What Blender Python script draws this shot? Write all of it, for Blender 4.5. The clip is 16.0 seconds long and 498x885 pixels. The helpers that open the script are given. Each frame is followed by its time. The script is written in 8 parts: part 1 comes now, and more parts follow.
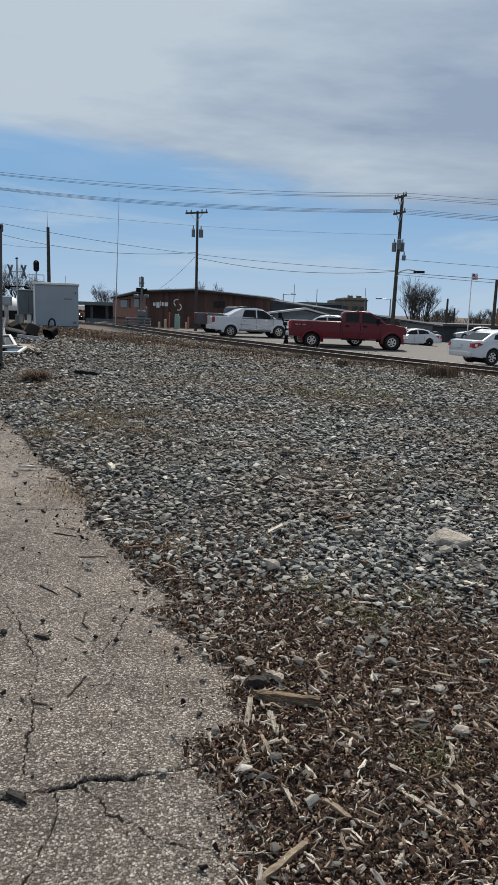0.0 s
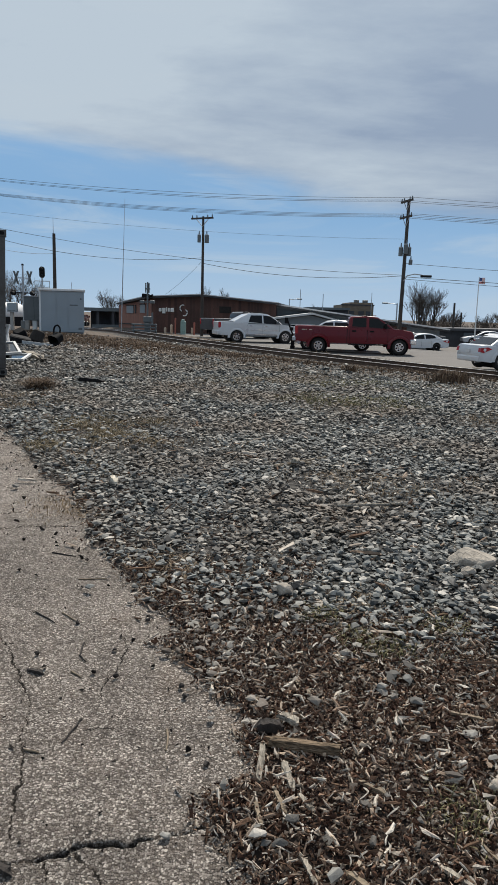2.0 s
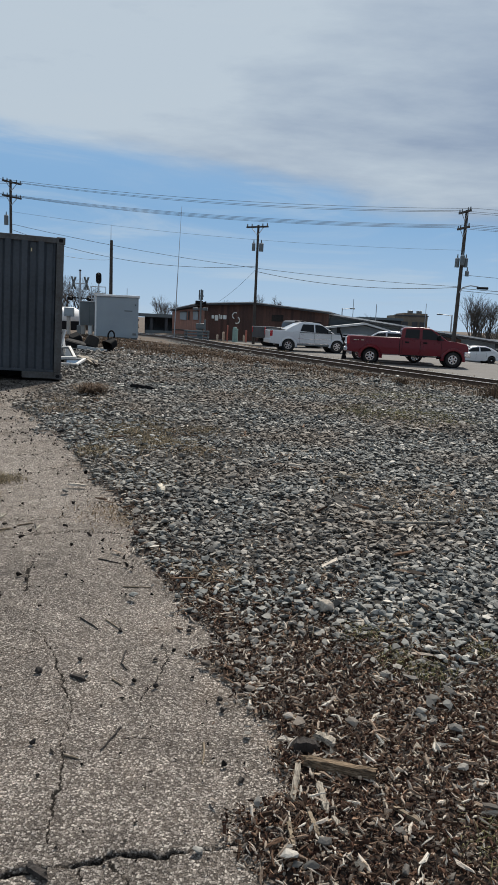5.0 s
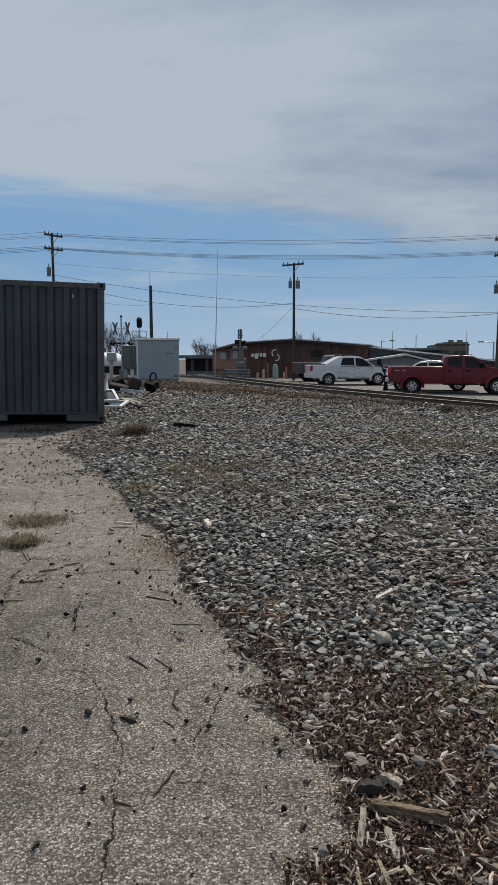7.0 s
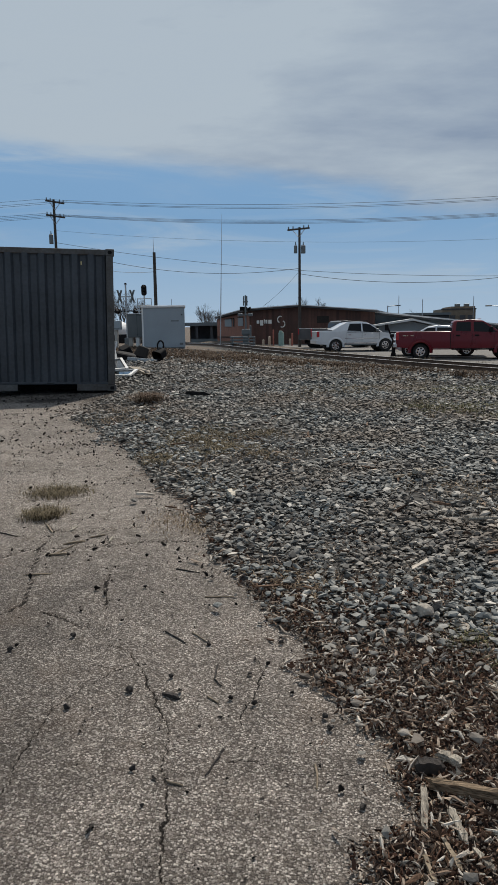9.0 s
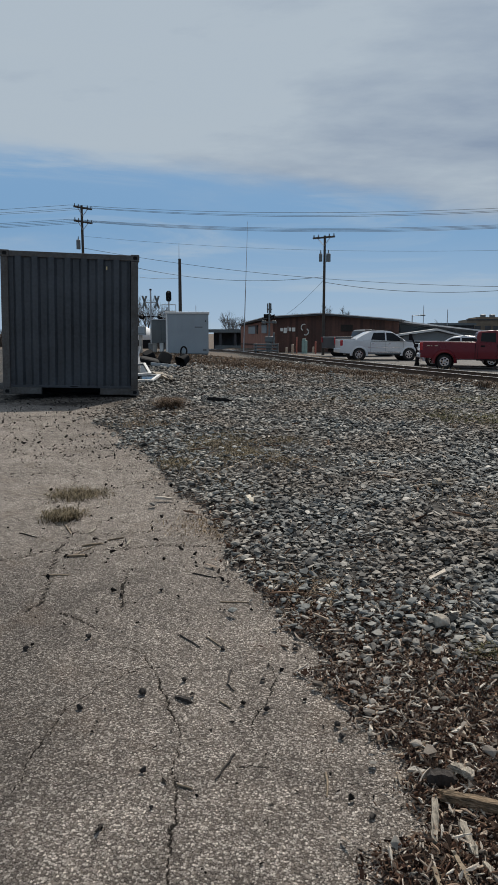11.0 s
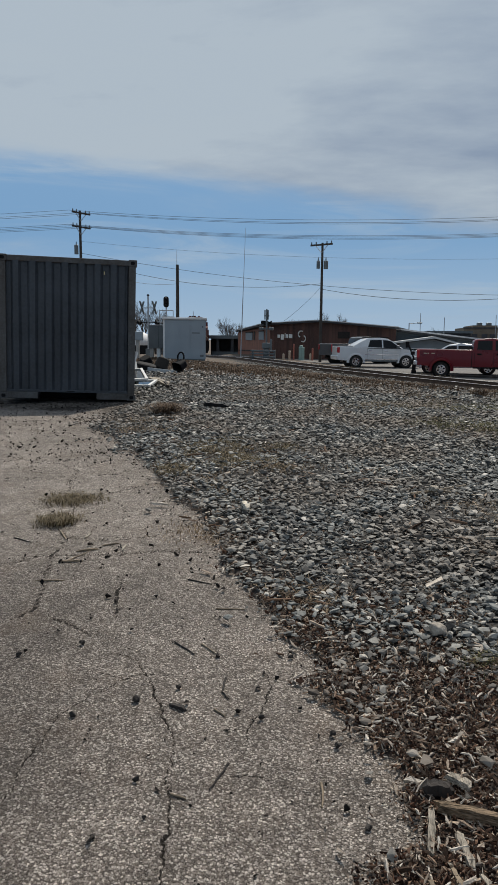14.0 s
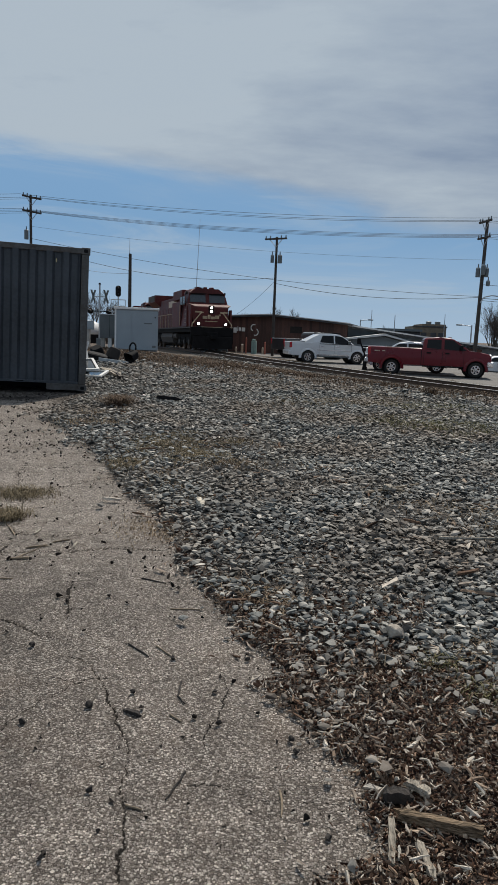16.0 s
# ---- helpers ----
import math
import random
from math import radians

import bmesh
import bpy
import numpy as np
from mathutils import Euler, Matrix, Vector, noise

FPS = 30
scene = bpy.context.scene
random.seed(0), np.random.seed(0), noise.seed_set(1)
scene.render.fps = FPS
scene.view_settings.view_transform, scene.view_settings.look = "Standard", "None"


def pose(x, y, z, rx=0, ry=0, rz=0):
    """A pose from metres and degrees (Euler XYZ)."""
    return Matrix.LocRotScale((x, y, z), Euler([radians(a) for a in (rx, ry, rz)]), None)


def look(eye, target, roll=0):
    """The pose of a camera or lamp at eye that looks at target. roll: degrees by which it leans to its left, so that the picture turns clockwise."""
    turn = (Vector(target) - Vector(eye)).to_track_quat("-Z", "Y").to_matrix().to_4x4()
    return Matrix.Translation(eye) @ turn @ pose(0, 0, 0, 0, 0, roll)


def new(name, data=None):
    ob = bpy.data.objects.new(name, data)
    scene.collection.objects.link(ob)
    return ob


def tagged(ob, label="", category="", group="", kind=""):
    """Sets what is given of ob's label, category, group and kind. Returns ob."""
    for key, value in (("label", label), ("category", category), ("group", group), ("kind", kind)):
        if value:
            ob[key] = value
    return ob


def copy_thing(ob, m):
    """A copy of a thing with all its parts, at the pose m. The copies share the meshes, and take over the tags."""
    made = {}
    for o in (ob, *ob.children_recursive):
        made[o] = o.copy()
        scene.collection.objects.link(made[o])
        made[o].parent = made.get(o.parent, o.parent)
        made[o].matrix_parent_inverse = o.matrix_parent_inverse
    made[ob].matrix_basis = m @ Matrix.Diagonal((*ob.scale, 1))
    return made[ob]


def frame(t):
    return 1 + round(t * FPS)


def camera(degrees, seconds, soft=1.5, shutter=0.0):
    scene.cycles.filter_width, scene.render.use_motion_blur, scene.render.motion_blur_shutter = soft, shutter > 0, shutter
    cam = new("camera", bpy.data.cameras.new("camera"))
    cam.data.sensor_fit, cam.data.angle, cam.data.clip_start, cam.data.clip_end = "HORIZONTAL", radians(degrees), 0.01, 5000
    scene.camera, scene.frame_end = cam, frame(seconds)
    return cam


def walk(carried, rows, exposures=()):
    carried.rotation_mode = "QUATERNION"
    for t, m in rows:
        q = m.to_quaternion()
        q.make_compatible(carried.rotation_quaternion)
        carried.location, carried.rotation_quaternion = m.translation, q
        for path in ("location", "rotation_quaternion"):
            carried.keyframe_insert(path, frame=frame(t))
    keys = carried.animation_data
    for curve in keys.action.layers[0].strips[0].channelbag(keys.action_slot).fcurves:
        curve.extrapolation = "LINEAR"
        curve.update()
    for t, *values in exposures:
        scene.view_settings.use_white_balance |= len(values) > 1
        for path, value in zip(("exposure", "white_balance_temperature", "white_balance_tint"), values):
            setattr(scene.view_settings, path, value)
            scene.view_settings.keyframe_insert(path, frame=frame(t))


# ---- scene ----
cam = camera(37.54, 16.0, soft=1.0)
# seconds, place, Euler angles of the carried camera
PATH = [
    (0, -0.0000, -0.0000, 1.4997, 79.649, -1.732, 0.312),
    (0.5, -0.0628, 0.2216, 1.4979, 79.301, -1.310, 0.248),
    (1, -0.0521, 0.2466, 1.5186, 79.263, -1.022, 1.355),
    (1.5, -0.0527, 0.2393, 1.5176, 79.528, -1.371, 1.366),
    (2, -0.0183, 0.2549, 1.5058, 80.031, -1.481, 0.766),
    (2.5, 0.0370, 0.2719, 1.4955, 80.386, -1.856, 0.124),
    (3, 0.0370, 0.2718, 1.5137, 80.088, -2.439, -0.068),
    (3.5, 0.0296, 0.2559, 1.5265, 80.105, -2.925, 0.459),
    (4, 0.0146, 0.2504, 1.5353, 80.207, -3.119, 1.120),
    (4.5, 0.0055, 0.2480, 1.5446, 80.186, -3.076, 2.058),
    (5, -0.0074, 0.2429, 1.5444, 80.486, -2.567, 4.798),
    (5.2, -0.0041, 0.2454, 1.5437, 80.773, -2.186, 6.302),
    (7.3, -0.0333, 0.3360, 1.4841, 83.445, 0.385, 7.653),
    (7.5, -0.0900, 0.3428, 1.4882, 83.059, 0.424, 6.696),
    (8, -0.2130, 0.3903, 1.4808, 82.036, 0.522, 5.274),
    (8.5, -0.2066, 0.4199, 1.4765, 81.296, 0.710, 6.322),
    (9, -0.1843, 0.4172, 1.4813, 80.818, 0.829, 8.142),
    (9.5, -0.1728, 0.4098, 1.4781, 80.683, 0.695, 9.245),
    (12, -0.1683, 0.4139, 1.4749, 81.787, -0.280, 9.908),
    (12.5, -0.1743, 0.3999, 1.4786, 81.590, -0.290, 9.494),
    (13, -0.1752, 0.4184, 1.4682, 81.468, -0.438, 9.504),
    (13.5, -0.1671, 0.4150, 1.4747, 81.629, -0.537, 9.703),
    (14, -0.1740, 0.4327, 1.4694, 81.877, -0.518, 9.756),
    (14.5, -0.1742, 0.4304, 1.4755, 81.837, -0.585, 9.558),
    (15, -0.1662, 0.4456, 1.4756, 81.717, -1.191, 9.088),
    (15.5, -0.1549, 0.4823, 1.4751, 81.571, -1.837, 8.230),
    (16, -0.2282, 0.4925, 1.4856, 81.394, -2.131, 6.053),
]
walk(cam, [(t, pose(x, y, z, rx, ry, rz)) for t, x, y, z, rx, ry, rz in PATH],
     exposures=[(0, 0.16), (5.2, 0.16), (7.3, -0.06), (9.0, -0.08), (16, -0.08)])

# ---- light ----
SUN_ELEVATION, SUN_AZIMUTH = 50.0, 12.0   # degrees; azimuth clockwise from +y
world = bpy.data.worlds.new("sky")
scene.world = world
world.use_nodes = True
wn, wl = world.node_tree.nodes, world.node_tree.links
wn.clear()


w_out = wn.new("ShaderNodeOutputWorld")
w_bg = wn.new("ShaderNodeBackground")
w_sky = wn.new("ShaderNodeTexSky")
w_sky.sky_type = "NISHITA"
w_sky.sun_disc = False
w_sky.sun_elevation, w_sky.sun_rotation = radians(SUN_ELEVATION), radians(SUN_AZIMUTH)
w_sky.air_density, w_sky.dust_density, w_sky.ozone_density = 1.0, 0.6, 1.5
w_co = wn.new("ShaderNodeTexCoord")
w_sep = wn.new("ShaderNodeSeparateXYZ")
wl.new(w_co.outputs["Generated"], w_sep.inputs[0])
# flat cloud sheet: project the view ray onto a plane overhead
w_zc = wn.new("ShaderNodeMath"); w_zc.operation = "MAXIMUM"; w_zc.inputs[1].default_value = 0.0
wl.new(w_sep.outputs[2], w_zc.inputs[0])
w_za = wn.new("ShaderNodeMath"); w_za.operation = "ADD"; w_za.inputs[1].default_value = 0.12
wl.new(w_zc.outputs[0], w_za.inputs[0])
w_dx = wn.new("ShaderNodeMath"); w_dx.operation = "DIVIDE"
w_dy = wn.new("ShaderNodeMath"); w_dy.operation = "DIVIDE"
wl.new(w_sep.outputs[0], w_dx.inputs[0]); wl.new(w_za.outputs[0], w_dx.inputs[1])
wl.new(w_sep.outputs[1], w_dy.inputs[0]); wl.new(w_za.outputs[0], w_dy.inputs[1])
w_cmb = wn.new("ShaderNodeCombineXYZ")
wl.new(w_dx.outputs[0], w_cmb.inputs[0]); wl.new(w_dy.outputs[0], w_cmb.inputs[1])
w_n1 = wn.new("ShaderNodeTexNoise")
w_n1.inputs["Scale"].default_value, w_n1.inputs["Detail"].default_value, w_n1.inputs["Roughness"].default_value = 0.62, 8.0, 0.6
w_n1.inputs["Distortion"].default_value = 0.4
w_map = wn.new("ShaderNodeMapping")
w_map.inputs["Rotation"].default_value = (0, 0, radians(-14))
w_map.inputs["Scale"].default_value = (0.75, 1.1, 1.0)
w_map.inputs["Location"].default_value = (3.1, 0.4, 0)
wl.new(w_cmb.outputs[0], w_map.inputs[0]); wl.new(w_map.outputs[0], w_n1.inputs["Vector"])
w_n2 = wn.new("ShaderNodeTexNoise")
w_n2.inputs["Scale"].default_value, w_n2.inputs["Detail"].default_value, w_n2.inputs["Roughness"].default_value = 1.7, 7.0, 0.6
wl.new(w_map.outputs[0], w_n2.inputs["Vector"])
# cover grows overhead: sheet of altostratus whose slanting lower edge lies towards the horizon ahead
w_cov = wn.new("ShaderNodeMapRange"); w_cov.interpolation_type = "SMOOTHSTEP"
w_cov.inputs[1].default_value, w_cov.inputs[2].default_value = 0.105, 0.235
w_cov.inputs[3].default_value, w_cov.inputs[4].default_value = -0.2, 0.42
w_tilt = wn.new("ShaderNodeMath"); w_tilt.operation = "MULTIPLY_ADD"; w_tilt.inputs[1].default_value = 0.12
wl.new(w_sep.outputs[0], w_tilt.inputs[0]); wl.new(w_sep.outputs[2], w_tilt.inputs[2])
wl.new(w_tilt.outputs[0], w_cov.inputs[0])
w_sum = wn.new("ShaderNodeMath"); w_sum.operation = "ADD"
wl.new(w_n1.outputs[0], w_sum.inputs[0]); wl.new(w_cov.outputs[0], w_sum.inputs[1])
w_mask = wn.new("ShaderNodeMapRange"); w_mask.interpolation_type = "SMOOTHSTEP"
w_mask.inputs[1].default_value, w_mask.inputs[2].default_value = 0.38, 0.74
w_mask.inputs[3].default_value, w_mask.inputs[4].default_value = 0.0, 0.95
wl.new(w_sum.outputs[0], w_mask.inputs[0])
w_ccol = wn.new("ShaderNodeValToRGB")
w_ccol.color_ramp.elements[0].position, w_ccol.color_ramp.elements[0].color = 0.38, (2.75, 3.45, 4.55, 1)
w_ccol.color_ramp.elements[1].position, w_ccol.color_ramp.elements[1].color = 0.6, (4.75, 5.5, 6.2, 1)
w_mixn = wn.new("ShaderNodeMath"); w_mixn.operation = "MULTIPLY_ADD"; w_mixn.inputs[1].default_value = 0.45
w_half = wn.new("ShaderNodeMath"); w_half.operation = "MULTIPLY"; w_half.inputs[1].default_value = 0.55
wl.new(w_n1.outputs[0], w_half.inputs[0]); wl.new(w_n2.outputs[0], w_mixn.inputs[0]); wl.new(w_half.outputs[0], w_mixn.inputs[2])
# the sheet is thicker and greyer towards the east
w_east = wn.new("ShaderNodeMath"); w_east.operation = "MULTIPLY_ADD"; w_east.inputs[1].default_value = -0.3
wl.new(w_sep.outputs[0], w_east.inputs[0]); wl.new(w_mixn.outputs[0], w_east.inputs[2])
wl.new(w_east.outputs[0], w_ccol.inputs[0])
w_mix = wn.new("ShaderNodeMix"); w_mix.data_type = "RGBA"
wl.new(w_mask.outputs[0], w_mix.inputs[0])
# pale blue haze thickens towards the horizon
w_hz = wn.new("ShaderNodeValToRGB")
w_hz.color_ramp.elements[0].position, w_hz.color_ramp.elements[0].color = 0.0, (3.75, 5.2, 6.85, 1)
w_hz.color_ramp.elements[1].position, w_hz.color_ramp.elements[1].color = 0.13, (2.0, 3.75, 6.1, 1)
wl.new(w_zc.outputs[0], w_hz.inputs[0])
w_hf = wn.new("ShaderNodeMapRange"); w_hf.interpolation_type = "SMOOTHSTEP"
w_hf.inputs[1].default_value, w_hf.inputs[2].default_value = 0.1, 0.6
w_hf.inputs[3].default_value, w_hf.inputs[4].default_value = 0.95, 0.3
wl.new(w_zc.outputs[0], w_hf.inputs[0])
w_hm = wn.new("ShaderNodeMix"); w_hm.data_type = "RGBA"
wl.new(w_hf.outputs[0], w_hm.inputs[0]); wl.new(w_sky.outputs[0], w_hm.inputs[6]); wl.new(w_hz.outputs[0], w_hm.inputs[7])
# thin streaks of cirrus drawn out level over the blue band
w_st = wn.new("ShaderNodeMapping"); w_st.inputs["Scale"].default_value = (2.2, 2.2, 17.0); w_st.inputs["Rotation"].default_value = (0, radians(5), 0)
wl.new(w_co.outputs["Generated"], w_st.inputs[0])
w_n3 = wn.new("ShaderNodeTexNoise")
w_n3.inputs["Scale"].default_value, w_n3.inputs["Detail"].default_value, w_n3.inputs["Roughness"].default_value, w_n3.inputs["Distortion"].default_value = 1.5, 7.0, 0.62, 0.7
wl.new(w_st.outputs[0], w_n3.inputs["Vector"])
w_sf = wn.new("ShaderNodeMapRange"); w_sf.interpolation_type = "SMOOTHSTEP"
w_sf.inputs[1].default_value, w_sf.inputs[2].default_value, w_sf.inputs[4].default_value = 0.47, 0.74, 0.58
wl.new(w_n3.outputs[0], w_sf.inputs[0])
w_sm = wn.new("ShaderNodeMix"); w_sm.data_type = "RGBA"; w_sm.inputs[7].default_value = (4.5, 5.5, 6.5, 1)
wl.new(w_sf.outputs[0], w_sm.inputs[0]); wl.new(w_hm.outputs[2], w_sm.inputs[6])
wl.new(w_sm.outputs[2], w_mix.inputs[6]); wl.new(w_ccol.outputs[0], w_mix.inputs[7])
wl.new(w_mix.outputs[2], w_bg.inputs[0])
w_bg.inputs[1].default_value = 0.096
wl.new(w_bg.outputs[0], w_out.inputs[0])

sun = new("sun", bpy.data.lights.new("sun", "SUN"))
sun.data.energy, sun.data.angle, sun.data.color = 4.3, radians(1.2), (1.0, 0.93, 0.83)
_e, _a = radians(SUN_ELEVATION), radians(SUN_AZIMUTH)
sun.matrix_world = look((0, 0, 60), (-60 * math.sin(_a) * math.cos(_e), -60 * math.cos(_a) * math.cos(_e), 60 - 60 * math.sin(_e)))



# ---- materials ----
def material(name, base, rough=0.8, metal=0.0, spread=0.25, scale=8.0, fine=60.0, bump=0.2, bump_scale=None, per=None, tint=None, spec=0.5, coat=0.0, stretch=None):
    """A surface whose colour wanders at two scales, with fine relief. per: 'island' or 'object' adds a random shade to each piece."""
    m = bpy.data.materials.new(name)
    m.use_nodes = True
    N, L = m.node_tree.nodes, m.node_tree.links
    b = N["Principled BSDF"]
    co = N.new("ShaderNodeTexCoord")
    n1 = N.new("ShaderNodeTexNoise"); n1.inputs["Scale"].default_value = scale; n1.inputs["Detail"].default_value = 5
    n2 = N.new("ShaderNodeTexNoise"); n2.inputs["Scale"].default_value = fine; n2.inputs["Detail"].default_value = 4
    place = co.outputs["Object"]
    if stretch:
        mp = N.new("ShaderNodeMapping"); mp.inputs["Scale"].default_value = stretch
        L.new(place, mp.inputs[0])
        place = mp.outputs[0]
    L.new(place, n1.inputs["Vector"]); L.new(place, n2.inputs["Vector"])
    mixn = N.new("ShaderNodeMix"); mixn.inputs[0].default_value = 0.4
    L.new(n1.outputs[0], mixn.inputs[2]); L.new(n2.outputs[0], mixn.inputs[3])
    fac = mixn.outputs[0]
    ramp = N.new("ShaderNodeValToRGB")
    lo = tuple(c * (1 - spread) for c in base)
    hi = tuple(min(1, c * (1 + spread)) for c in base)
    if tint:
        lo = tuple(tint)
    ramp.color_ramp.elements[0].position, ramp.color_ramp.elements[0].color = 0.35, (*lo, 1)
    ramp.color_ramp.elements[1].position, ramp.color_ramp.elements[1].color = 0.65, (*hi, 1)
    L.new(fac, ramp.inputs[0])
    out = ramp.outputs[0]
    if per:
        if per == "island":
            src = N.new("ShaderNodeNewGeometry").outputs["Random Per Island"]
        else:
            src = N.new("ShaderNodeObjectInfo").outputs["Random"]
        mr = N.new("ShaderNodeMapRange"); mr.inputs[3].default_value, mr.inputs[4].default_value = 0.6, 1.35
        L.new(src, mr.inputs[0])
        mul = N.new("ShaderNodeVectorMath"); mul.operation = "SCALE"
        L.new(out, mul.inputs[0]); L.new(mr.outputs[0], mul.inputs["Scale"])
        out = mul.outputs[0]
    L.new(out, b.inputs["Base Color"])
    rr = N.new("ShaderNodeMapRange"); rr.inputs[3].default_value, rr.inputs[4].default_value = max(0, rough - 0.12), min(1, rough + 0.12)
    L.new(n1.outputs[0], rr.inputs[0]); L.new(rr.outputs[0], b.inputs["Roughness"])
    b.inputs["Metallic"].default_value = metal
    b.inputs["Specular IOR Level"].default_value = spec
    b.inputs["Coat Weight"].default_value = coat
    if coat:
        b.inputs["Coat Roughness"].default_value = 0.06
    if bump:
        bp = N.new("ShaderNodeBump"); bp.inputs["Strength"].default_value = bump; bp.inputs["Distance"].default_value = 0.02
        nb = n2
        if bump_scale:
            nb = N.new("ShaderNodeTexNoise"); nb.inputs["Scale"].default_value = bump_scale; nb.inputs["Detail"].default_value = 6
            L.new(co.outputs["Object"], nb.inputs["Vector"])
        L.new(nb.outputs[0], bp.inputs["Height"]); L.new(bp.outputs[0], b.inputs["Normal"])
    return m


def pieces_material(name, stops, rough=0.85, bump=0.3, grain=9.0, dust=None, fibre=False, spec=0.4):
    """Loose pieces: each island takes its own colour from the ramp, mottled or, for wood, streaked along the piece's own length."""
    m = bpy.data.materials.new(name)
    m.use_nodes = True
    N, L = m.node_tree.nodes, m.node_tree.links
    b = N["Principled BSDF"]
    g = N.new("ShaderNodeNewGeometry")
    ramp = N.new("ShaderNodeValToRGB")
    els = ramp.color_ramp.elements
    while len(els) < len(stops):
        els.new(0.5)
    for e, (p, c) in zip(els, stops):
        e.position, e.color = p, (*c, 1)
    L.new(g.outputs["Random Per Island"], ramp.inputs[0])
    co = N.new("ShaderNodeTexCoord")
    loc = N.new("ShaderNodeAttribute"); loc.attribute_name = "local"
    mp = N.new("ShaderNodeMapping"); mp.inputs["Scale"].default_value = (1.2, 9.0, 9.0) if fibre else (1.0, 1.0, 1.0)
    L.new(loc.outputs["Vector"], mp.inputs[0])
    n = N.new("ShaderNodeTexNoise"); n.inputs["Scale"].default_value, n.inputs["Detail"].default_value, n.inputs["Roughness"].default_value = grain, 5, 0.65
    L.new(mp.outputs[0], n.inputs["Vector"])
    mr = N.new("ShaderNodeMapRange"); mr.inputs[1].default_value, mr.inputs[2].default_value = 0.25, 0.75
    mr.inputs[3].default_value, mr.inputs[4].default_value = (0.3, 1.6) if fibre else (0.5, 1.5)
    L.new(n.outputs[0], mr.inputs[0])
    mul = N.new("ShaderNodeVectorMath"); mul.operation = "SCALE"
    L.new(ramp.outputs[0], mul.inputs[0]); L.new(mr.outputs[0], mul.inputs["Scale"])
    col = mul.outputs[0]
    if dust:
        # earth-coloured patches some metres wide
        dn = N.new("ShaderNodeTexNoise"); dn.inputs["Scale"].default_value, dn.inputs["Detail"].default_value = 0.55, 7
        L.new(co.outputs["Object"], dn.inputs["Vector"])
        dr = N.new("ShaderNodeMapRange"); dr.inputs[1].default_value, dr.inputs[2].default_value = 0.44, 0.62
        dr.inputs[3].default_value, dr.inputs[4].default_value = 0.0, 0.66
        L.new(dn.outputs[0], dr.inputs[0])
        dm = N.new("ShaderNodeMix"); dm.data_type = "RGBA"; dm.inputs[7].default_value = (*dust, 1)
        L.new(dr.outputs[0], dm.inputs[0]); L.new(col, dm.inputs[6])
        col = dm.outputs[2]
    L.new(col, b.inputs["Base Color"])
    b.inputs["Roughness"].default_value = rough
    b.inputs["Specular IOR Level"].default_value = spec
    bp = N.new("ShaderNodeBump"); bp.inputs["Strength"].default_value, bp.inputs["Distance"].default_value = bump, 0.006
    L.new(n.outputs[0], bp.inputs["Height"]); L.new(bp.outputs[0], b.inputs["Normal"])
    return m


def glow(name, colour, strength):
    m = bpy.data.materials.new(name)
    m.use_nodes = True
    b = m.node_tree.nodes["Principled BSDF"]
    b.inputs["Base Color"].default_value = (*colour, 1)
    b.inputs["Emission Color"].default_value = (*colour, 1)
    b.inputs["Emission Strength"].default_value = strength
    return m


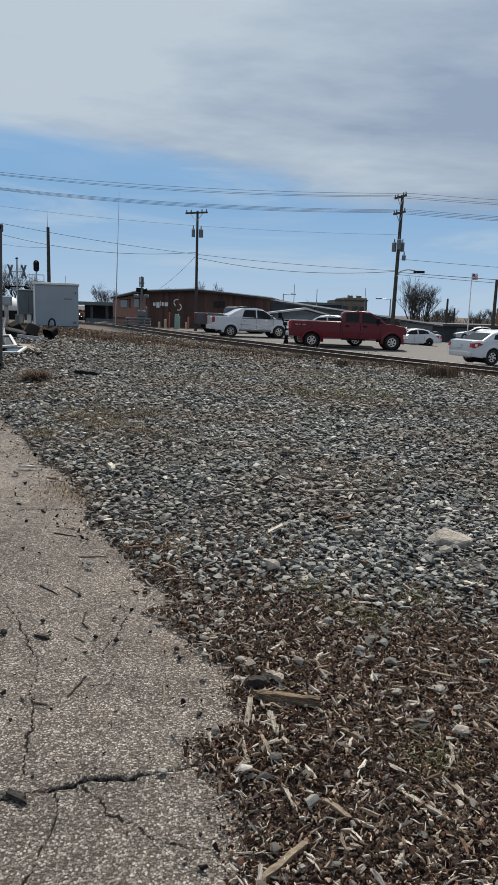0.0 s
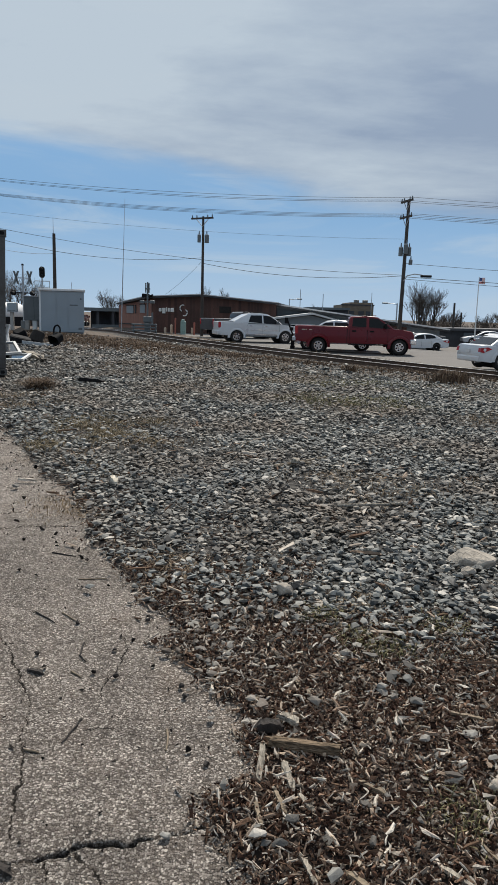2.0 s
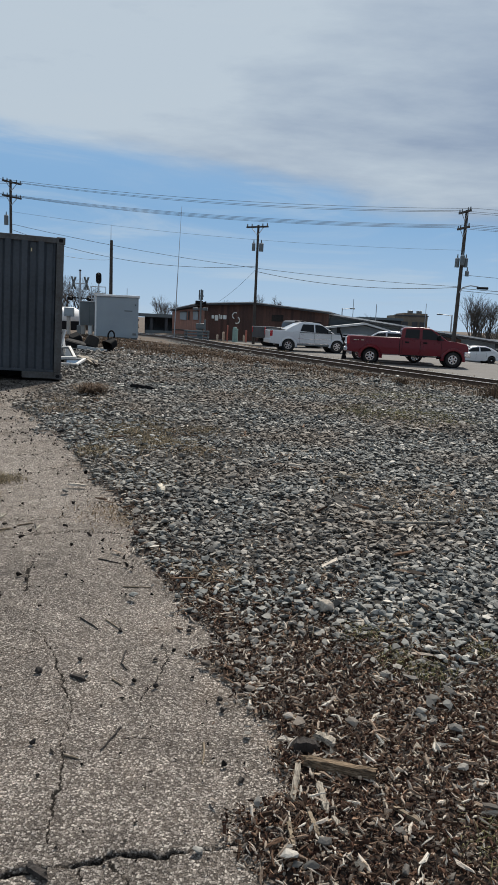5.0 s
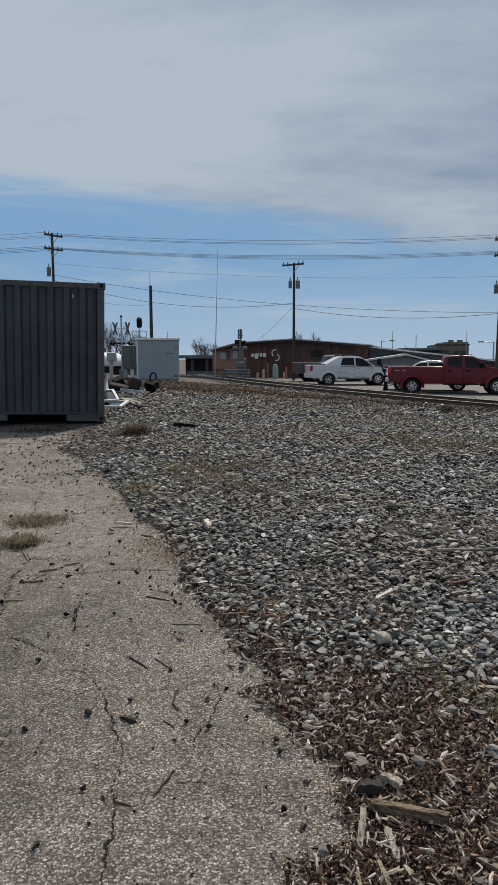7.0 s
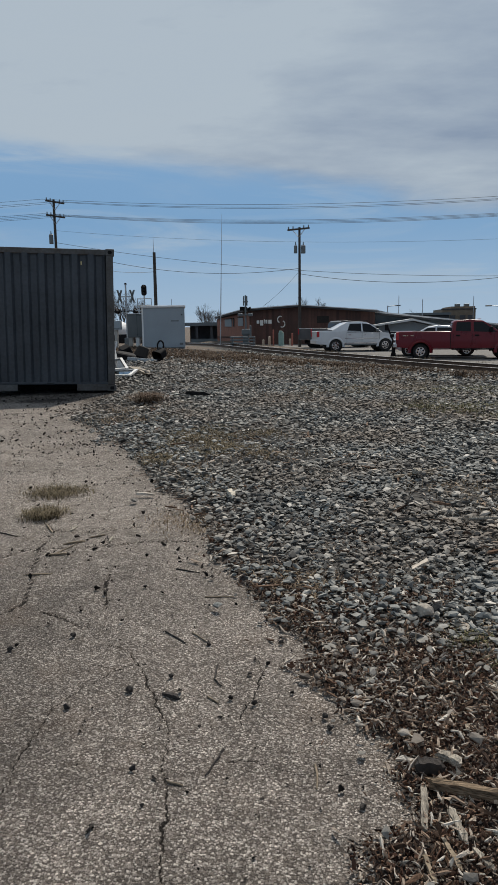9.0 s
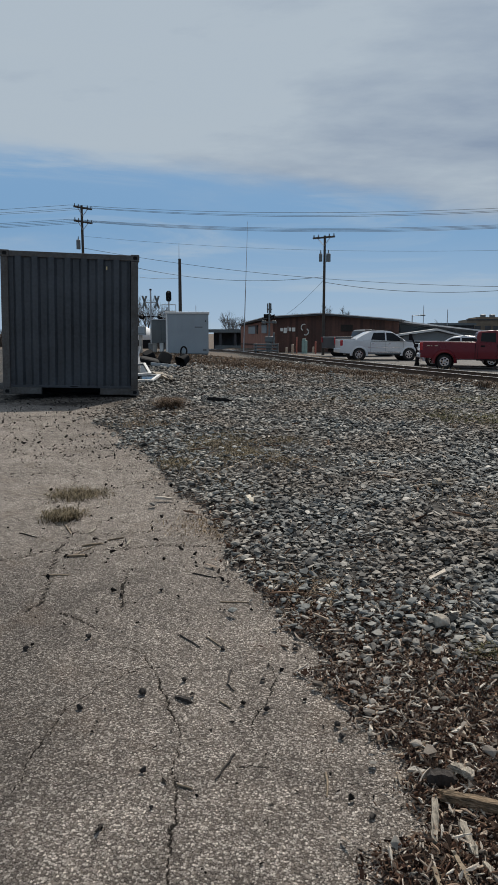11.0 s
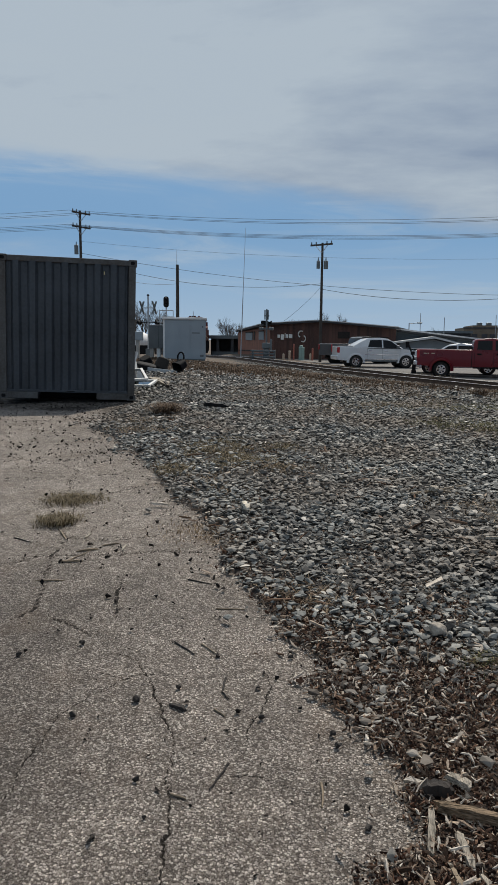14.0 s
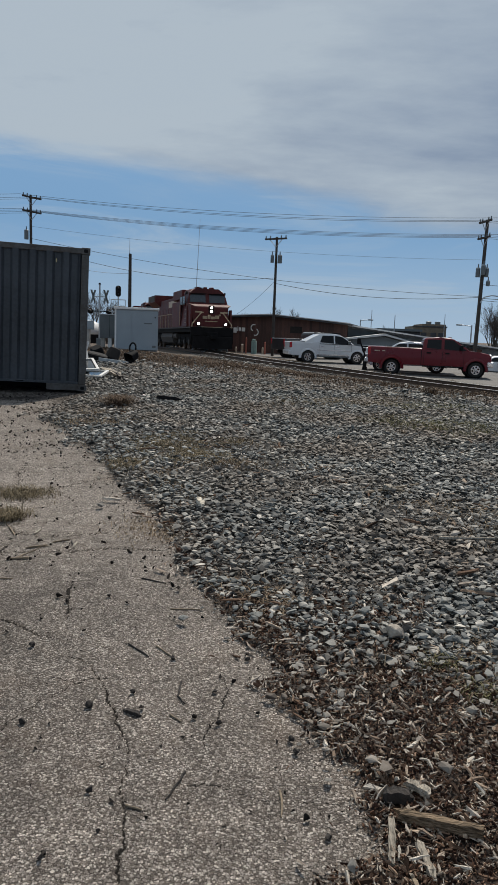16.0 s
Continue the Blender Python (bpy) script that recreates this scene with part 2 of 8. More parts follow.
def slab_material():
    """Old exposed-aggregate concrete: scattered pale and brown stones in a worn grey-tan matrix, ochre stains, dirt packed into thin cracks."""
    m = bpy.data.materials.new("weathered_concrete")
    m.use_nodes = True
    N, L = m.node_tree.nodes, m.node_tree.links
    b = N["Principled BSDF"]
    co = N.new("ShaderNodeTexCoord")

    def noise(scale, detail=5, rough=0.6):
        n = N.new("ShaderNodeTexNoise")
        n.inputs["Scale"].default_value, n.inputs["Detail"].default_value, n.inputs["Roughness"].default_value = scale, detail, rough
        L.new(co.outputs["Object"], n.inputs["Vector"])
        return n

    def span(src, a0, a1, b0, b1):
        r = N.new("ShaderNodeMapRange")
        for k, v in enumerate((a0, a1, b0, b1)):
            r.inputs[k + 1].default_value = v
        L.new(src, r.inputs[0])
        return r.outputs[0]

    def times(x, y):
        q = N.new("ShaderNodeMath"); q.operation = "MULTIPLY"
        L.new(x, q.inputs[0]); L.new(y, q.inputs[1])
        return q.outputs[0]

    def blend(fac, x, y):
        q = N.new("ShaderNodeMix"); q.data_type = "RGBA"
        L.new(fac, q.inputs[0])
        for k, c in ((6, x), (7, y)):
            if isinstance(c, tuple):
                q.inputs[k].default_value = (*c, 1)
            else:
                L.new(c, q.inputs[k])
        return q.outputs[2]

    warp = N.new("ShaderNodeVectorMath"); warp.operation = "MULTIPLY_ADD"
    wn_ = noise(90, 2)
    warp.inputs[1].default_value = (0.011, 0.011, 0.011)
    L.new(wn_.outputs["Color"], warp.inputs[0]); L.new(co.outputs["Object"], warp.inputs[2])
    # matrix: mottled mortar with fine dark pits
    grit = noise(420, 4, 0.7)
    ramp = N.new("ShaderNodeValToRGB")
    els = ramp.color_ramp.elements
    els.new(0.5)
    for e, (p, c) in zip(els, [(0.34, (0.022, 0.018, 0.015)), (0.5, (0.075, 0.062, 0.052)), (0.68, (0.19, 0.16, 0.135))]):
        e.position, e.color = p, (*c, 1)
    L.new(grit.outputs[0], ramp.inputs[0])
    col = ramp.outputs[0]
    height = None
    for scale, share, reach in ((135.0, 1.1, 0.72), (90.0, 0.25, 0.5)):
        v = N.new("ShaderNodeTexVoronoi"); v.inputs["Scale"].default_value = scale
        L.new(warp.outputs[0], v.inputs["Vector"])
        sep = N.new("ShaderNodeSeparateColor"); L.new(v.outputs["Color"], sep.inputs[0])
        stone = times(span(v.outputs["Distance"], reach, reach - 0.22, 0.0, 1.0), span(sep.outputs[1], 1 - share, 1 - share + 0.03, 0.0, 1.0))
        sr = N.new("ShaderNodeValToRGB")
        se = sr.color_ramp.elements
        se.new(0.4); se.new(0.8)
        for e, (p, c) in zip(se, [(0.0, (0.07, 0.057, 0.047)), (0.3, (0.15, 0.127, 0.107)), (0.72, (0.255, 0.224, 0.195)), (1.0, (0.5, 0.45, 0.395))]):
            e.position, e.color = p, (*c, 1)
        L.new(sep.outputs[0], sr.inputs[0])
        col = blend(stone, col, sr.outputs[0])
        if height is None:
            height = stone
        else:
            q = N.new("ShaderNodeMath"); q.operation = "MAXIMUM"
            L.new(height, q.inputs[0]); L.new(stone, q.inputs[1])
            height = q.outputs[0]
    # broad stains, ochre patches, traffic film
    stain = noise(1.1, 8, 0.65)
    fine_stain = noise(9, 6, 0.7)
    tone = N.new("ShaderNodeAttribute"); tone.attribute_name = "tone"
    k = times(times(span(stain.outputs[0], 0.3, 0.7, 0.7, 1.22), span(fine_stain.outputs[0], 0.3, 0.7, 0.72, 1.26)), tone.outputs["Fac"])
    sc = N.new("ShaderNodeVectorMath"); sc.operation = "SCALE"
    L.new(col, sc.inputs[0]); L.new(k, sc.inputs["Scale"])
    rust = noise(2.3, 7, 0.65)
    col = blend(span(rust.outputs[0], 0.54, 0.74, 0.0, 0.36), sc.outputs[0], (0.15, 0.098, 0.06))
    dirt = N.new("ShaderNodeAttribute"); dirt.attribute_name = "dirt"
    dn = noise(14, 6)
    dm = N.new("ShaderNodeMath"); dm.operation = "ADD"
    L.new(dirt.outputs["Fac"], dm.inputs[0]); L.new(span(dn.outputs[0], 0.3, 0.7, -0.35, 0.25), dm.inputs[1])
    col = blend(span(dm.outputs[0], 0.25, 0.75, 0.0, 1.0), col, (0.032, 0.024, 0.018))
    # the crack lines themselves
    crack = N.new("ShaderNodeAttribute"); crack.attribute_name = "crack"
    cn = noise(60, 4)
    cm = N.new("ShaderNodeMath"); cm.operation = "ADD"
    L.new(crack.outputs["Fac"], cm.inputs[0]); L.new(span(cn.outputs[0], 0.3, 0.7, -0.3, 0.3), cm.inputs[1])
    col = blend(span(cm.outputs[0], 0.3, 0.62, 0.0, 0.95), col, (0.012, 0.009, 0.007))
    L.new(col, b.inputs["Base Color"])
    b.inputs["Roughness"].default_value = 0.92
    b.inputs["Specular IOR Level"].default_value = 0.3
    add = N.new("ShaderNodeMath"); add.operation = "MULTIPLY_ADD"; add.inputs[1].default_value = 0.8
    L.new(grit.outputs[0], add.inputs[0]); L.new(height, add.inputs[2])
    bp = N.new("ShaderNodeBump"); bp.inputs["Strength"].default_value, bp.inputs["Distance"].default_value = 1.0, 0.008
    L.new(add.outputs[0], bp.inputs["Height"]); L.new(bp.outputs[0], b.inputs["Normal"])
    return m


def ground_material():
    """Yard ground under the loose stones: stony grit, brown mulch soil and straw-coloured dead grass, by the zones
    stored on the sheet. Grit and soil are darkened to paint in the shade of the gaps.
    """
    m = bpy.data.materials.new("yard_ground")
    m.use_nodes = True
    N, L = m.node_tree.nodes, m.node_tree.links
    b = N["Principled BSDF"]
    co = N.new("ShaderNodeTexCoord")
    v = N.new("ShaderNodeTexVoronoi"); v.inputs["Scale"].default_value = 16
    n1 = N.new("ShaderNodeTexNoise"); n1.inputs["Scale"].default_value, n1.inputs["Detail"].default_value = 0.6, 8
    n2 = N.new("ShaderNodeTexNoise"); n2.inputs["Scale"].default_value, n2.inputs["Detail"].default_value = 30, 5
    for n in (v, n1, n2):
        L.new(co.outputs["Object"], n.inputs["Vector"])
    sep = N.new("ShaderNodeSeparateColor"); L.new(v.outputs["Color"], sep.inputs[0])
    # grit coloured near black so the gaps between stones read as deep shade
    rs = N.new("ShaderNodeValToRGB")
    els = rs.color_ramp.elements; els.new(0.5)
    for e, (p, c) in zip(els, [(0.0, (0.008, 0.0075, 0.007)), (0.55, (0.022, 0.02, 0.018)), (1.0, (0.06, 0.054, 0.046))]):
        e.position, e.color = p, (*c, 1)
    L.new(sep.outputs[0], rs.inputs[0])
    # soil colour lowered likewise, for shaded hollows in the mulch
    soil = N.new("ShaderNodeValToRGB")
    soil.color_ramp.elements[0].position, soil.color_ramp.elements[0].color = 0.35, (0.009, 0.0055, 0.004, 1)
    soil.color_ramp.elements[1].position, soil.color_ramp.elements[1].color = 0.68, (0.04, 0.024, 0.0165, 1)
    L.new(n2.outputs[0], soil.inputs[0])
    straw = N.new("ShaderNodeValToRGB")
    straw.color_ramp.elements[0].position, straw.color_ramp.elements[0].color = 0.35, (0.05, 0.035, 0.025, 1)
    straw.color_ramp.elements[1].position, straw.color_ramp.elements[1].color = 0.7, (0.15, 0.11, 0.076, 1)
    L.new(n2.outputs[0], straw.inputs[0])
    at = N.new("ShaderNodeVertexColor"); at.layer_name = "zone"
    zs = N.new("ShaderNodeSeparateColor"); L.new(at.outputs[0], zs.inputs[0])
    m1 = N.new("ShaderNodeMix"); m1.data_type = "RGBA"
    m2 = N.new("ShaderNodeMix"); m2.data_type = "RGBA"

    def edge(src):
        a = N.new("ShaderNodeMath"); a.operation = "ADD"; L.new(src, a.inputs[0]); L.new(n1.outputs[0], a.inputs[1])
        r = N.new("ShaderNodeMapRange"); r.inputs[1].default_value, r.inputs[2].default_value = 0.75, 1.15
        L.new(a.outputs[0], r.inputs[0])
        return r.outputs[0]
    L.new(edge(zs.outputs[0]), m1.inputs[0]); L.new(rs.outputs[0], m1.inputs[6]); L.new(soil.outputs[0], m1.inputs[7])
    L.new(edge(zs.outputs[1]), m2.inputs[0]); L.new(m1.outputs[2], m2.inputs[6]); L.new(straw.outputs[0], m2.inputs[7])
    L.new(m2.outputs[2], b.inputs["Base Color"])
    b.inputs["Roughness"].default_value = 0.95
    bp = N.new("ShaderNodeBump"); bp.inputs["Strength"].default_value, bp.inputs["Distance"].default_value = 0.8, 0.03
    L.new(v.outputs["Distance"], bp.inputs["Height"]); L.new(bp.outputs[0], b.inputs["Normal"])
    return m


M_SLAB = slab_material()
M_GROUND = ground_material()
M_ROAD = material("worn_asphalt", (0.13, 0.12, 0.11), 0.9, scale=0.6, fine=40, spread=0.22, bump=0.3)
M_STONE = pieces_material("crushed_stone", [(0.0, (0.02, 0.022, 0.023)), (0.3, (0.084, 0.089, 0.087)), (0.66, (0.185, 0.19, 0.179)), (0.9, (0.31, 0.297, 0.265)), (1.0, (0.54, 0.5, 0.44))], 0.75, 0.5, 2.2, dust=(0.15, 0.108, 0.075))
M_CHIP = pieces_material("wood_chips", [(0.0, (0.035, 0.02, 0.013)), (0.28, (0.15, 0.09, 0.058)), (0.48, (0.32, 0.245, 0.185)), (0.72, (0.52, 0.45, 0.375)), (1.0, (0.68, 0.62, 0.53))], 0.9, 0.7, 3.0, fibre=True, spec=0.2)
M_MULCH = pieces_material("mulch_crumbs", [(0.0, (0.014, 0.007, 0.005)), (0.35, (0.06, 0.03, 0.02)), (0.55, (0.14, 0.075, 0.048)), (0.78, (0.32, 0.21, 0.142)), (1.0, (0.56, 0.46, 0.35))], 0.95, 0.3, 3.0, fibre=True, spec=0.2)
M_CLOD = pieces_material("dark_clods", [(0.0, (0.008, 0.007, 0.006)), (0.7, (0.026, 0.021, 0.018)), (1.0, (0.1, 0.085, 0.07))], 0.95, 0.4, 3.0, spec=0.2)
M_BROWNWEED = pieces_material("dead_brown_weed", [(0.0, (0.035, 0.022, 0.015)), (0.5, (0.115, 0.074, 0.047)), (1.0, (0.25, 0.17, 0.105))], 0.9, 0.0)
M_TUFT = pieces_material("dry_olive_grass", [(0.0, (0.04, 0.032, 0.018)), (0.5, (0.13, 0.1, 0.058)), (1.0, (0.28, 0.22, 0.13))], 0.9, 0.0)
M_STRAW = pieces_material("dead_grass", [(0.0, (0.1, 0.066, 0.04)), (0.5, (0.22, 0.155, 0.095)), (1.0, (0.4, 0.3, 0.19))], 0.9, 0.0)
M_WEED = pieces_material("green_weed", [(0.0, (0.06, 0.058, 0.024)), (1.0, (0.2, 0.175, 0.075))], 0.85, 0.0)
M_WOOD = material("weathered_wood", (0.2, 0.155, 0.105), 0.85, scale=6, fine=45, spread=0.45, bump=0.5)
M_PLANK = material("tan_broken_board", (0.2, 0.145, 0.095), 0.85, scale=40, fine=160, spread=0.7, bump=0.9, stretch=(0.12, 1, 1), spec=0.2)
M_PALEWOOD = material("pale_split_wood", (0.34, 0.3, 0.245), 0.85, scale=50, fine=180, spread=0.6, bump=0.9, stretch=(1, 0.12, 1), spec=0.2)
M_CHUNK = material("bleached_wood", (0.58, 0.52, 0.42), 0.85, scale=40, fine=150, spread=0.3, bump=0.6, stretch=(1, 0.15, 1), spec=0.2)
M_DARKWOOD = material("blackened_wood", (0.024, 0.019, 0.016), 0.9, scale=8, fine=50, spread=0.5, bump=0.5)
M_ROCK = material("limestone_rock", (0.33, 0.29, 0.24), 0.9, scale=9, fine=50, spread=0.35, bump=0.6)
M_CONT = material("container_paint", (0.038, 0.044, 0.052), 0.45, scale=1.3, fine=18, spread=0.4, bump=0.12)
M_CONTEDGE = material("container_worn_paint", (0.075, 0.076, 0.075), 0.65, scale=3, fine=25, spread=0.4, bump=0.2, tint=(0.05, 0.04, 0.033))
M_BLACK = material("black_plastic", (0.008, 0.008, 0.009), 0.8, scale=5, fine=60, spread=0.4, bump=0.1, spec=0.2)
M_BOXMETAL = material("pale_grey_metal", (0.29, 0.335, 0.365), 0.45, scale=1.2, fine=20, spread=0.08, bump=0.05)
M_WHITEMETAL = material("white_painted_metal", (0.75, 0.75, 0.73), 0.5, scale=3, fine=30, spread=0.1, bump=0.05)
M_GREYMETAL = material("grey_cabinet_metal", (0.12, 0.135, 0.14), 0.5, scale=2, fine=30, spread=0.15, bump=0.05)
M_STEEL = material("galvanised_steel", (0.4, 0.41, 0.42), 0.45, 0.6, scale=5, fine=40, spread=0.2, bump=0.05)
M_RAIL = material("rusty_rail", (0.1, 0.062, 0.042), 0.7, 0.3, scale=6, fine=50, spread=0.4, bump=0.2)
M_RAILTOP = material("polished_rail_head", (0.5, 0.48, 0.46), 0.3, 0.9, scale=6, fine=50, spread=0.15, bump=0.02)
M_TIE = material("creosoted_tie", (0.05, 0.043, 0.037), 0.95, scale=5, fine=30, spread=0.45, bump=0.5, per="object")
M_POLE = material("utility_pole_wood", (0.055, 0.046, 0.039), 0.9, scale=3, fine=30, spread=0.35, bump=0.4)
M_WIRE = material("cable_black", (0.03, 0.03, 0.032), 0.6, bump=0)
M_SIDING = material("brown_siding", (0.085, 0.038, 0.027), 0.7, scale=0.9, fine=14, spread=0.25, bump=0.1, per="object")
M_BRICK = material("red_brick", (0.24, 0.105, 0.07), 0.9, scale=1.5, fine=18, spread=0.25, bump=0.2)
M_ROOF = material("pale_roof_edge", (0.55, 0.55, 0.54), 0.7, scale=2, fine=20, spread=0.12, bump=0.05)
M_DARKROOF = material("dark_roofing", (0.07, 0.07, 0.075), 0.85, scale=2, fine=20, spread=0.25, bump=0.2)
M_GREYWALL = material("blue_grey_clapboard", (0.22, 0.245, 0.26), 0.75, scale=1.5, fine=20, spread=0.12, bump=0.1)
M_TANWALL = material("tan_brick", (0.2, 0.155, 0.11), 0.9, scale=1, fine=12, spread=0.25, bump=0.1)
M_SIGN = material("sign_letters_white", (0.8, 0.78, 0.72), 0.5, spread=0.05, bump=0)
M_GLASS = material("dark_car_glass", (0.008, 0.009, 0.01), 0.15, 0.0, spread=0.2, bump=0, spec=0.22)
M_RED = material("dark_red_car_paint", (0.125, 0.003, 0.008), 0.3, 0.0, spread=0.12, scale=2, fine=20, bump=0.01, coat=0.15, spec=0.3)
M_WHITE = material("white_car_paint", (0.6, 0.605, 0.61), 0.35, 0.0, spread=0.05, scale=2, fine=20, bump=0.01, coat=0.6)
M_SILVER = material("silver_car_paint", (0.45, 0.46, 0.48), 0.35, 0.4, spread=0.08, scale=2, fine=20, bump=0.01, coat=0.5)
M_DKCAR = material("dark_car_paint", (0.03, 0.03, 0.034), 0.35, 0.0, spread=0.2, scale=2, fine=20, bump=0.01, coat=0.5)
M_TYRE = material("tyre_rubber", (0.022, 0.021, 0.02), 0.9, spread=0.3, scale=6, fine=50, bump=0.2)
M_CHROME = material("chrome", (0.65, 0.65, 0.66), 0.2, 1.0, spread=0.08, bump=0.01)
M_TAIL = material("tail_lamp_red", (0.4, 0.015, 0.02), 0.2, spread=0.2, bump=0)
M_LAMPGLASS = material("lamp_clear_glass", (0.7, 0.7, 0.7), 0.15, spread=0.1, bump=0)
M_TRAINRED = material("locomotive_red", (0.085, 0.013, 0.011), 0.55, scale=1, fine=14, spread=0.45, bump=0.05, spec=0.3)
M_TRAINBLACK = material("locomotive_black", (0.012, 0.011, 0.011), 0.85, scale=2, fine=20, spread=0.4, bump=0.1, spec=0.1)
M_CABGLASS = material("cab_glass", (0.06, 0.068, 0.072), 0.12, spread=0.2, bump=0, spec=0.5)
M_TRAINGREY = material("locomotive_grey_dust", (0.06, 0.052, 0.047), 0.8, scale=2, fine=20, spread=0.3, bump=0.1)
M_NOSEMARK = material("faded_gold_marks", (0.4, 0.3, 0.19), 0.7, spread=0.3, bump=0)
M_YELLOW = material("yellow_stripe", (0.6, 0.5, 0.25), 0.6, spread=0.15, bump=0)
M_CREAM = material("cream_marks", (0.5, 0.4, 0.3), 0.6, spread=0.2, bump=0)
M_ORANGE = material("orange_post", (0.4, 0.13, 0.09), 0.7, spread=0.2, bump=0.1)
M_TEAL = material("pale_green_metal", (0.26, 0.38, 0.34), 0.6, spread=0.15, bump=0.05)
M_CONC = material("plain_concrete", (0.38, 0.36, 0.33), 0.9, scale=3, fine=40, spread=0.2, bump=0.3)
M_BARK = material("grey_bark", (0.1, 0.085, 0.07), 0.95, scale=4, fine=40, spread=0.3, bump=0.3)
M_TWIG = pieces_material("bare_twigs", [(0.0, (0.06, 0.048, 0.04)), (1.0, (0.14, 0.115, 0.1))], 0.95, 0.0)
M_FLAGRED = material("flag_red_cloth", (0.5, 0.06, 0.06), 0.8, spread=0.1, bump=0)
M_FLAGBLUE = material("flag_blue_cloth", (0.05, 0.07, 0.2), 0.8, spread=0.1, bump=0)
M_HEADLAMP = glow("train_headlamp", (1.0, 0.92, 0.75), 22.0)


# ---- mesh helpers ----
def ob_from(name, bm, mat, parent=None, label="", smooth=False):
    me = bpy.data.meshes.new(name)
    bmesh.ops.recalc_face_normals(bm, faces=bm.faces)
    bm.to_mesh(me)
    bm.free()
    if smooth:
        for p in me.polygons:
            p.use_smooth = True
        if smooth != True:
            me.set_sharp_from_angle(angle=radians(smooth))
    me.materials.append(mat)
    ob = new(name, me)
    if parent:
        ob.parent = parent
    if label:
        ob["label"] = label
    return ob


def part(name, bm, mat, parent, label="", smooth=False):
    return ob_from(name, bm, mat, parent, label, smooth)


def thing(name, label, category, m=None, group="", kind=""):
    e = new(name)
    e.empty_display_size = 0.2
    if m:
        e.matrix_world = m
    return tagged(e, label, category, group, kind)


def B():
    return bmesh.new()


def box(bm, x0, x1, y0, y1, z0, z1, bevel=0.0):
    v = [bm.verts.new(p) for p in ((x0, y0, z0), (x1, y0, z0), (x1, y1, z0), (x0, y1, z0), (x0, y0, z1), (x1, y0, z1), (x1, y1, z1), (x0, y1, z1))]
    fs = [bm.faces.new([v[i] for i in f]) for f in ((0, 3, 2, 1), (4, 5, 6, 7), (0, 1, 5, 4), (1, 2, 6, 5), (2, 3, 7, 6), (3, 0, 4, 7))]
    if bevel:
        es = {e for f in fs for e in f.edges}
        bmesh.ops.bevel(bm, geom=list(es), offset=bevel, segments=2, profile=0.5, affect="EDGES")
    return bm


def rod(bm, a, b, r0, r1=None, n=8):
    """A round bar from a to b."""
    r1 = r0 if r1 is None else r1
    a, b = Vector(a), Vector(b)
    d = (b - a).normalized()
    u = d.orthogonal().normalized()
    w = d.cross(u)
    ring = []
    for c, r in ((a, r0), (b, r1)):
        ring.append([bm.verts.new(c + (u * math.cos(2 * math.pi * i / n) + w * math.sin(2 * math.pi * i / n)) * r) for i in range(n)])
    for i in range(n):
        bm.faces.new((ring[0][i], ring[0][(i + 1) % n], ring[1][(i + 1) % n], ring[1][i]))
    bm.faces.new(ring[0][::-1]); bm.faces.new(ring[1])
    return bm


def tube(bm, pts, r, n=5):
    """A bent round bar through the points."""
    pts = [Vector(p) for p in pts]
    rings = []
    for i, p in enumerate(pts):
        d = (pts[min(i + 1, len(pts) - 1)] - pts[max(i - 1, 0)]).normalized()
        u = d.cross(Vector((0, 0, 1)))
        u = u.normalized() if u.length > 1e-4 else Vector((1, 0, 0))
        w = d.cross(u)
        rr = r[i] if isinstance(r, (list, tuple)) else r
        rings.append([bm.verts.new(p + (u * math.cos(2 * math.pi * k / n) + w * math.sin(2 * math.pi * k / n)) * rr) for k in range(n)])
    for a, b in zip(rings, rings[1:]):
        for k in range(n):
            bm.faces.new((a[k], a[(k + 1) % n], b[(k + 1) % n], b[k]))
    bm.faces.new(rings[0][::-1]); bm.faces.new(rings[-1])
    return bm


def slabpoly(bm, poly, lo, hi, put):
    """A prism: the 2D polygon at depth lo and hi; put(a, b, depth) gives the place."""
    f, g = [bm.verts.new(put(a, b, lo)) for a, b in poly], [bm.verts.new(put(a, b, hi)) for a, b in poly]
    n = len(poly)
    bm.faces.new(f[::-1]); bm.faces.new(g)
    for i in range(n):
        bm.faces.new((f[i], f[(i + 1) % n], g[(i + 1) % n], g[i]))
    return bm


def mesh_np(name, verts, faces, mat, smooth=False):
    """One mesh from arrays of triangles or quads."""
    me = bpy.data.meshes.new(name)
    k = faces.shape[1]
    me.vertices.add(len(verts)); me.vertices.foreach_set("co", np.ascontiguousarray(verts, dtype=np.float32).ravel())
    me.loops.add(faces.size); me.loops.foreach_set("vertex_index", faces.astype(np.int32).ravel())
    me.polygons.add(len(faces)); me.polygons.foreach_set("loop_start", np.arange(0, faces.size, k, dtype=np.int32))
    me.polygons.foreach_set("use_smooth", np.full(len(faces), smooth, dtype=bool))
    me.update(calc_edges=True); me.validate()
    me.materials.append(mat)
    return me


def grid_np(xs, ys, zfun):
    X, Y = np.meshgrid(xs, ys)
    Z = zfun(X, Y)
    nx, ny = len(xs), len(ys)
    idx = np.arange(nx * ny).reshape(ny, nx)
    f = np.stack([idx[:-1, :-1], idx[:-1, 1:], idx[1:, 1:], idx[1:, :-1]], -1).reshape(-1, 4)
    return np.stack([X, Y, Z], -1).reshape(-1, 3), f, X.ravel(), Y.ravel()


def smooth01(a, b, x):
    t = np.clip((np.asarray(x, dtype=float) - a) / (b - a), 0, 1)
    return t * t * (3 - 2 * t)


_rng = np.random.default_rng(7)
_PH = _rng.uniform(0, 6.28, (12, 3))


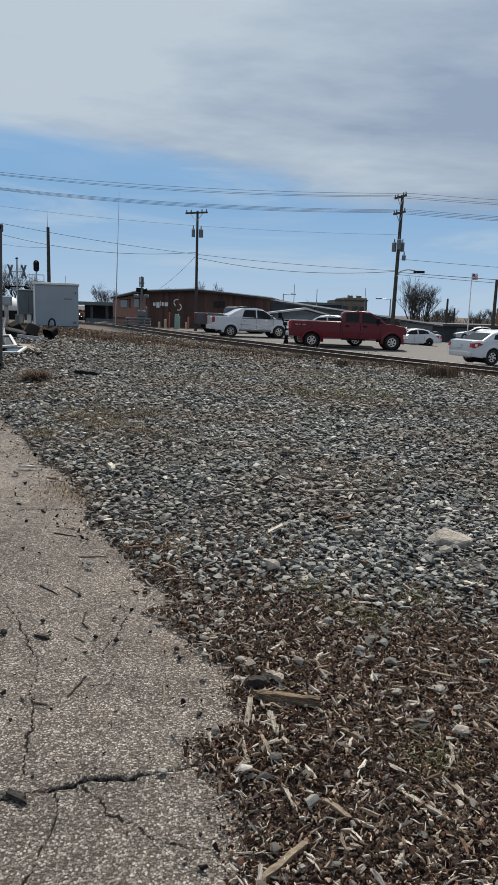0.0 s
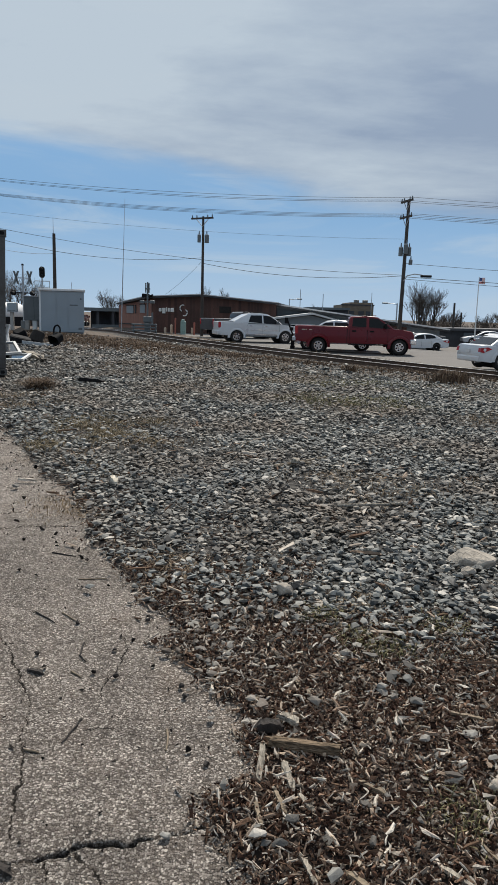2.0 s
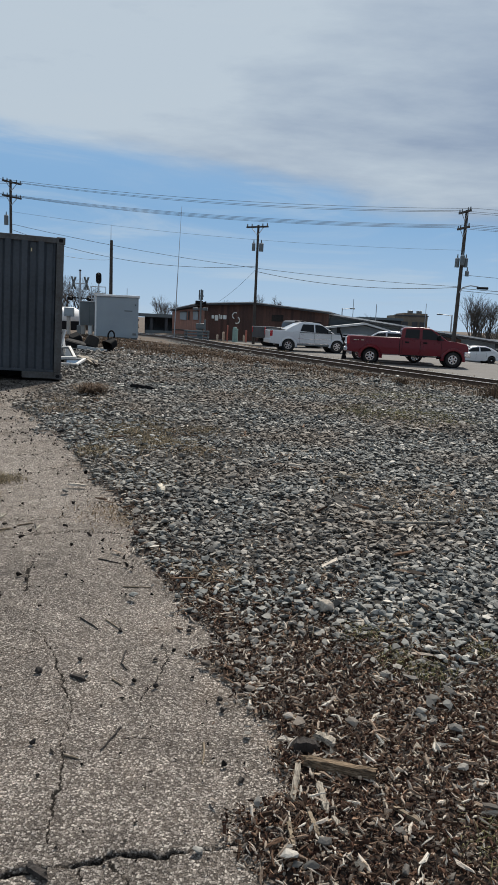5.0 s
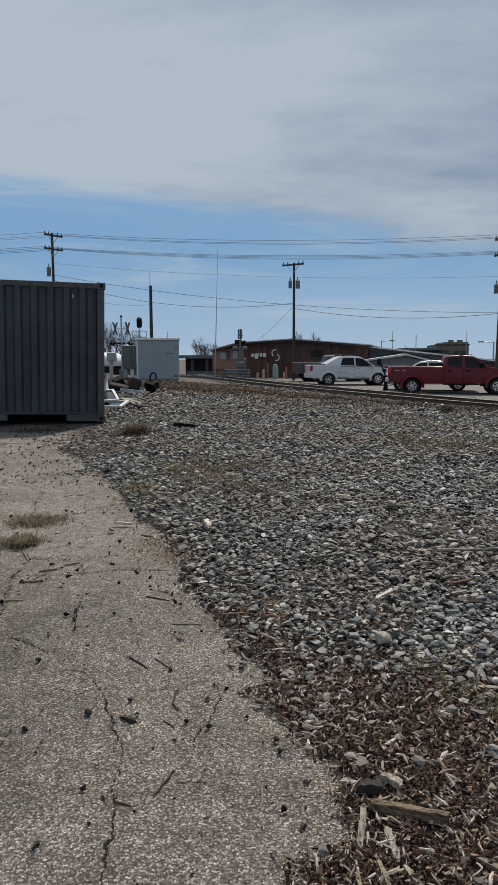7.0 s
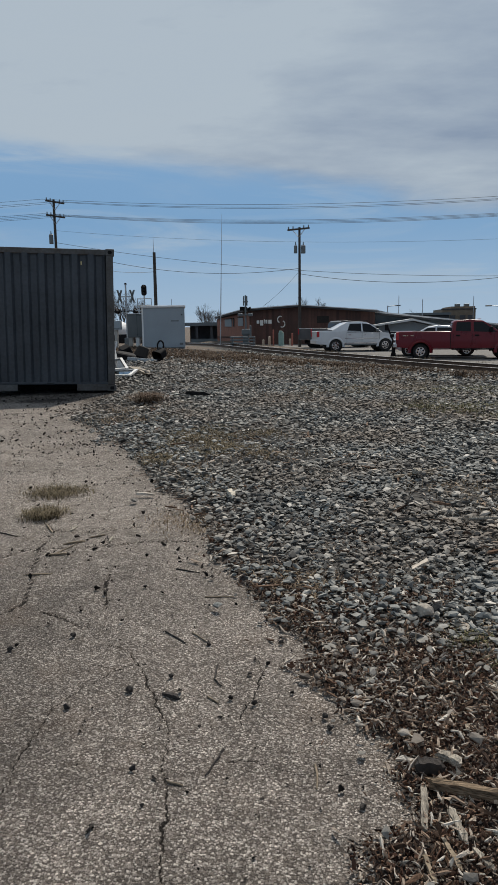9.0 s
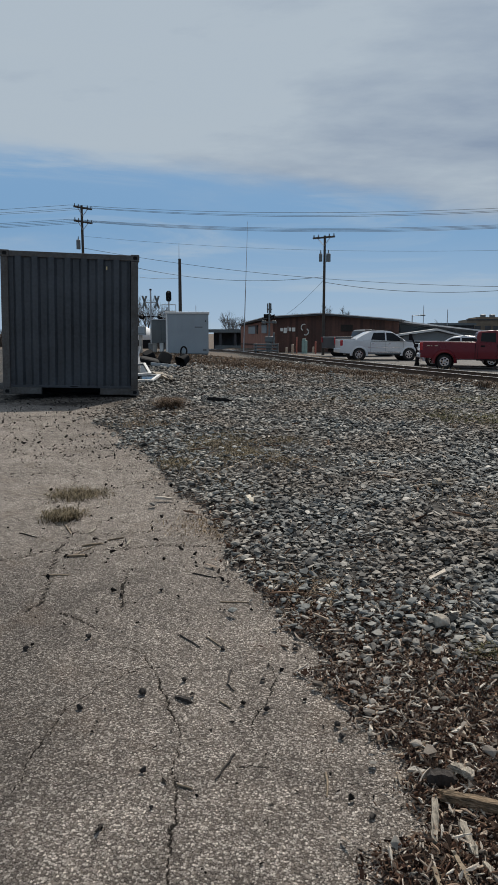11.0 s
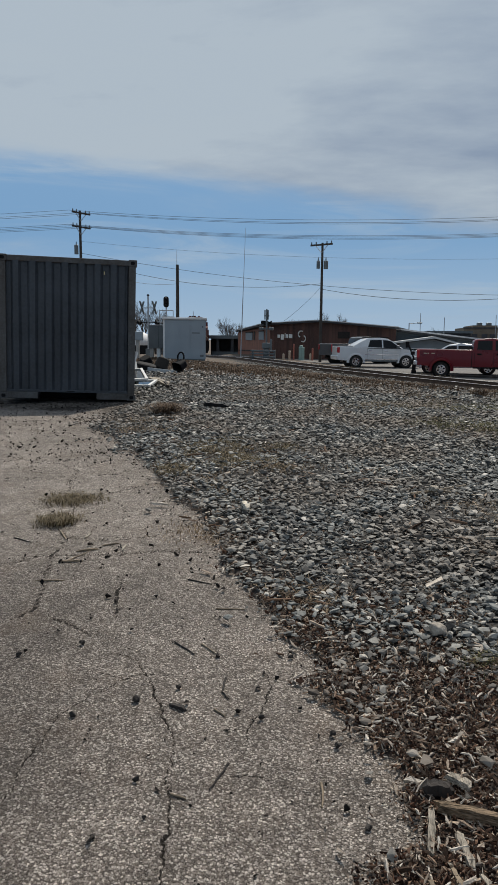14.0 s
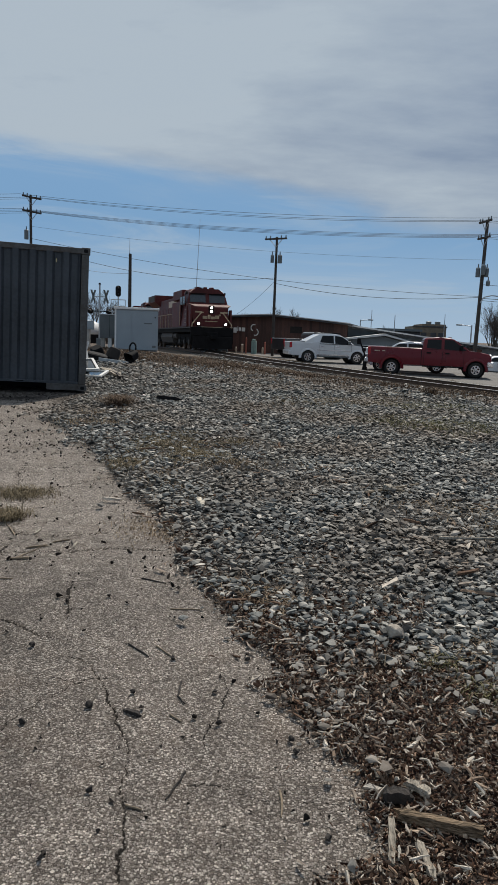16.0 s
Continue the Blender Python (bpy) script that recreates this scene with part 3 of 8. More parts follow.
def wob(x, y, s):
    """Cheap smooth wander between -1 and 1 with waves of about s metres."""
    o = 0
    for i in range(6):
        a = _PH[i, 0] + i * 1.7
        k = 6.28 / s * (0.6 + 0.35 * i)
        o = o + np.sin(k * (x * math.cos(a) + y * math.sin(a)) + _PH[i, 1]) / (1 + 0.5 * i)
    return o / 2.6


# ---- plan: railway, road, yard ----
TRACK_Y = [-10, 10, 18, 24, 34, 41.2, 48, 55, 68, 81, 120, 200, 320, 430]
TRACK_X = [35.5, 18.9, 12.6, 8.1, 1.2, -3.1, -6.4, -9.4, -14.7, -19.6, -31.2, -51, -74.5, -95]
RAIL_Y = [-10, 24, 41, 55, 68, 81, 120, 200, 320, 430]
RAIL_Z = [-0.3, -0.2, -0.05, 0.0, -0.2, -0.42, -1.25, -3.0, -5.7, -8.1]


def pchip(xk, yk):
    """A smooth curve through the points that does not overshoot."""
    xk, yk = np.array(xk, float), np.array(yk, float)
    h, d = np.diff(xk), np.diff(yk) / np.diff(xk)
    m = np.zeros(len(xk))
    m[0], m[-1] = d[0], d[-1]
    for i in range(1, len(xk) - 1):
        if d[i - 1] * d[i] > 0:
            w1, w2 = 2 * h[i] + h[i - 1], h[i] + 2 * h[i - 1]
            m[i] = (w1 + w2) / (w1 / d[i - 1] + w2 / d[i])

    def f(x):
        x = np.clip(np.asarray(x, float), xk[0], xk[-1])
        i = np.clip(np.searchsorted(xk, x) - 1, 0, len(h) - 1)
        t = (x - xk[i]) / h[i]
        return (yk[i] * (1 + 2 * t) * (1 - t) ** 2 + m[i] * h[i] * t * (1 - t) ** 2 + yk[i + 1] * t * t * (3 - 2 * t) + m[i + 1] * h[i] * t * t * (t - 1))
    return f


track_x, rail_z = pchip(TRACK_Y, TRACK_X), pchip(RAIL_Y, RAIL_Z)


def off_track(x, y):
    """Metres from the middle of the track; positive on the yard's side."""
    g = (track_x(y + 0.5) - track_x(y - 0.5))
    return (track_x(y) - x) / np.sqrt(1 + g * g)


EDGE_Y = [-4, 1.4, 1.97, 2.05, 2.14, 2.2, 2.31, 2.36, 2.42, 2.54, 2.7, 2.79, 2.89, 3.1, 3.19, 3.28, 3.38, 3.55, 3.7, 3.9, 4.21, 4.43, 4.62, 5.14, 5.71, 6.32, 7.26, 8.3, 9.4, 10.2, 11, 12, 16]
EDGE_X = [0.27, 0.05, -0.04, -0.07, -0.15, -0.16, -0.13, -0.06, 0.0, -0.04, -0.05, -0.09, -0.17, -0.27, -0.38, -0.45, -0.34, -0.42, -0.58, -0.61, -0.81, -0.94, -1.08, -1.2, -1.43, -1.82, -2.29, -2.83, -3.46, -4.16, -4.33, -4.4, -4.7]


def slab_edge(y):
    return np.interp(y, EDGE_Y, EDGE_X)


def edge_d(x, y):
    """Metres past the slab's ragged edge; negative on the slab."""
    return x - slab_edge(y) - 0.02 * wob(x, y, 0.55) - 0.022 * wob(y, x, 0.17)


def slab_z(x, y):
    return 0.018 * np.maximum(y, 0) + 0.004 * wob(x, y, 1.3)


def road_z(x, y):
    xc = np.clip(x, -14, 22)
    z = -0.35 - 0.012 * (xc + 1.5) + 0.008 * (np.minimum(y, 50) - 49.7)
    z = z - 0.72 * smooth01(7, 15, x) * smooth01(45, 60, y)
    return z - np.interp(y, [75, 200, 320, 2500], [0, 2.8, 5.4, 6.2])


def ground_z(x, y):
    s = off_track(x, y)
    yard = np.interp(y, [0, 13.6, 40, 60, 100, 200, 320, 2500], [0, 0.245, 0.2, 0.1, -0.9, -3.1, -5.8, -6.6])
    bed = rail_z(y) - 0.185
    near = bed + (yard - bed) * smooth01(2.0, 8.5, s)
    far = bed + (road_z(x, y) - bed) * smooth01(1.9, 4.0, -s)
    z = np.where(s > 0, near, far)
    d = edge_d(x, y)
    z = z + 0.025 * wob(x, y, 3.1) * smooth01(2.2, 4, s) * smooth01(0.1, 0.7, d)
    # the sheet sinks below the slab and banks up a little along its edge
    on_slab = (1 - smooth01(-0.07, 0.03, d)) * (1 - smooth01(15.0, 15.6, y))
    z = z + (0.016 * smooth01(-0.04, 0.08, d) + 0.02 * smooth01(0.05, 0.5, d)) * (1 - smooth01(9, 16, y)) * smooth01(-2, 0, y)
    return z - 0.075 * on_slab


# ---- ground, slab, road, railway ----
def axis(*spans):
    out = []
    for a, b, step in spans:
        out += list(np.arange(a, b, step))
    return np.array(out + [spans[-1][1]])


def build_ground():
    xs = axis((-1200, -200, 200), (-200, -40, 20), (-40, -12, 1.0), (-12, -5, 0.3), (-5, 3, 0.07), (3, 14, 0.3), (14, 40, 1.0), (40, 200, 20), (200, 1200, 200))
    ys = axis((-60, -4, 4), (-4, 1, 0.5), (1, 7, 0.07), (7, 14, 0.12), (14, 70, 0.35), (70, 130, 3), (130, 500, 20), (500, 2600, 300))
    v, f, X, Y = grid_np(xs, ys, ground_z)
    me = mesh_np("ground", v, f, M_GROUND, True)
    d = X - slab_edge(Y)
    s = off_track(X, Y)
    soil = np.clip(smooth01(3.7, 2.2, Y) * 1.0 * smooth01(-0.2, 0.2, d), 0, 1)
    soil = np.maximum(soil, 0.55 * smooth01(0.9, 0.2, d) * smooth01(9, 5, Y))
    soil = np.maximum(soil, 0.5 * smooth01(1.3, 2.6, X - 0.16 * Y) * smooth01(6.5, 3, Y))
    straw = 0.85 * smooth01(10.0, 7.8, s - 0.25 * (Y - 17) + 0.8 * wob(X + 5, Y, 3.1)) * smooth01(1.6, 2.4, s) + 0.45 * smooth01(14, 19, Y) * (0.5 + 0.5 * wob(X, Y, 4)) * (s > 0)
    straw = np.maximum(straw, 0.7 * smooth01(-1.7, -2.4, s) * (s > -7))
    straw = np.maximum(straw, 0.8 * smooth01(45, 70, np.abs(X)))
    col = me.color_attributes.new("zone", "FLOAT_COLOR", "POINT")
    c = np.stack([soil, np.clip(straw, 0, 1), 0 * X, 0 * X + 1], -1)
    col.data.foreach_set("color", c.astype(np.float32).ravel())
    return tagged(new("ground", me), "grey stony yard ground with brown mulch and dead grass", "ground", kind="structure")


CRACKS = [  # width, depth and the bends of each crack
    (0.016, 0.03, [(-1.5, 1.83), (-0.95, 1.93), (-0.71, 1.97), (-0.48, 2.05), (-0.3, 2.09), (-0.13, 2.15), (0.1, 2.2)]),
    (0.0045, 0.008, [(-0.55, 2.01), (-0.53, 1.85), (-0.55, 1.69), (-0.6, 1.45)]),
    (0.0045, 0.008, [(-0.47, 2.03), (-0.39, 1.93), (-0.31, 1.88), (-0.22, 1.81), (-0.12, 1.78), (0.02, 1.76)]),
    (0.0025, 0.004, [(-0.62, 2.62), (-0.5, 2.63), (-0.35, 2.58), (-0.1, 2.6)]),
    (0.003, 0.005, [(-0.57, 3.35), (-0.55, 3.1), (-0.58, 2.85)]),
    (0.0045, 0.009, [(-1.29, 3.41), (-1.24, 3.41), (-1.15, 3.35), (-1.1, 3.25), (-1.01, 3.1), (-0.93, 2.97), (-0.85, 2.78), (-0.81, 2.64), (-0.76, 2.45), (-0.72, 2.29), (-0.67, 2.09)]),
    (0.0045, 0.008, [(-1.1, 3.25), (-1.17, 3.19), (-1.22, 3.07), (-1.28, 2.92), (-1.3, 2.81), (-1.3, 2.7), (-1.29, 2.57), (-1.27, 2.43), (-1.29, 2.36)]),
    (0.003, 0.005, [(-1.29, 3.22), (-1.23, 3.21), (-1.17, 3.2)]),
    (0.003, 0.005, [(-1.1, 3.25), (-1.01, 3.26), (-0.87, 3.29)]),
    (0.0045, 0.008, [(-1.71, 3.72), (-1.59, 3.66), (-1.5, 3.59), (-1.43, 3.58)]),
    (0.006, 0.01, [(-2.57, 5.26), (-2.37, 5.22), (-2.21, 5.06), (-2.03, 5.05), (-1.74, 5.17), (-1.6, 5.25)]),
    (0.006, 0.01, [(-2.23, 5.01), (-2.16, 4.66), (-2.1, 4.48), (-1.97, 4.12), (-1.89, 3.86), (-1.91, 3.7)]),
    (0.005, 0.01, [(-2.49, 4.41), (-2.36, 4.48), (-2.25, 4.64), (-1.96, 4.73), (-1.65, 4.84), (-1.52, 4.91), (-1.21, 4.92)]),
    (0.006, 0.01, [(-3.68, 6.84), (-3.35, 6.9), (-2.99, 6.87), (-2.91, 7.09), (-2.58, 7.23)]),
    (0.005, 0.01, [(-2.48, 6.28), (-2.33, 6.58), (-2.14, 6.86)]),
    (0.006, 0.01, [(-2.8, 6.38), (-2.98, 6.84), (-3.08, 7.3), (-3.44, 7.62), (-4.08, 7.59)]),
    (0.005, 0.01, [(-2.88, 5.62), (-2.76, 5.82), (-2.63, 5.89)]),
    (0.005, 0.01, [(-1.41, 3.79), (-1.5, 4.05), (-1.58, 4.31)]),
    (0.006, 0.01, [(-4.38, 9.01), (-4.74, 9.84), (-5.25, 10.81), (-4.95, 10.8)]),
    (0.008, 0.012, [(-5.31, 8.51), (-3.81, 7.72), (-2.84, 7.9), (-2.46, 8.11)]),
]


def crack_depth(X, Y):
    depth, line = np.zeros_like(X), np.zeros_like(X)
    jx = X + 0.007 * wob(X, Y, 0.045) + 0.012 * wob(X + 1, Y, 0.11) + 0.016 * wob(Y, X, 0.4)
    jy = Y + 0.007 * wob(Y + 3, X, 0.045) + 0.012 * wob(Y + 7, X, 0.11) + 0.016 * wob(X + 5, Y, 0.4)
    for w, dep, pts in CRACKS:
        best = np.full_like(X, 9.0)
        for (ax, ay), (bx, by) in zip(pts, pts[1:]):
            ux, uy = bx - ax, by - ay
            t = np.clip(((jx - ax) * ux + (jy - ay) * uy) / (ux * ux + uy * uy), 0, 1)
            best = np.minimum(best, np.hypot(jx - ax - t * ux, jy - ay - t * uy))
        ww = 0.4 * w * (1 + 0.7 * wob(X, Y, 0.19)) * (1 + 0.16 * np.maximum(Y - 3.6, 0))
        ww = np.where((Y > 3.85) | (X < -1.55), np.maximum(ww, 0.0048), ww)
        depth = np.maximum(depth, 1.2 * dep * np.exp(-(best / ww) ** 2))
        line = np.maximum(line, np.exp(-(best / (ww + 0.0014)) ** 2))
    return depth, line


def build_slab():
    xs = axis((-14, -4.5, 0.25), (-4.5, -1.55, 0.02), (-1.55, 0.3, 0.005))
    ys = axis((-4, 1.5, 0.2), (1.5, 3.6, 0.006), (3.6, 3.9, 0.01), (3.9, 6.6, 0.018), (6.6, 14.8, 0.06))
    X, Y = np.meshgrid(xs, ys)
    depth, line = crack_depth(X, Y)
    Z = slab_z(X, Y) - depth
    idx = np.arange(X.size).reshape(X.shape)
    f = np.stack([idx[:-1, :-1], idx[:-1, 1:], idx[1:, 1:], idx[1:, :-1]], -1).reshape(-1, 4)
    cx, cy = X.ravel()[f].mean(1), Y.ravel()[f].mean(1)
    f = f[edge_d(cx, cy) < 0.08]
    me = mesh_np("concrete_slab", np.stack([X, Y, Z], -1).reshape(-1, 3), f, M_SLAB, True)
    a = me.attributes.new("dirt", "FLOAT", "POINT")
    # dirt lies in the cracks and thinly along the slab's gravelly edge; darker before the container
    dirt_darkening = 0.4 * smooth01(-0.3, 0.1, edge_d(X, Y)) * smooth01(4.0, 6.0, Y) + 0.62 * smooth01(11.2, 12.6, Y)
    dirt_darkening = dirt_darkening + 0.4 * (wob(X, Y, 1.7) > 0.35) * smooth01(7, 8.5, Y) * 0.5
    a.data.foreach_set("value", np.clip(np.maximum(line * 0.35, dirt_darkening), 0, 1).astype(np.float32).ravel())
    me.attributes.new("crack", "FLOAT", "POINT").data.foreach_set("value", line.astype(np.float32).ravel())
    # washed pale along its edge, greyer with traffic film inwards
    b = me.attributes.new("tone", "FLOAT", "POINT")
    film = smooth01(0.4, 1.3, -edge_d(X, Y) + 0.25 * wob(X + 4, Y, 1.1)) * smooth01(5.5, 3.5, Y)
    b.data.foreach_set("value", (1.52 - 0.62 * film).astype(np.float32).ravel())
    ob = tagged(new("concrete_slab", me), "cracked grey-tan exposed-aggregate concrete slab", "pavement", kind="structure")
    return ob


def build_road():
    ys = axis((4, 80, 1.0))
    off = axis((4.2, 20, 1.0), (20, 70, 5))
    O, Y = np.meshgrid(off, ys)
    X = track_x(Y) + O * 1.15
    keep = X < 80
    Z = road_z(X, Y) + 0.014
    idx = np.arange(X.size).reshape(X.shape)
    f = np.stack([idx[:-1, :-1], idx[:-1, 1:], idx[1:, 1:], idx[1:, :-1]], -1).reshape(-1, 4)
    me = mesh_np("road", np.stack([X, Y, Z], -1).reshape(-1, 3), f, M_ROAD, True)
    return tagged(new("road", me), "pale worn asphalt road and lot beyond the tracks", "road", kind="structure")


def build_track():
    track = thing("railway_track", "single railway track of rusty rails on dark wooden ties", "railway track", kind="structure")
    prof = [(-0.07, 0.0), (0.07, 0.0), (0.07, 0.012), (0.012, 0.03), (0.012, 0.125), (0.036, 0.14), (0.036, 0.168), (-0.036, 0.168), (-0.036, 0.14), (-0.012, 0.125), (-0.012, 0.03), (-0.07, 0.012)]
    ys = axis((6, 90, 1.0), (90, 330, 6))
    for side in (-1, 1):
        for nm, pr, mat in (("rail", prof, M_RAIL), ("rail_head", [(-0.033, 0.169), (0.033, 0.169), (0.03, 0.174), (-0.03, 0.174)], M_RAILTOP)):
            vs, fs = [], []
            for i, y in enumerate(ys):
                g = float(track_x(y + 0.3) - track_x(y - 0.3)) / 0.6
                nx, ny = 1 / math.hypot(1, g), -g / math.hypot(1, g)
                for a, b in pr:
                    o = side * 0.7525 + a
                    vs.append((float(track_x(y)) + nx * o, y + ny * o, float(rail_z(y)) - 0.174 + b))
            n = len(pr)
            for i in range(len(ys) - 1):
                for k in range(n):
                    fs.append((i * n + k, i * n + (k + 1) % n, (i + 1) * n + (k + 1) % n, (i + 1) * n + k))
            me = mesh_np(nm, np.array(vs), np.array(fs), mat)
            ob = new(nm, me)
            ob.parent = track
    bm = B()
    box(bm, -1.3, 1.3, -0.11, 0.11, -0.17, 0.0, 0.012)
    tie = part("tie", bm, M_TIE, track)
    y, first = 12.0, True
    rr = random.Random(3)
    while y < 78:
        g = float(track_x(y + 0.3) - track_x(y - 0.3)) / 0.6
        o = tie if first else tie.copy()
        if not first:
            scene.collection.objects.link(o)
        first = False
        o.matrix_basis = pose(float(track_x(y)), y, float(rail_z(y)) - 0.176, 0, 0, math.degrees(math.atan2(-g, 1)) + rr.uniform(-1.5, 1.5))
        y += 0.53 / math.hypot(1, g)
    return track


build_ground()
build_slab()
build_road()
build_track()


# ---- shipping container ----
def build_container():
    """Local: x along the end wall (0 to 2.44), y along its length away from the yard, z up."""
    W, LEN, H = 2.44, 6.06, 2.59
    a = 19.5
    c = thing("shipping_container", "dark grey corrugated steel shipping container on the slab", "shipping container",
              pose(-4.63, 13.66, 0.275, 0, 0, a) @ pose(0, 0, 0, 0, 1.4, 0) @ pose(-W, 0, 0))
    # corrugated end wall: trapezoid ribs running up
    bm = B()
    xs, x = [], 0.13
    while x < W - 0.15:
        xs += [(x, 0.065), (x + 0.08, 0.065), (x + 0.125, 0.012), (x + 0.22, 0.012), (x + 0.265, 0.065)]
        x += 0.29
    xs = [p for p in xs if p[0] < W - 0.12] + [(W - 0.12, 0.055)]
    lo, hi = 0.17, H - 0.1
    va = [bm.verts.new((px, py, lo)) for px, py in xs]; vb = [bm.verts.new((px, py, hi)) for px, py in xs]
    for i in range(len(xs) - 1):
        bm.faces.new((va[i], va[i + 1], vb[i + 1], vb[i]))
    part("end_wall", bm, M_CONT, c)
    for x0 in (0.0, W - 0.13):
        part("corner_post", box(B(), x0, x0 + 0.13, 0.0, 0.14, 0.12, H - 0.12, 0.012), M_CONTEDGE, c)
        for z0 in (0.0, H - 0.12):
            cc = part("corner_casting", box(B(), x0 - 0.004, x0 + 0.15, -0.006, 0.172, z0, z0 + 0.12, 0.008), M_CONTEDGE, c)
            slot = B()
            slabpoly(slot, [(0.045, 0.03), (0.1, 0.03), (0.112, 0.06), (0.1, 0.09), (0.045, 0.09), (0.033, 0.06)], -0.009, 0.0, lambda p, q, d, x0=x0, z0=z0: (x0 + p, d, z0 + q))
            part("casting_hole", slot, M_BLACK, cc)
    bm = B(); box(bm, 0.13, W - 0.13, 0.015, 0.09, H - 0.11, H - 0.01, 0.008)
    part("top_rail", bm, M_CONTEDGE, c)
    # bottom rail with the tunnel recess in its middle
    bm = B(); box(bm, 0.13, W - 0.13, 0.01, 0.09, 0.13, 0.175, 0.006); part("bottom_rail", bm, M_CONT, c)
    for x0, x1 in ((0.13, 0.68), (1.74, W - 0.13)):
        part("rail_foot", box(B(), x0, x1, 0.004, 0.1, 0.01, 0.13, 0.008), M_CONTEDGE, c, "scuffed lower rail")
    part("tunnel_plate", box(B(), 0.68, 1.74, 0.5, 0.53, 0.01, 0.13), M_BLACK, c)
    part("floor_frame", box(B(), 0.02, W - 0.02, 0.1, LEN - 0.1, 0.135, 0.2), M_BLACK, c)
    # long sides, ribs running up
    for sx in (0.02, W - 0.02):
        bm = B(); y, ps = 0.14, []
        ins = 0.045 if sx < 1 else -0.045
        while y < LEN - 0.14:
            ps += [(y, 0), (y + 0.07, 0), (y + 0.14, ins), (y + 0.21, ins), (y + 0.28, 0)]
            y += 0.28
        va = [bm.verts.new((sx + q, p, 0.16)) for p, q in ps]; vb = [bm.verts.new((sx + q, p, H - 0.06)) for p, q in ps]
        for i in range(len(ps) - 1):
            if ps[i + 1][0] > ps[i][0]:
                bm.faces.new((va[i], va[i + 1], vb[i + 1], vb[i]))
        part("side_wall", bm, M_CONT, c)
        for z0, z1 in ((0.02, 0.17), (H - 0.08, H - 0.01)):
            part("side_rail", box(B(), min(sx, sx + ins), max(sx, sx + ins) + 0.02, 0.14, LEN - 0.14, z0, z1, 0.006), M_CONTEDGE, c)
    part("roof", box(B(), 0.03, W - 0.03, 0.05, LEN - 0.05, H - 0.035, H - 0.012), M_CONT, c)
    part("door_end", box(B(), 0.1, W - 0.1, LEN - 0.06, LEN - 0.02, 0.1, H - 0.06), M_CONT, c)
    part("paint_fleck", box(B(), 1.86, 1.88, 0.006, 0.012, 2.3, 2.36), M_YELLOW, c, "small yellow paint scrape")
    part("rail_drain", box(B(), 1.2, 1.34, 0.004, 0.012, 0.15, 0.162), M_BLACK, c)
    return c


build_container()


# ---- signal hut and crossing gear ----
def gz(x, y):
    return float(ground_z(np.array(float(x)), np.array(float(y))))


def build_hut():
    x1, y0, z0 = -9.78, 41.7, 0.17
    h = thing("signal_hut", "pale grey metal railway signal hut with a white roof edge", "signal hut", pose(x1, y0, z0, 0, 0, 13.6) @ pose(-2.4, 0, 0))
    W, D, H = 2.4, 2.6, 2.3
    part("body", box(B(), 0, W, 0, D, 0.05, H, 0.02), M_BOXMETAL, h)
    part("base_skid", box(B(), 0.05, W - 0.05, 0.05, D - 0.05, -0.12, 0.05), M_GREYMETAL, h)
    part("roof", box(B(), -0.06, W + 0.06, -0.08, D + 0.08, H, H + 0.12, 0.02), M_WHITEMETAL, h, "white roof edge")
    for x in (0.02, 0.88, 1.5, W - 0.05):
        part("seam", box(B(), x, x + 0.03, -0.018, 0.0, 0.08, H - 0.01), M_BOXMETAL, h)
    part("corner_trim", box(B(), -0.02, 0.07, -0.02, 0.0, 0.05, H), M_WHITEMETAL, h)
    part("label_plate", box(B(), 1.62, 2.06, -0.014, 0.0, 1.52, 1.58), M_GREYMETAL, h)
    part("padlock", box(B(), 2.2, 2.26, -0.03, 0.0, 1.86, 1.93, 0.01), M_BLACK, h)
    part("vent", box(B(), 2.08, 2.28, -0.02, 0.0, 0.2, 0.32, 0.005), M_GREYMETAL, h)
    return h


def build_cabinet():
    c = thing("signal_cabinet", "dark grey metal equipment cabinet on concrete legs", "cabinet", pose(-13.35, 42.3, gz(-13, 42), 0, 0, 12))
    part("body", box(B(), 0, 1.12, 0, 0.8, 0.62, 1.95, 0.015), M_GREYMETAL, c)
    part("lid", box(B(), -0.05, 1.17, -0.05, 0.85, 1.95, 2.0, 0.01), M_STEEL, c)
    for x in (0.05, 0.45, 0.8):
        part("leg", box(B(), x, x + 0.22, 0.05, 0.7, -0.1, 0.62, 0.01), M_CONC if x != 0.45 else M_WHITEMETAL, c)
    part("seam", box(B(), 0.55, 0.565, -0.006, 0, 0.7, 1.9), M_BLACK, c)
    s = thing("junction_box", "small grey metal junction box on a post", "junction box", pose(-14.1, 41.7, gz(-14, 41.7)))
    part("post", box(B(), 0.12, 0.3, 0.1, 0.28, -0.1, 1.1), M_CONC, s)
    part("body", box(B(), 0, 0.52, 0, 0.3, 1.08, 1.58, 0.015), M_BOXMETAL, s)
    part("door_seam", box(B(), 0.06, 0.46, -0.006, 0, 1.14, 1.17), M_GREYMETAL, s)


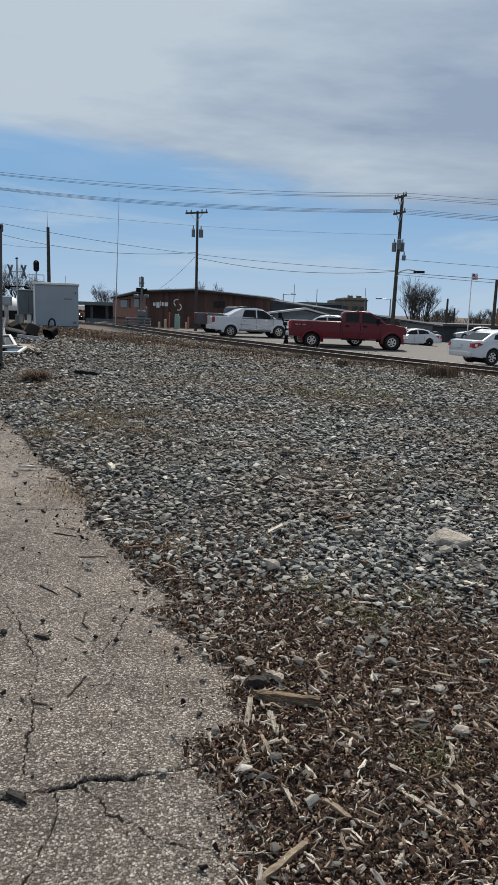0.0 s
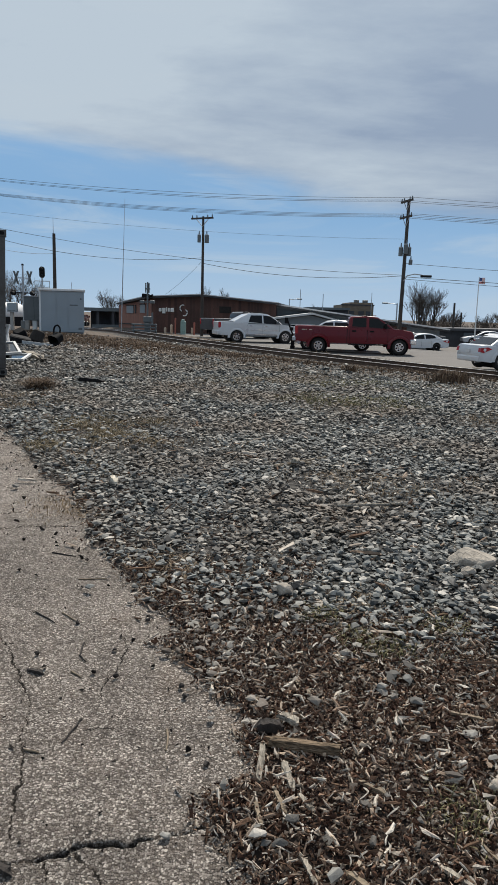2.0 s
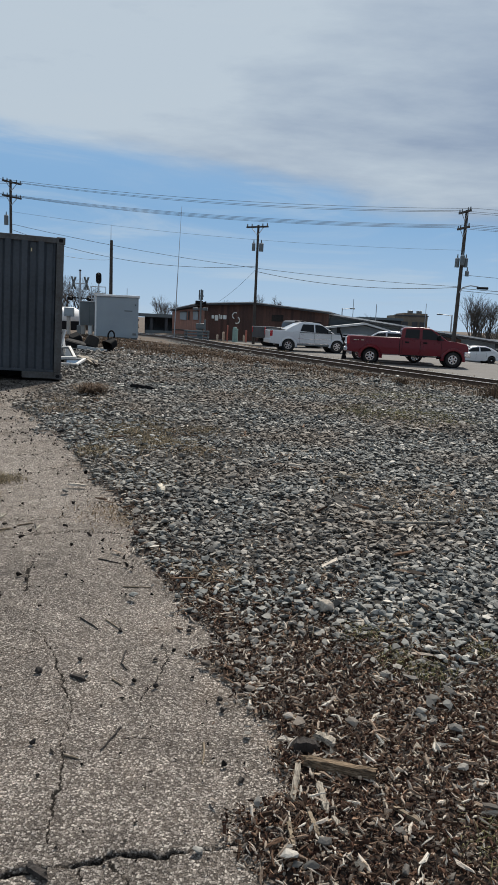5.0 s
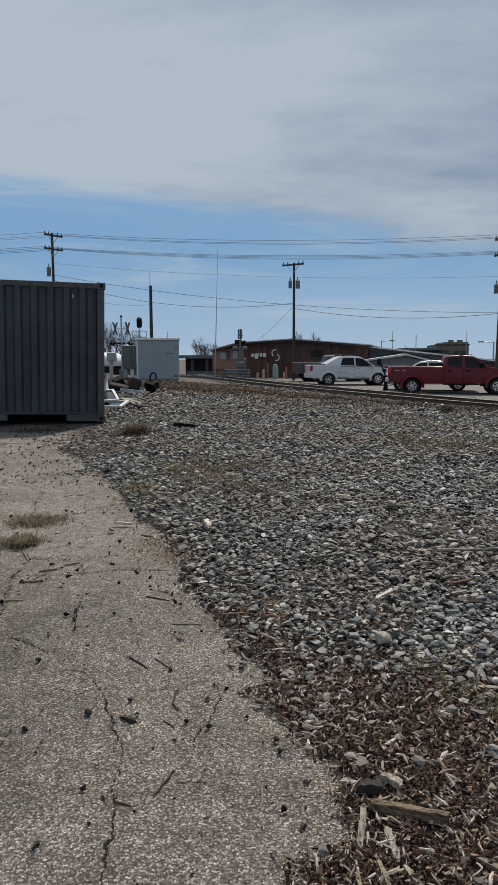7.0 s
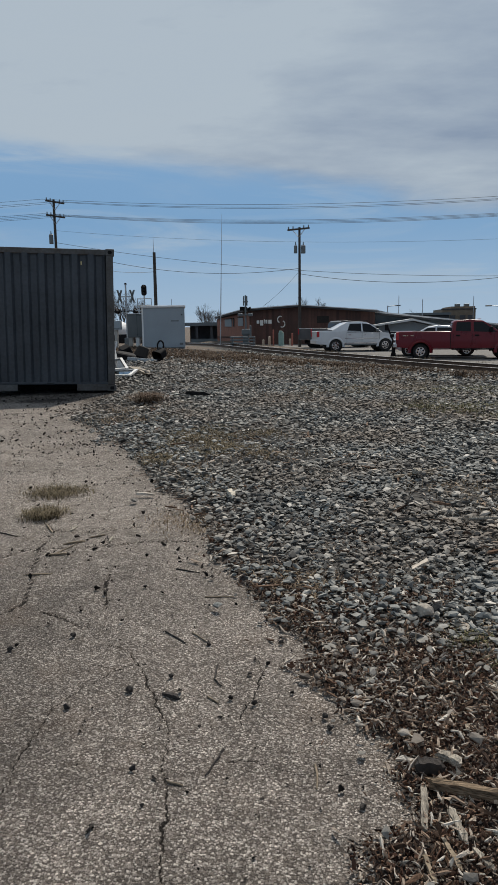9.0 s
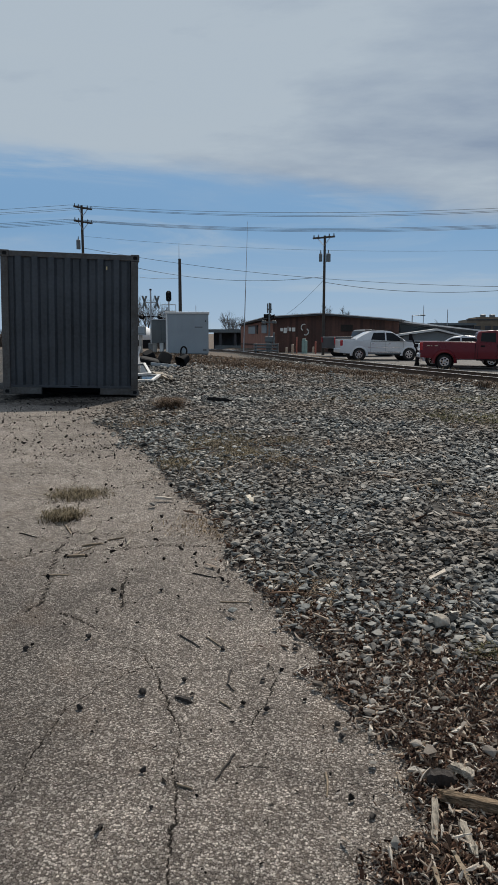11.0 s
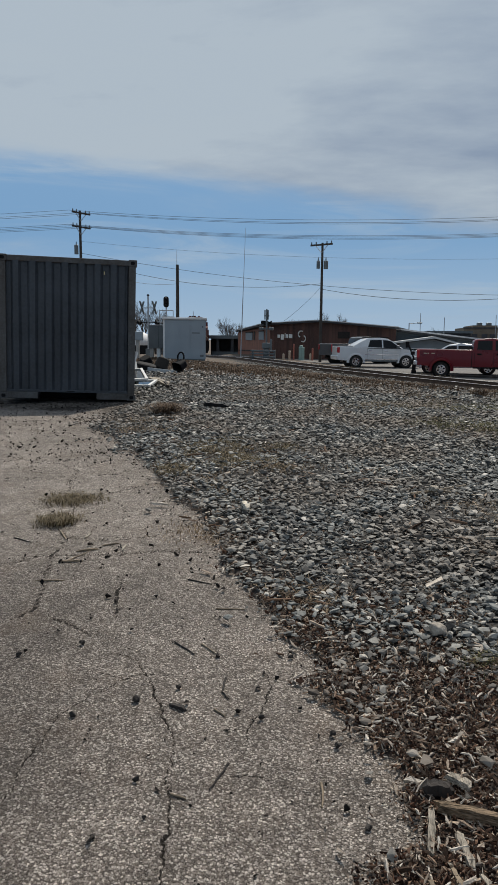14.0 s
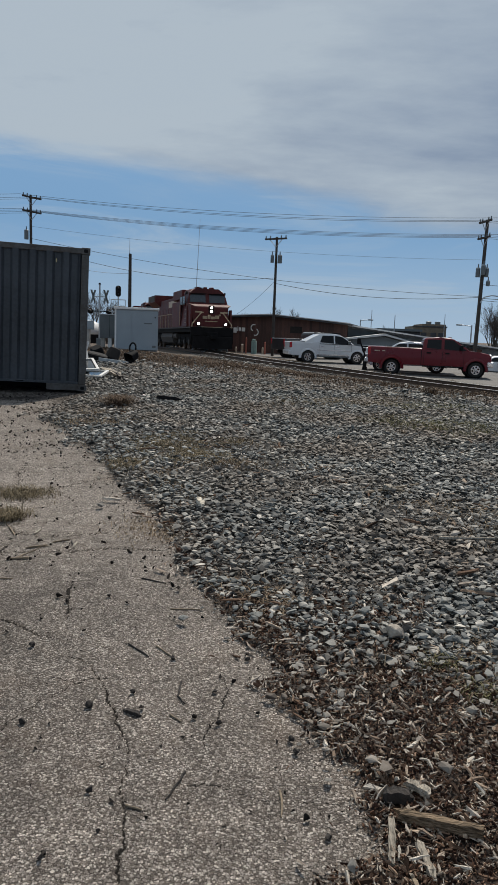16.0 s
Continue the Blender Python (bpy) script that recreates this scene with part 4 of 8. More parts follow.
def build_crossing_signal(x, y, h, name_label):
    """Mast with paired crossbucks edge-on, twin lamp hoods and a base."""
    c = thing("crossing_signal", name_label, "crossing signal", pose(x, y, gz(x, y)))
    part("mast", rod(B(), (0, 0, -0.1), (0, 0, h), 0.06, 0.055), M_STEEL, c)
    part("base", box(B(), -0.16, 0.16, -0.16, 0.16, -0.1, 0.55, 0.03), M_GREYMETAL, c)
    part("bracket", box(B(), -0.5, 0.5, -0.03, 0.03, h - 0.8, h - 0.74), M_STEEL, c)
    for sx in (-0.42, 0.42):
        for tilt in (-1, 1):
            bm = B()
            slabpoly(bm, [(-0.14, -0.5), (-0.04, -0.5), (0.14, 0.5), (0.04, 0.5)], -0.06, 0.06, lambda a, b, d, sx=sx, tilt=tilt: (sx + tilt * a, d + 0.25 * tilt * b, h - 0.75 + 0.8 * b))
            part("crossbuck_blade", bm, M_GREYMETAL, c)
    part("lamp_bar", box(B(), -0.8, 0.8, -0.03, 0.03, h - 1.72, h - 1.65), M_BLACK, c)
    for sx in (-0.6, 0.6):
        part("lamp_disc", rod(B(), (sx, -0.04, h - 1.69), (sx, 0.02, h - 1.69), 0.17, 0.17, 18), M_BLACK, c)
        part("lamp_hood", rod(B(), (sx, -0.3, h - 1.72), (sx, -0.04, h - 1.67), 0.1, 0.12, 12), M_BLACK, c)
        part("lens", rod(B(), (sx, -0.31, h - 1.72), (sx, -0.3, h - 1.72), 0.1, 0.1, 12), M_BLACK, c)
    part("bell", rod(B(), (0, 0, h), (0, 0, h + 0.1), 0.1, 0.05, 10), M_BLACK, c)


def build_block_signal():
    x, y = -13.2, 45.5
    c = thing("block_signal", "black oval railway block signal head on a steel mast", "railway signal", pose(x, y, gz(x, y)))
    part("mast", rod(B(), (0, 0, -0.1), (0, 0, 3.4), 0.045), M_STEEL, c)
    bm = B()
    slabpoly(bm, [(0.17 * math.cos(t), 0.17 * math.sin(t) + (0.17 if math.sin(t) > 0 else -0.17)) for t in [i * math.pi / 12 for i in range(24)]], -0.04, 0.02, lambda a, b, d: (a, d, 3.52 + b))
    part("backing_plate", bm, M_BLACK, c)
    for k in (-0.2, 0.02, 0.22):
        part("lamp_hood", rod(B(), (0, -0.24, 3.49 + k), (0, -0.04, 3.5 + k), 0.07, 0.09, 12), M_BLACK, c)
    bm = B()
    for a, b in (((-0.45, 0, 2.3), (-0.45, 0, 3.0)), ((0.45, 0, 2.3), (0.45, 0, 3.0)), ((-0.45, 0, 3.0), (0.45, 0, 3.0)), ((-0.45, 0, 2.6), (0.45, 0, 2.6))):
        rod(bm, a, b, 0.025, n=6)
    part("platform_rail", bm, M_STEEL, c)
    part("platform", box(B(), -0.5, 0.5, -0.3, 0.3, 2.25, 2.3), M_STEEL, c)
    part("relay_box", box(B(), -0.75, -0.1, 0.05, 0.5, 1.7, 2.1, 0.03), M_GREYMETAL, c)


build_hut()
build_cabinet()
build_crossing_signal(-14.85, 47.0, 3.95, "railway crossing mast with white crossbucks and black lamps")
build_block_signal()


# ---- utility poles and lines ----
def build_pole(x, y, top, r, label, arms=(), cans=(), lean=0.0, base=None):
    z0 = gz(x, y) if base is None else base
    p = thing("utility_pole", label, "utility pole", pose(x, y, z0, 0, lean, 0))
    h = top - z0
    part("post", rod(B(), (0, 0, -0.3), (0, 0, h), r, r * 0.72, 12), M_POLE, p)
    for dz, half, turn in arms:
        u = Vector((math.cos(radians(turn)), math.sin(radians(turn)), 0))
        bm = B()
        n = Vector((-u.y, u.x, 0)) * 0.055
        slabpoly(bm, [(-half, -0.06), (half, -0.06), (half, 0.06), (-half, 0.06)], -1, 1, lambda a, b, d, u=u, n=n, dz=dz: u * a + n * d + Vector((0, 0, h - dz + b)) - n * 2.6)
        arm = part("crossarm", bm, M_POLE, p)
        for k in (-0.92, -0.5, 0.5, 0.92):
            c = u * (half * k) - n * 2.6 + Vector((0, 0, h - dz + 0.06))
            part("insulator", rod(B(), c, c + Vector((0, 0, 0.18)), 0.05, 0.035, 8), M_GREYMETAL, arm)
        bm = B()
        for k in (-0.6, 0.6):
            rod(bm, u * (half * k) - n * 2 + Vector((0, 0, h - dz)), Vector((0, 0, h - dz - 0.6)) - n * 1.8, 0.025, n=5)
        part("brace", bm, M_STEEL, arm)
    for cx, cy, dz, rr, hh in cans:
        can = part("transformer", rod(B(), (cx, cy, h - dz), (cx, cy, h - dz + hh), rr, rr, 14), M_GREYMETAL, p)
        part("lid", rod(B(), (cx, cy, h - dz + hh), (cx, cy, h - dz + hh + 0.06), rr * 1.05, rr * 0.8, 14), M_STEEL, can)
        part("bushing", rod(B(), (cx, cy, h - dz + hh + 0.06), (cx, cy, h - dz + hh + 0.3), 0.05, 0.03, 8), M_GREYMETAL, can)
    return p


PL, PA, PR, PM = (-23.1, 56.0, 11.1), (-4.37, 57.0, 8.57), (9.76, 52.0, 9.39), (-17.1, 62.5, 7.6)
build_pole(*PL, 0.13, "dark wooden utility pole with two crossarms and a transformer", arms=((0.2, 0.9, 64), (1.25, 0.9, 64)), cans=((-0.29, -0.15, 3.3, 0.16, 0.66),))
build_pole(*PA, 0.12, "tall wooden utility pole with a crossarm and two transformers", arms=((0.15, 0.95, -28),), cans=((-0.28, -0.15, 1.9, 0.13, 0.52), (0.29, -0.1, 1.92, 0.17, 0.55)))
build_pole(*PR, 0.145, "dark wooden utility pole carrying crossarms, transformers and a street lamp", arms=((0.12, 0.85, -75), (1.17, 0.85, -75)), cans=((-0.33, -0.15, 3.75, 0.15, 0.56), (-0.04, -0.34, 3.6, 0.15, 0.6), (0.28, 0.1, 3.7, 0.14, 0.55), (0.4, -0.1, 4.3, 0.13, 0.3)), lean=0.9)
build_pole(*PM, 0.17, "stout dark wooden pole with a thin aerial on top", arms=())


def wire(a, b, sag, r=0.018, label="black overhead power line between poles"):
    a, b = Vector(a), Vector(b)
    pts = []
    for i in range(25):
        t = i / 24
        p = a.lerp(b, t)
        p.z -= sag * 4 * t * (1 - t)
        pts.append(p)
    return tagged(ob_from("power_line", tube(B(), pts, r, 4), M_WIRE), label, "power line", "overhead lines")


PXR, PXL = (44.0, 49.0, 9.2), (-70.0, 58.0, 11.3)
for dz, off in ((0.1, -1.05), (0.1, 0.35), (0.1, 1.05), (1.15, -1.05), (1.15, -0.35), (1.15, 0.4), (1.15, 1.05)):
    wire((PL[0] + 0.5 * off, PL[1] + 0.87 * off, PL[2] - dz), (PR[0] - off * 0.57, PR[1] + off * 0.82, PR[2] - dz + 0.1), 0.5, 0.011)
    wire((PR[0] - off * 0.57, PR[1] + off * 0.82, PR[2] - dz + 0.1), (PXR[0], PXR[1] + off, PXR[2] - dz), 0.5, 0.011)
    wire((PL[0] + 0.5 * off, PL[1] + 0.87 * off, PL[2] - dz), (PXL[0], PXL[1] + off, PXL[2] - dz), 0.4, 0.011)
wire((PL[0], PL[1], PL[2] - 2.3), (PR[0], PR[1], PR[2] - 2.6), 0.5, 0.007)
wire((PL[0], PL[1], PL[2] - 3.6), (PA[0], PA[1], PA[2] - 3.0), 1.0, 0.015)
wire((PL[0], PL[1], PL[2] - 3.2), (PR[0], PR[1], PR[2] - 5.0), 0.7, 0.013)
wire((PM[0], PM[1], PM[2] - 1.6), (PL[0], PL[1], PL[2] - 4.2), 0.5, 0.013)
wire((PA[0], PA[1], PA[2] - 3.4), (PR[0], PR[1], PR[2] - 5.05), 0.5, 0.016)
wire((PR[0], PR[1], PR[2] - 5.1), (PXR[0], PXR[1], PXR[2] - 5.6), 0.3, 0.018)
wire((PR[0], PR[1], PR[2] - 5.25), (PXR[0], PXR[1], PXR[2] - 6.1), 0.3, 0.014)
wire((PR[0], PR[1], PR[2] - 4.2), (PXR[0], PXR[1], PXR[2] - 4.9), 0.35, 0.013)
wire((PA[0], PA[1], PA[2] - 3.2), (-8.3, 66.0, 3.0), 0.15, 0.014, "black service line from a pole to the brown building")


def build_aerial():
    a = thing("aerial_mast", "very tall thin steel whip aerial", "aerial", pose(-11.1, 60.0, gz(-11.1, 60), 0, 1.8, 0))
    part("pole", rod(B(), (0, 0, -0.2), (0, 0, 5.0), 0.045, 0.035), M_STEEL, a)
    part("whip", rod(B(), (0, 0, 5.0), (0, 0, 10.4), 0.03, 0.012, 6), M_STEEL, a)
    b = thing("pole_aerial", "thin aerial standing on a wooden pole top", "aerial", pose(PM[0] - 0.05, PM[1], PM[2]))
    part("whip", rod(B(), (0, 0, 0), (0, 0, 1.3), 0.03, 0.015, 6), M_STEEL, b)


build_aerial()


# ---- buildings ----
def poly_wall(bm, pts, thick, direction):
    """A wall from its outline in space, thickened along a direction."""
    d = Vector(direction).normalized() * thick
    f = [bm.verts.new(Vector(p)) for p in pts]
    g = [bm.verts.new(Vector(p) + d) for p in pts]
    n = len(pts)
    bm.faces.new(f); bm.faces.new(g[::-1])
    for i in range(n):
        bm.faces.new((f[i], g[i], g[(i + 1) % n], f[(i + 1) % n]))
    return bm


def build_office():
    """Long low office: brown boarded front, brick flank running off along the railway, pale roof edge."""
    o = thing("office_building", "long low brown-boarded office building with a brick flank", "building")
    yF, xL, xR, z0 = 64.0, -9.24, 1.45, -0.75
    top = lambda x: float(np.interp(x, [xL, -5.0, xR], [2.58, 2.86, 2.32]))
    front = [(xL, yF, z0), (xR, yF, z0), (xR, yF, top(xR)), (-5.0, yF, top(-5)), (xL, yF, top(xL))]
    part("front_wall", poly_wall(B(), front, 0.25, (0, 1, 0)), M_SIDING, o)
    x = xL + 0.14
    while x < xR - 0.1:
        part("board", box(B(), x, x + 0.2, yF - 0.025, yF - 0.002, z0, top(x + 0.1) - 0.03), M_SIDING, o)
        x += 0.262
    bl = (-16.1, 85.5)
    flank = [(xL, yF, z0), (xL, yF, 2.5), (bl[0], bl[1], 2.1), (bl[0], bl[1], -1.6)]
    part("brick_wall", poly_wall(B(), flank, 0.25, (0.95, 0.3, 0)), M_BRICK, o)
    along = Vector((bl[0] - xL, bl[1] - yF, 0)).normalized()
    nrm = Vector((-along.y, along.x, 0))
    if nrm.x > 0:
        nrm = -nrm
    # brick courses of the plinth and the pale panels set high in the flank
    part("plinth_course", poly_wall(B(), [Vector((xL, yF, 0.32)) + nrm * 0.02, Vector((xL, yF, 0.42)) + nrm * 0.02, Vector((*bl, 0.1)) + nrm * 0.02, Vector((*bl, 0.0)) + nrm * 0.02], 0.06, nrm), M_DARKWOOD, o)
    for a, b, mat in ((3.2, 6.2, M_CREAM), (8.8, 9.6, M_DARKWOOD), (10.5, 15.5, M_CREAM)):
        p, q = Vector((xL, yF, 0)) + along * a + nrm * 0.03, Vector((xL, yF, 0)) + along * b + nrm * 0.03
        zt, zb = 2.1 - 0.01 * a, 1.35 - 0.01 * a
        w = part("window", poly_wall(B(), [(p.x, p.y, zb), (p.x, p.y, zt), (q.x, q.y, zt), (q.x, q.y, zb)], 0.04, nrm), M_GREYWALL if mat == M_CREAM else mat, o)
        part("frame", poly_wall(B(), [(p.x, p.y, zt), (p.x, p.y, zt + 0.08), (q.x, q.y, zt + 0.08), (q.x, q.y, zt)], 0.08, nrm), M_DARKWOOD, w)
    # roof sheet with a pale fascia
    rb = []
    for y, xa, xb, dz in ((yF - 0.55, xL - 0.45, xR + 0.2, 0.0), (yF + 22, bl[0] - 0.4, xR + 4, -0.42)):
        rb.append([Vector((xx, y, top(min(max(xx, xL), xR)) + dz if i else 2.58 + dz)) for i, xx in enumerate((xa, -5.0 if y < 70 else -8.0, xb))])
    bm = B()
    lo = [[bm.verts.new(p) for p in r] for r in rb]
    hi = [[bm.verts.new(p + Vector((0, 0, 0.16))) for p in r] for r in rb]
    for i in range(2):
        bm.faces.new((lo[0][i], lo[1][i], lo[1][i + 1], lo[0][i + 1])); bm.faces.new((hi[0][i], hi[0][i + 1], hi[1][i + 1], hi[1][i]))
        bm.faces.new((lo[0][i], lo[0][i + 1], hi[0][i + 1], hi[0][i])); bm.faces.new((lo[1][i + 1], lo[1][i], hi[1][i], hi[1][i + 1]))
    bm.faces.new((lo[0][0], hi[0][0], hi[1][0], lo[1][0])); bm.faces.new((lo[0][2], lo[1][2], hi[1][2], hi[0][2]))
    part("roof", bm, M_DARKROOF, o)
    bm = B()
    f = rb[0]
    for a, b in ((f[0], f[1]), (f[1], f[2])):
        poly_wall(bm, [a + Vector((0, 0, 0.13)), b + Vector((0, 0, 0.13)), b + Vector((0, 0, 0.2)), a + Vector((0, 0, 0.2))], 0.08, (0, -1, 0))
    poly_wall(bm, [rb[0][0] + Vector((0, 0, 0.13)), rb[1][0] + Vector((0, 0, 0.13)), rb[1][0] + Vector((0, 0, 0.2)), rb[0][0] + Vector((0, 0, 0.2))], 0.08, (-1, 0, 0))
    part("fascia", bm, M_ROOF, o, "pale roof edge")
    part("vent_panel", box(B(), -3.42, -2.4, yF - 0.06, yF - 0.026, 1.5, 2.06, 0.01), M_DARKWOOD, o)
    # letter-sized blocks and two arcs stand in for the sign
    sign = part("sign", box(B(), -8.6, -7.05, yF - 0.035, yF - 0.027, 1.26, 1.28), M_SIDING, o)
    for x0, x1, zb, zt in ((-8.6, -8.37, 1.5, 1.78), (-8.31, -8.03, 1.34, 1.8), (-7.97, -7.9, 1.5, 1.9), (-7.84, -7.67, 1.5, 1.82), (-7.6, -7.3, 1.48, 1.82)):
        part("sign_block", box(B(), x0, x1, yF - 0.09, yF - 0.028, zb, zt, 0.03), M_SIGN, sign)
    for cx, cz, a0, a1 in ((-6.55, 1.83, 60, 250), (-6.4, 1.45, -120, 70)):
        bm = B()
        tube(bm, [(cx + 0.24 * math.cos(radians(a0 + (a1 - a0) * i / 10)), yF - 0.07, cz + 0.27 * math.sin(radians(a0 + (a1 - a0) * i / 10))) for i in range(11)], 0.05, 6)
        part("sign_arc", bm, M_SIGN, sign)
    part("floodlight", box(B(), -9.9, -9.3, yF - 1.1, yF - 0.6, 2.62, 2.95, 0.05), M_BLACK, o)
    part("horn", rod(B(), (-9.3, yF - 0.85, 2.78), (-9.0, yF - 0.85, 2.78), 0.05, 0.16, 10), M_BLACK, o)
    return o


def build_annex():
    o = thing("annex_building", "low blue-grey clapboard annex with a white gabled porch", "building")
    prof = [(1.55, -1.2), (16.0, -1.6), (16.0, 0.45), (1.55, 2.2)]
    part("wall", slabpoly(B(), prof, 66.0, 80.0, lambda a, b, d: (a, d, b)), M_GREYWALL, o)
    part("roof", slabpoly(B(), [(0.9, 2.22), (16.6, 0.42), (16.6, 0.6), (0.9, 2.42)], 64.9, 81.0, lambda a, b, d: (a, d, b)), M_DARKROOF, o)
    part("fascia", slabpoly(B(), [(0.9, 2.36), (16.6, 0.54), (16.6, 0.66), (0.9, 2.48)], 64.78, 64.9, lambda a, b, d: (a, d, b)), M_ROOF, o, "white roof edge")
    part("brown_end", slabpoly(B(), [(8.8, -1.3), (13.0, -1.4), (13.0, 0.68), (8.8, 1.1)], 65.6, 66.0, lambda a, b, d: (a, d, b)), M_SIDING, o)
    part("porch_wall", slabpoly(B(), [(1.7, -0.9), (6.2, -0.9), (6.2, 1.05), (4.2, 1.5), (1.7, 1.15)], 60.2, 66.0, lambda a, b, d: (a, d, b)), M_GREYWALL, o)
    for k in range(9):
        z = -0.6 + k * 0.17
        part("clapboard", box(B(), 1.7, 6.2, 60.17, 60.2, z, z + 0.155), M_GREYWALL, o)
    part("porch_roof", slabpoly(B(), [(1.0, 1.1), (4.3, 1.56), (6.75, 0.98), (6.75, 1.1), (4.3, 1.72), (1.0, 1.24)], 59.5, 66.5, lambda a, b, d: (a, d, b)), M_ROOF, o, "white gable edge")
    for x in (2.6, 3.25, 3.9):
        w = part("window", box(B(), x, x + 0.58, 60.12, 60.17, 0.15, 0.72), M_GLASS, o)
        part("frame", box(B(), x - 0.04, x + 0.62, 60.1, 60.13, 0.72, 0.78), M_WHITEMETAL, w)
        part("mullion", box(B(), x + 0.58, x + 0.63, 60.1, 60.14, 0.12, 0.74), M_WHITEMETAL, w)
    part("wall_sign", box(B(), 4.9, 5.7, 60.1, 60.16, 0.4, 0.7), M_WHITEMETAL, o)


def build_far_buildings():
    t = thing("brick_building", "flat-roofed tan brick building far behind the office", "building")
    part("wall", box(B(), 12.1, 16.8, 110, 122, -3, 3.2), M_TANWALL, t)
    part("upper_block", box(B(), 13.4, 16.8, 110.5, 121, 3.2, 3.55), M_TANWALL, t)
    part("parapet", box(B(), 12.0, 16.9, 109.9, 110.15, 3.1, 3.26), M_DARKROOF, t)
    for x in (13.2, 14.6, 15.7):
        part("window", box(B(), x, x + 0.8, 109.93, 110.0, 1.2, 2.3), M_DARKROOF, t)
    for x in (14.2, 15.5):
        part("roof_unit", box(B(), x, x + 0.7, 112, 113, 3.55, 3.95, 0.05), M_GREYMETAL, t)
    d = thing("dark_shed", "dark flat-roofed shed behind the office", "shed")
    part("wall", box(B(), 6.6, 11.9, 100, 108, -3, 2.3), M_DARKROOF, d)
    part("roof", box(B(), 6.3, 12.1, 99.5, 108.5, 2.3, 2.6), M_GREYMETAL, d)
    c = thing("canopy", "dark steel canopy beside the railway", "canopy")
    part("roof", box(B(), -27, -15.6, 88, 94, 1.35, 1.75), M_GREYMETAL, c)
    for x in (-26.5, -19.3, -17.5, -15.9):
        part("post", box(B(), x, x + 0.3, 88.3, 88.6, -2.0, 1.35), M_DARKROOF, c)
    # dark sheet added behind the see-through canopy, standing in for the gloom beneath it
    part("dark_backing", box(B(), -21.2, -15.6, 93.7, 94, -2.4, 1.35), M_DARKROOF, c)
    part("fence_rail", box(B(), -19.8, -15.7, 88.0, 88.2, -2.2, -0.2), M_GREYMETAL, c)
    e = thing("low_shed", "long low shed with a dark front across the lot", "shed")
    part("wall", box(B(), 18.6, 40, 80, 88, -2, 0.3), M_DARKROOF, e)
    part("roof", box(B(), 18.2, 40.5, 79.4, 89, 0.3, 0.55), M_DARKROOF, e)
    for x in (22.0, 25.0, 28.5):
        part("door", box(B(), x, x + 2.2, 79.94, 80.0, -1.6, 0.1), M_GREYWALL, e)
    f = thing("brick_corner_building", "red brick building corner beyond the lot", "building")
    part("wall", box(B(), 28.1, 36, 76, 86, -2, 2.4), M_BRICK, f)
    part("parapet", box(B(), 28.0, 36.1, 75.9, 76.0, 2.25, 2.45), M_CREAM, f)


def rod_thing(name, label, cat, x, y, top, r, extra=None):
    z0 = gz(x, y)
    t = thing(name, label, cat, pose(x, y, z0))
    part("post", rod(B(), (0, 0, -0.3), (0, 0, top - z0), r, r * 0.7), M_STEEL if r < 0.12 else M_POLE, t)
    if extra == "lamp":
        part("arm", rod(B(), (0, 0, top - z0 - 0.1), (-1.1, -0.1, top - z0), 0.04), M_STEEL, t)
        part("lamp_head", box(B(), -1.6, -1.0, -0.2, 0.05, top - z0 - 0.08, top - z0 + 0.06, 0.03), M_GREYMETAL, t)
    if extra == "lampr":
        part("arm", rod(B(), (0, 0, top - z0 - 0.1), (1.0, -0.1, top - z0), 0.04), M_STEEL, t)
        part("lamp_head", box(B(), 0.9, 1.5, -0.2, 0.05, top - z0 - 0.08, top - z0 + 0.06, 0.03), M_GREYMETAL, t)
    return t


build_office()
build_annex()
build_far_buildings()
rod_thing("street_lamp", "tall steel street lamp beyond the lot", "street lamp", 14.7, 80, 3.0, 0.1, "lamp")
rod_thing("street_lamp", "steel street lamp behind the office roof", "street lamp", 3.6, 90, 3.4, 0.08, "lampr")
rod_thing("lamp_post", "thin bent steel post behind the office", "post", 5.0, 92, 4.6, 0.05)
rod_thing("lamp_post", "thin steel post behind the annex", "post", 7.8, 92, 4.1, 0.06)
rod_thing("lamp_post", "slender mast beside the tan building", "post", 15.1, 101, 4.7, 0.05)
rod_thing("lamp_post", "thin bent mast behind the signal hut", "post", -20.1, 80, 4.3, 0.04)
rod_thing("utility_pole", "short dark wooden pole beyond the lot", "utility pole", 22.1, 85, 3.3, 0.16)
rod_thing("utility_pole", "dark wooden pole standing by the lot", "utility pole", 19.4, 60, 4.35, 0.17)
rod_thing("utility_pole", "distant short wooden pole among bare trees", "utility pole", 27.0, 100, 2.4, 0.16)


def build_street_lamp_arm():
    t = thing("street_lamp", "curved street lamp on an arm fixed to a pole", "street lamp", pose(PR[0], PR[1], PR[2] - 5.0))
    part("arm", tube(B(), [(0.1, -0.1, -0.4), (0.3, -0.15, -0.05), (0.8, -0.2, 0.08), (1.3, -0.25, 0.02)], 0.04, 6), M_STEEL, t)
    part("lamp_head", box(B(), 1.2, 1.95, -0.38, -0.15, -0.14, 0.02, 0.04), M_BLACK, t)


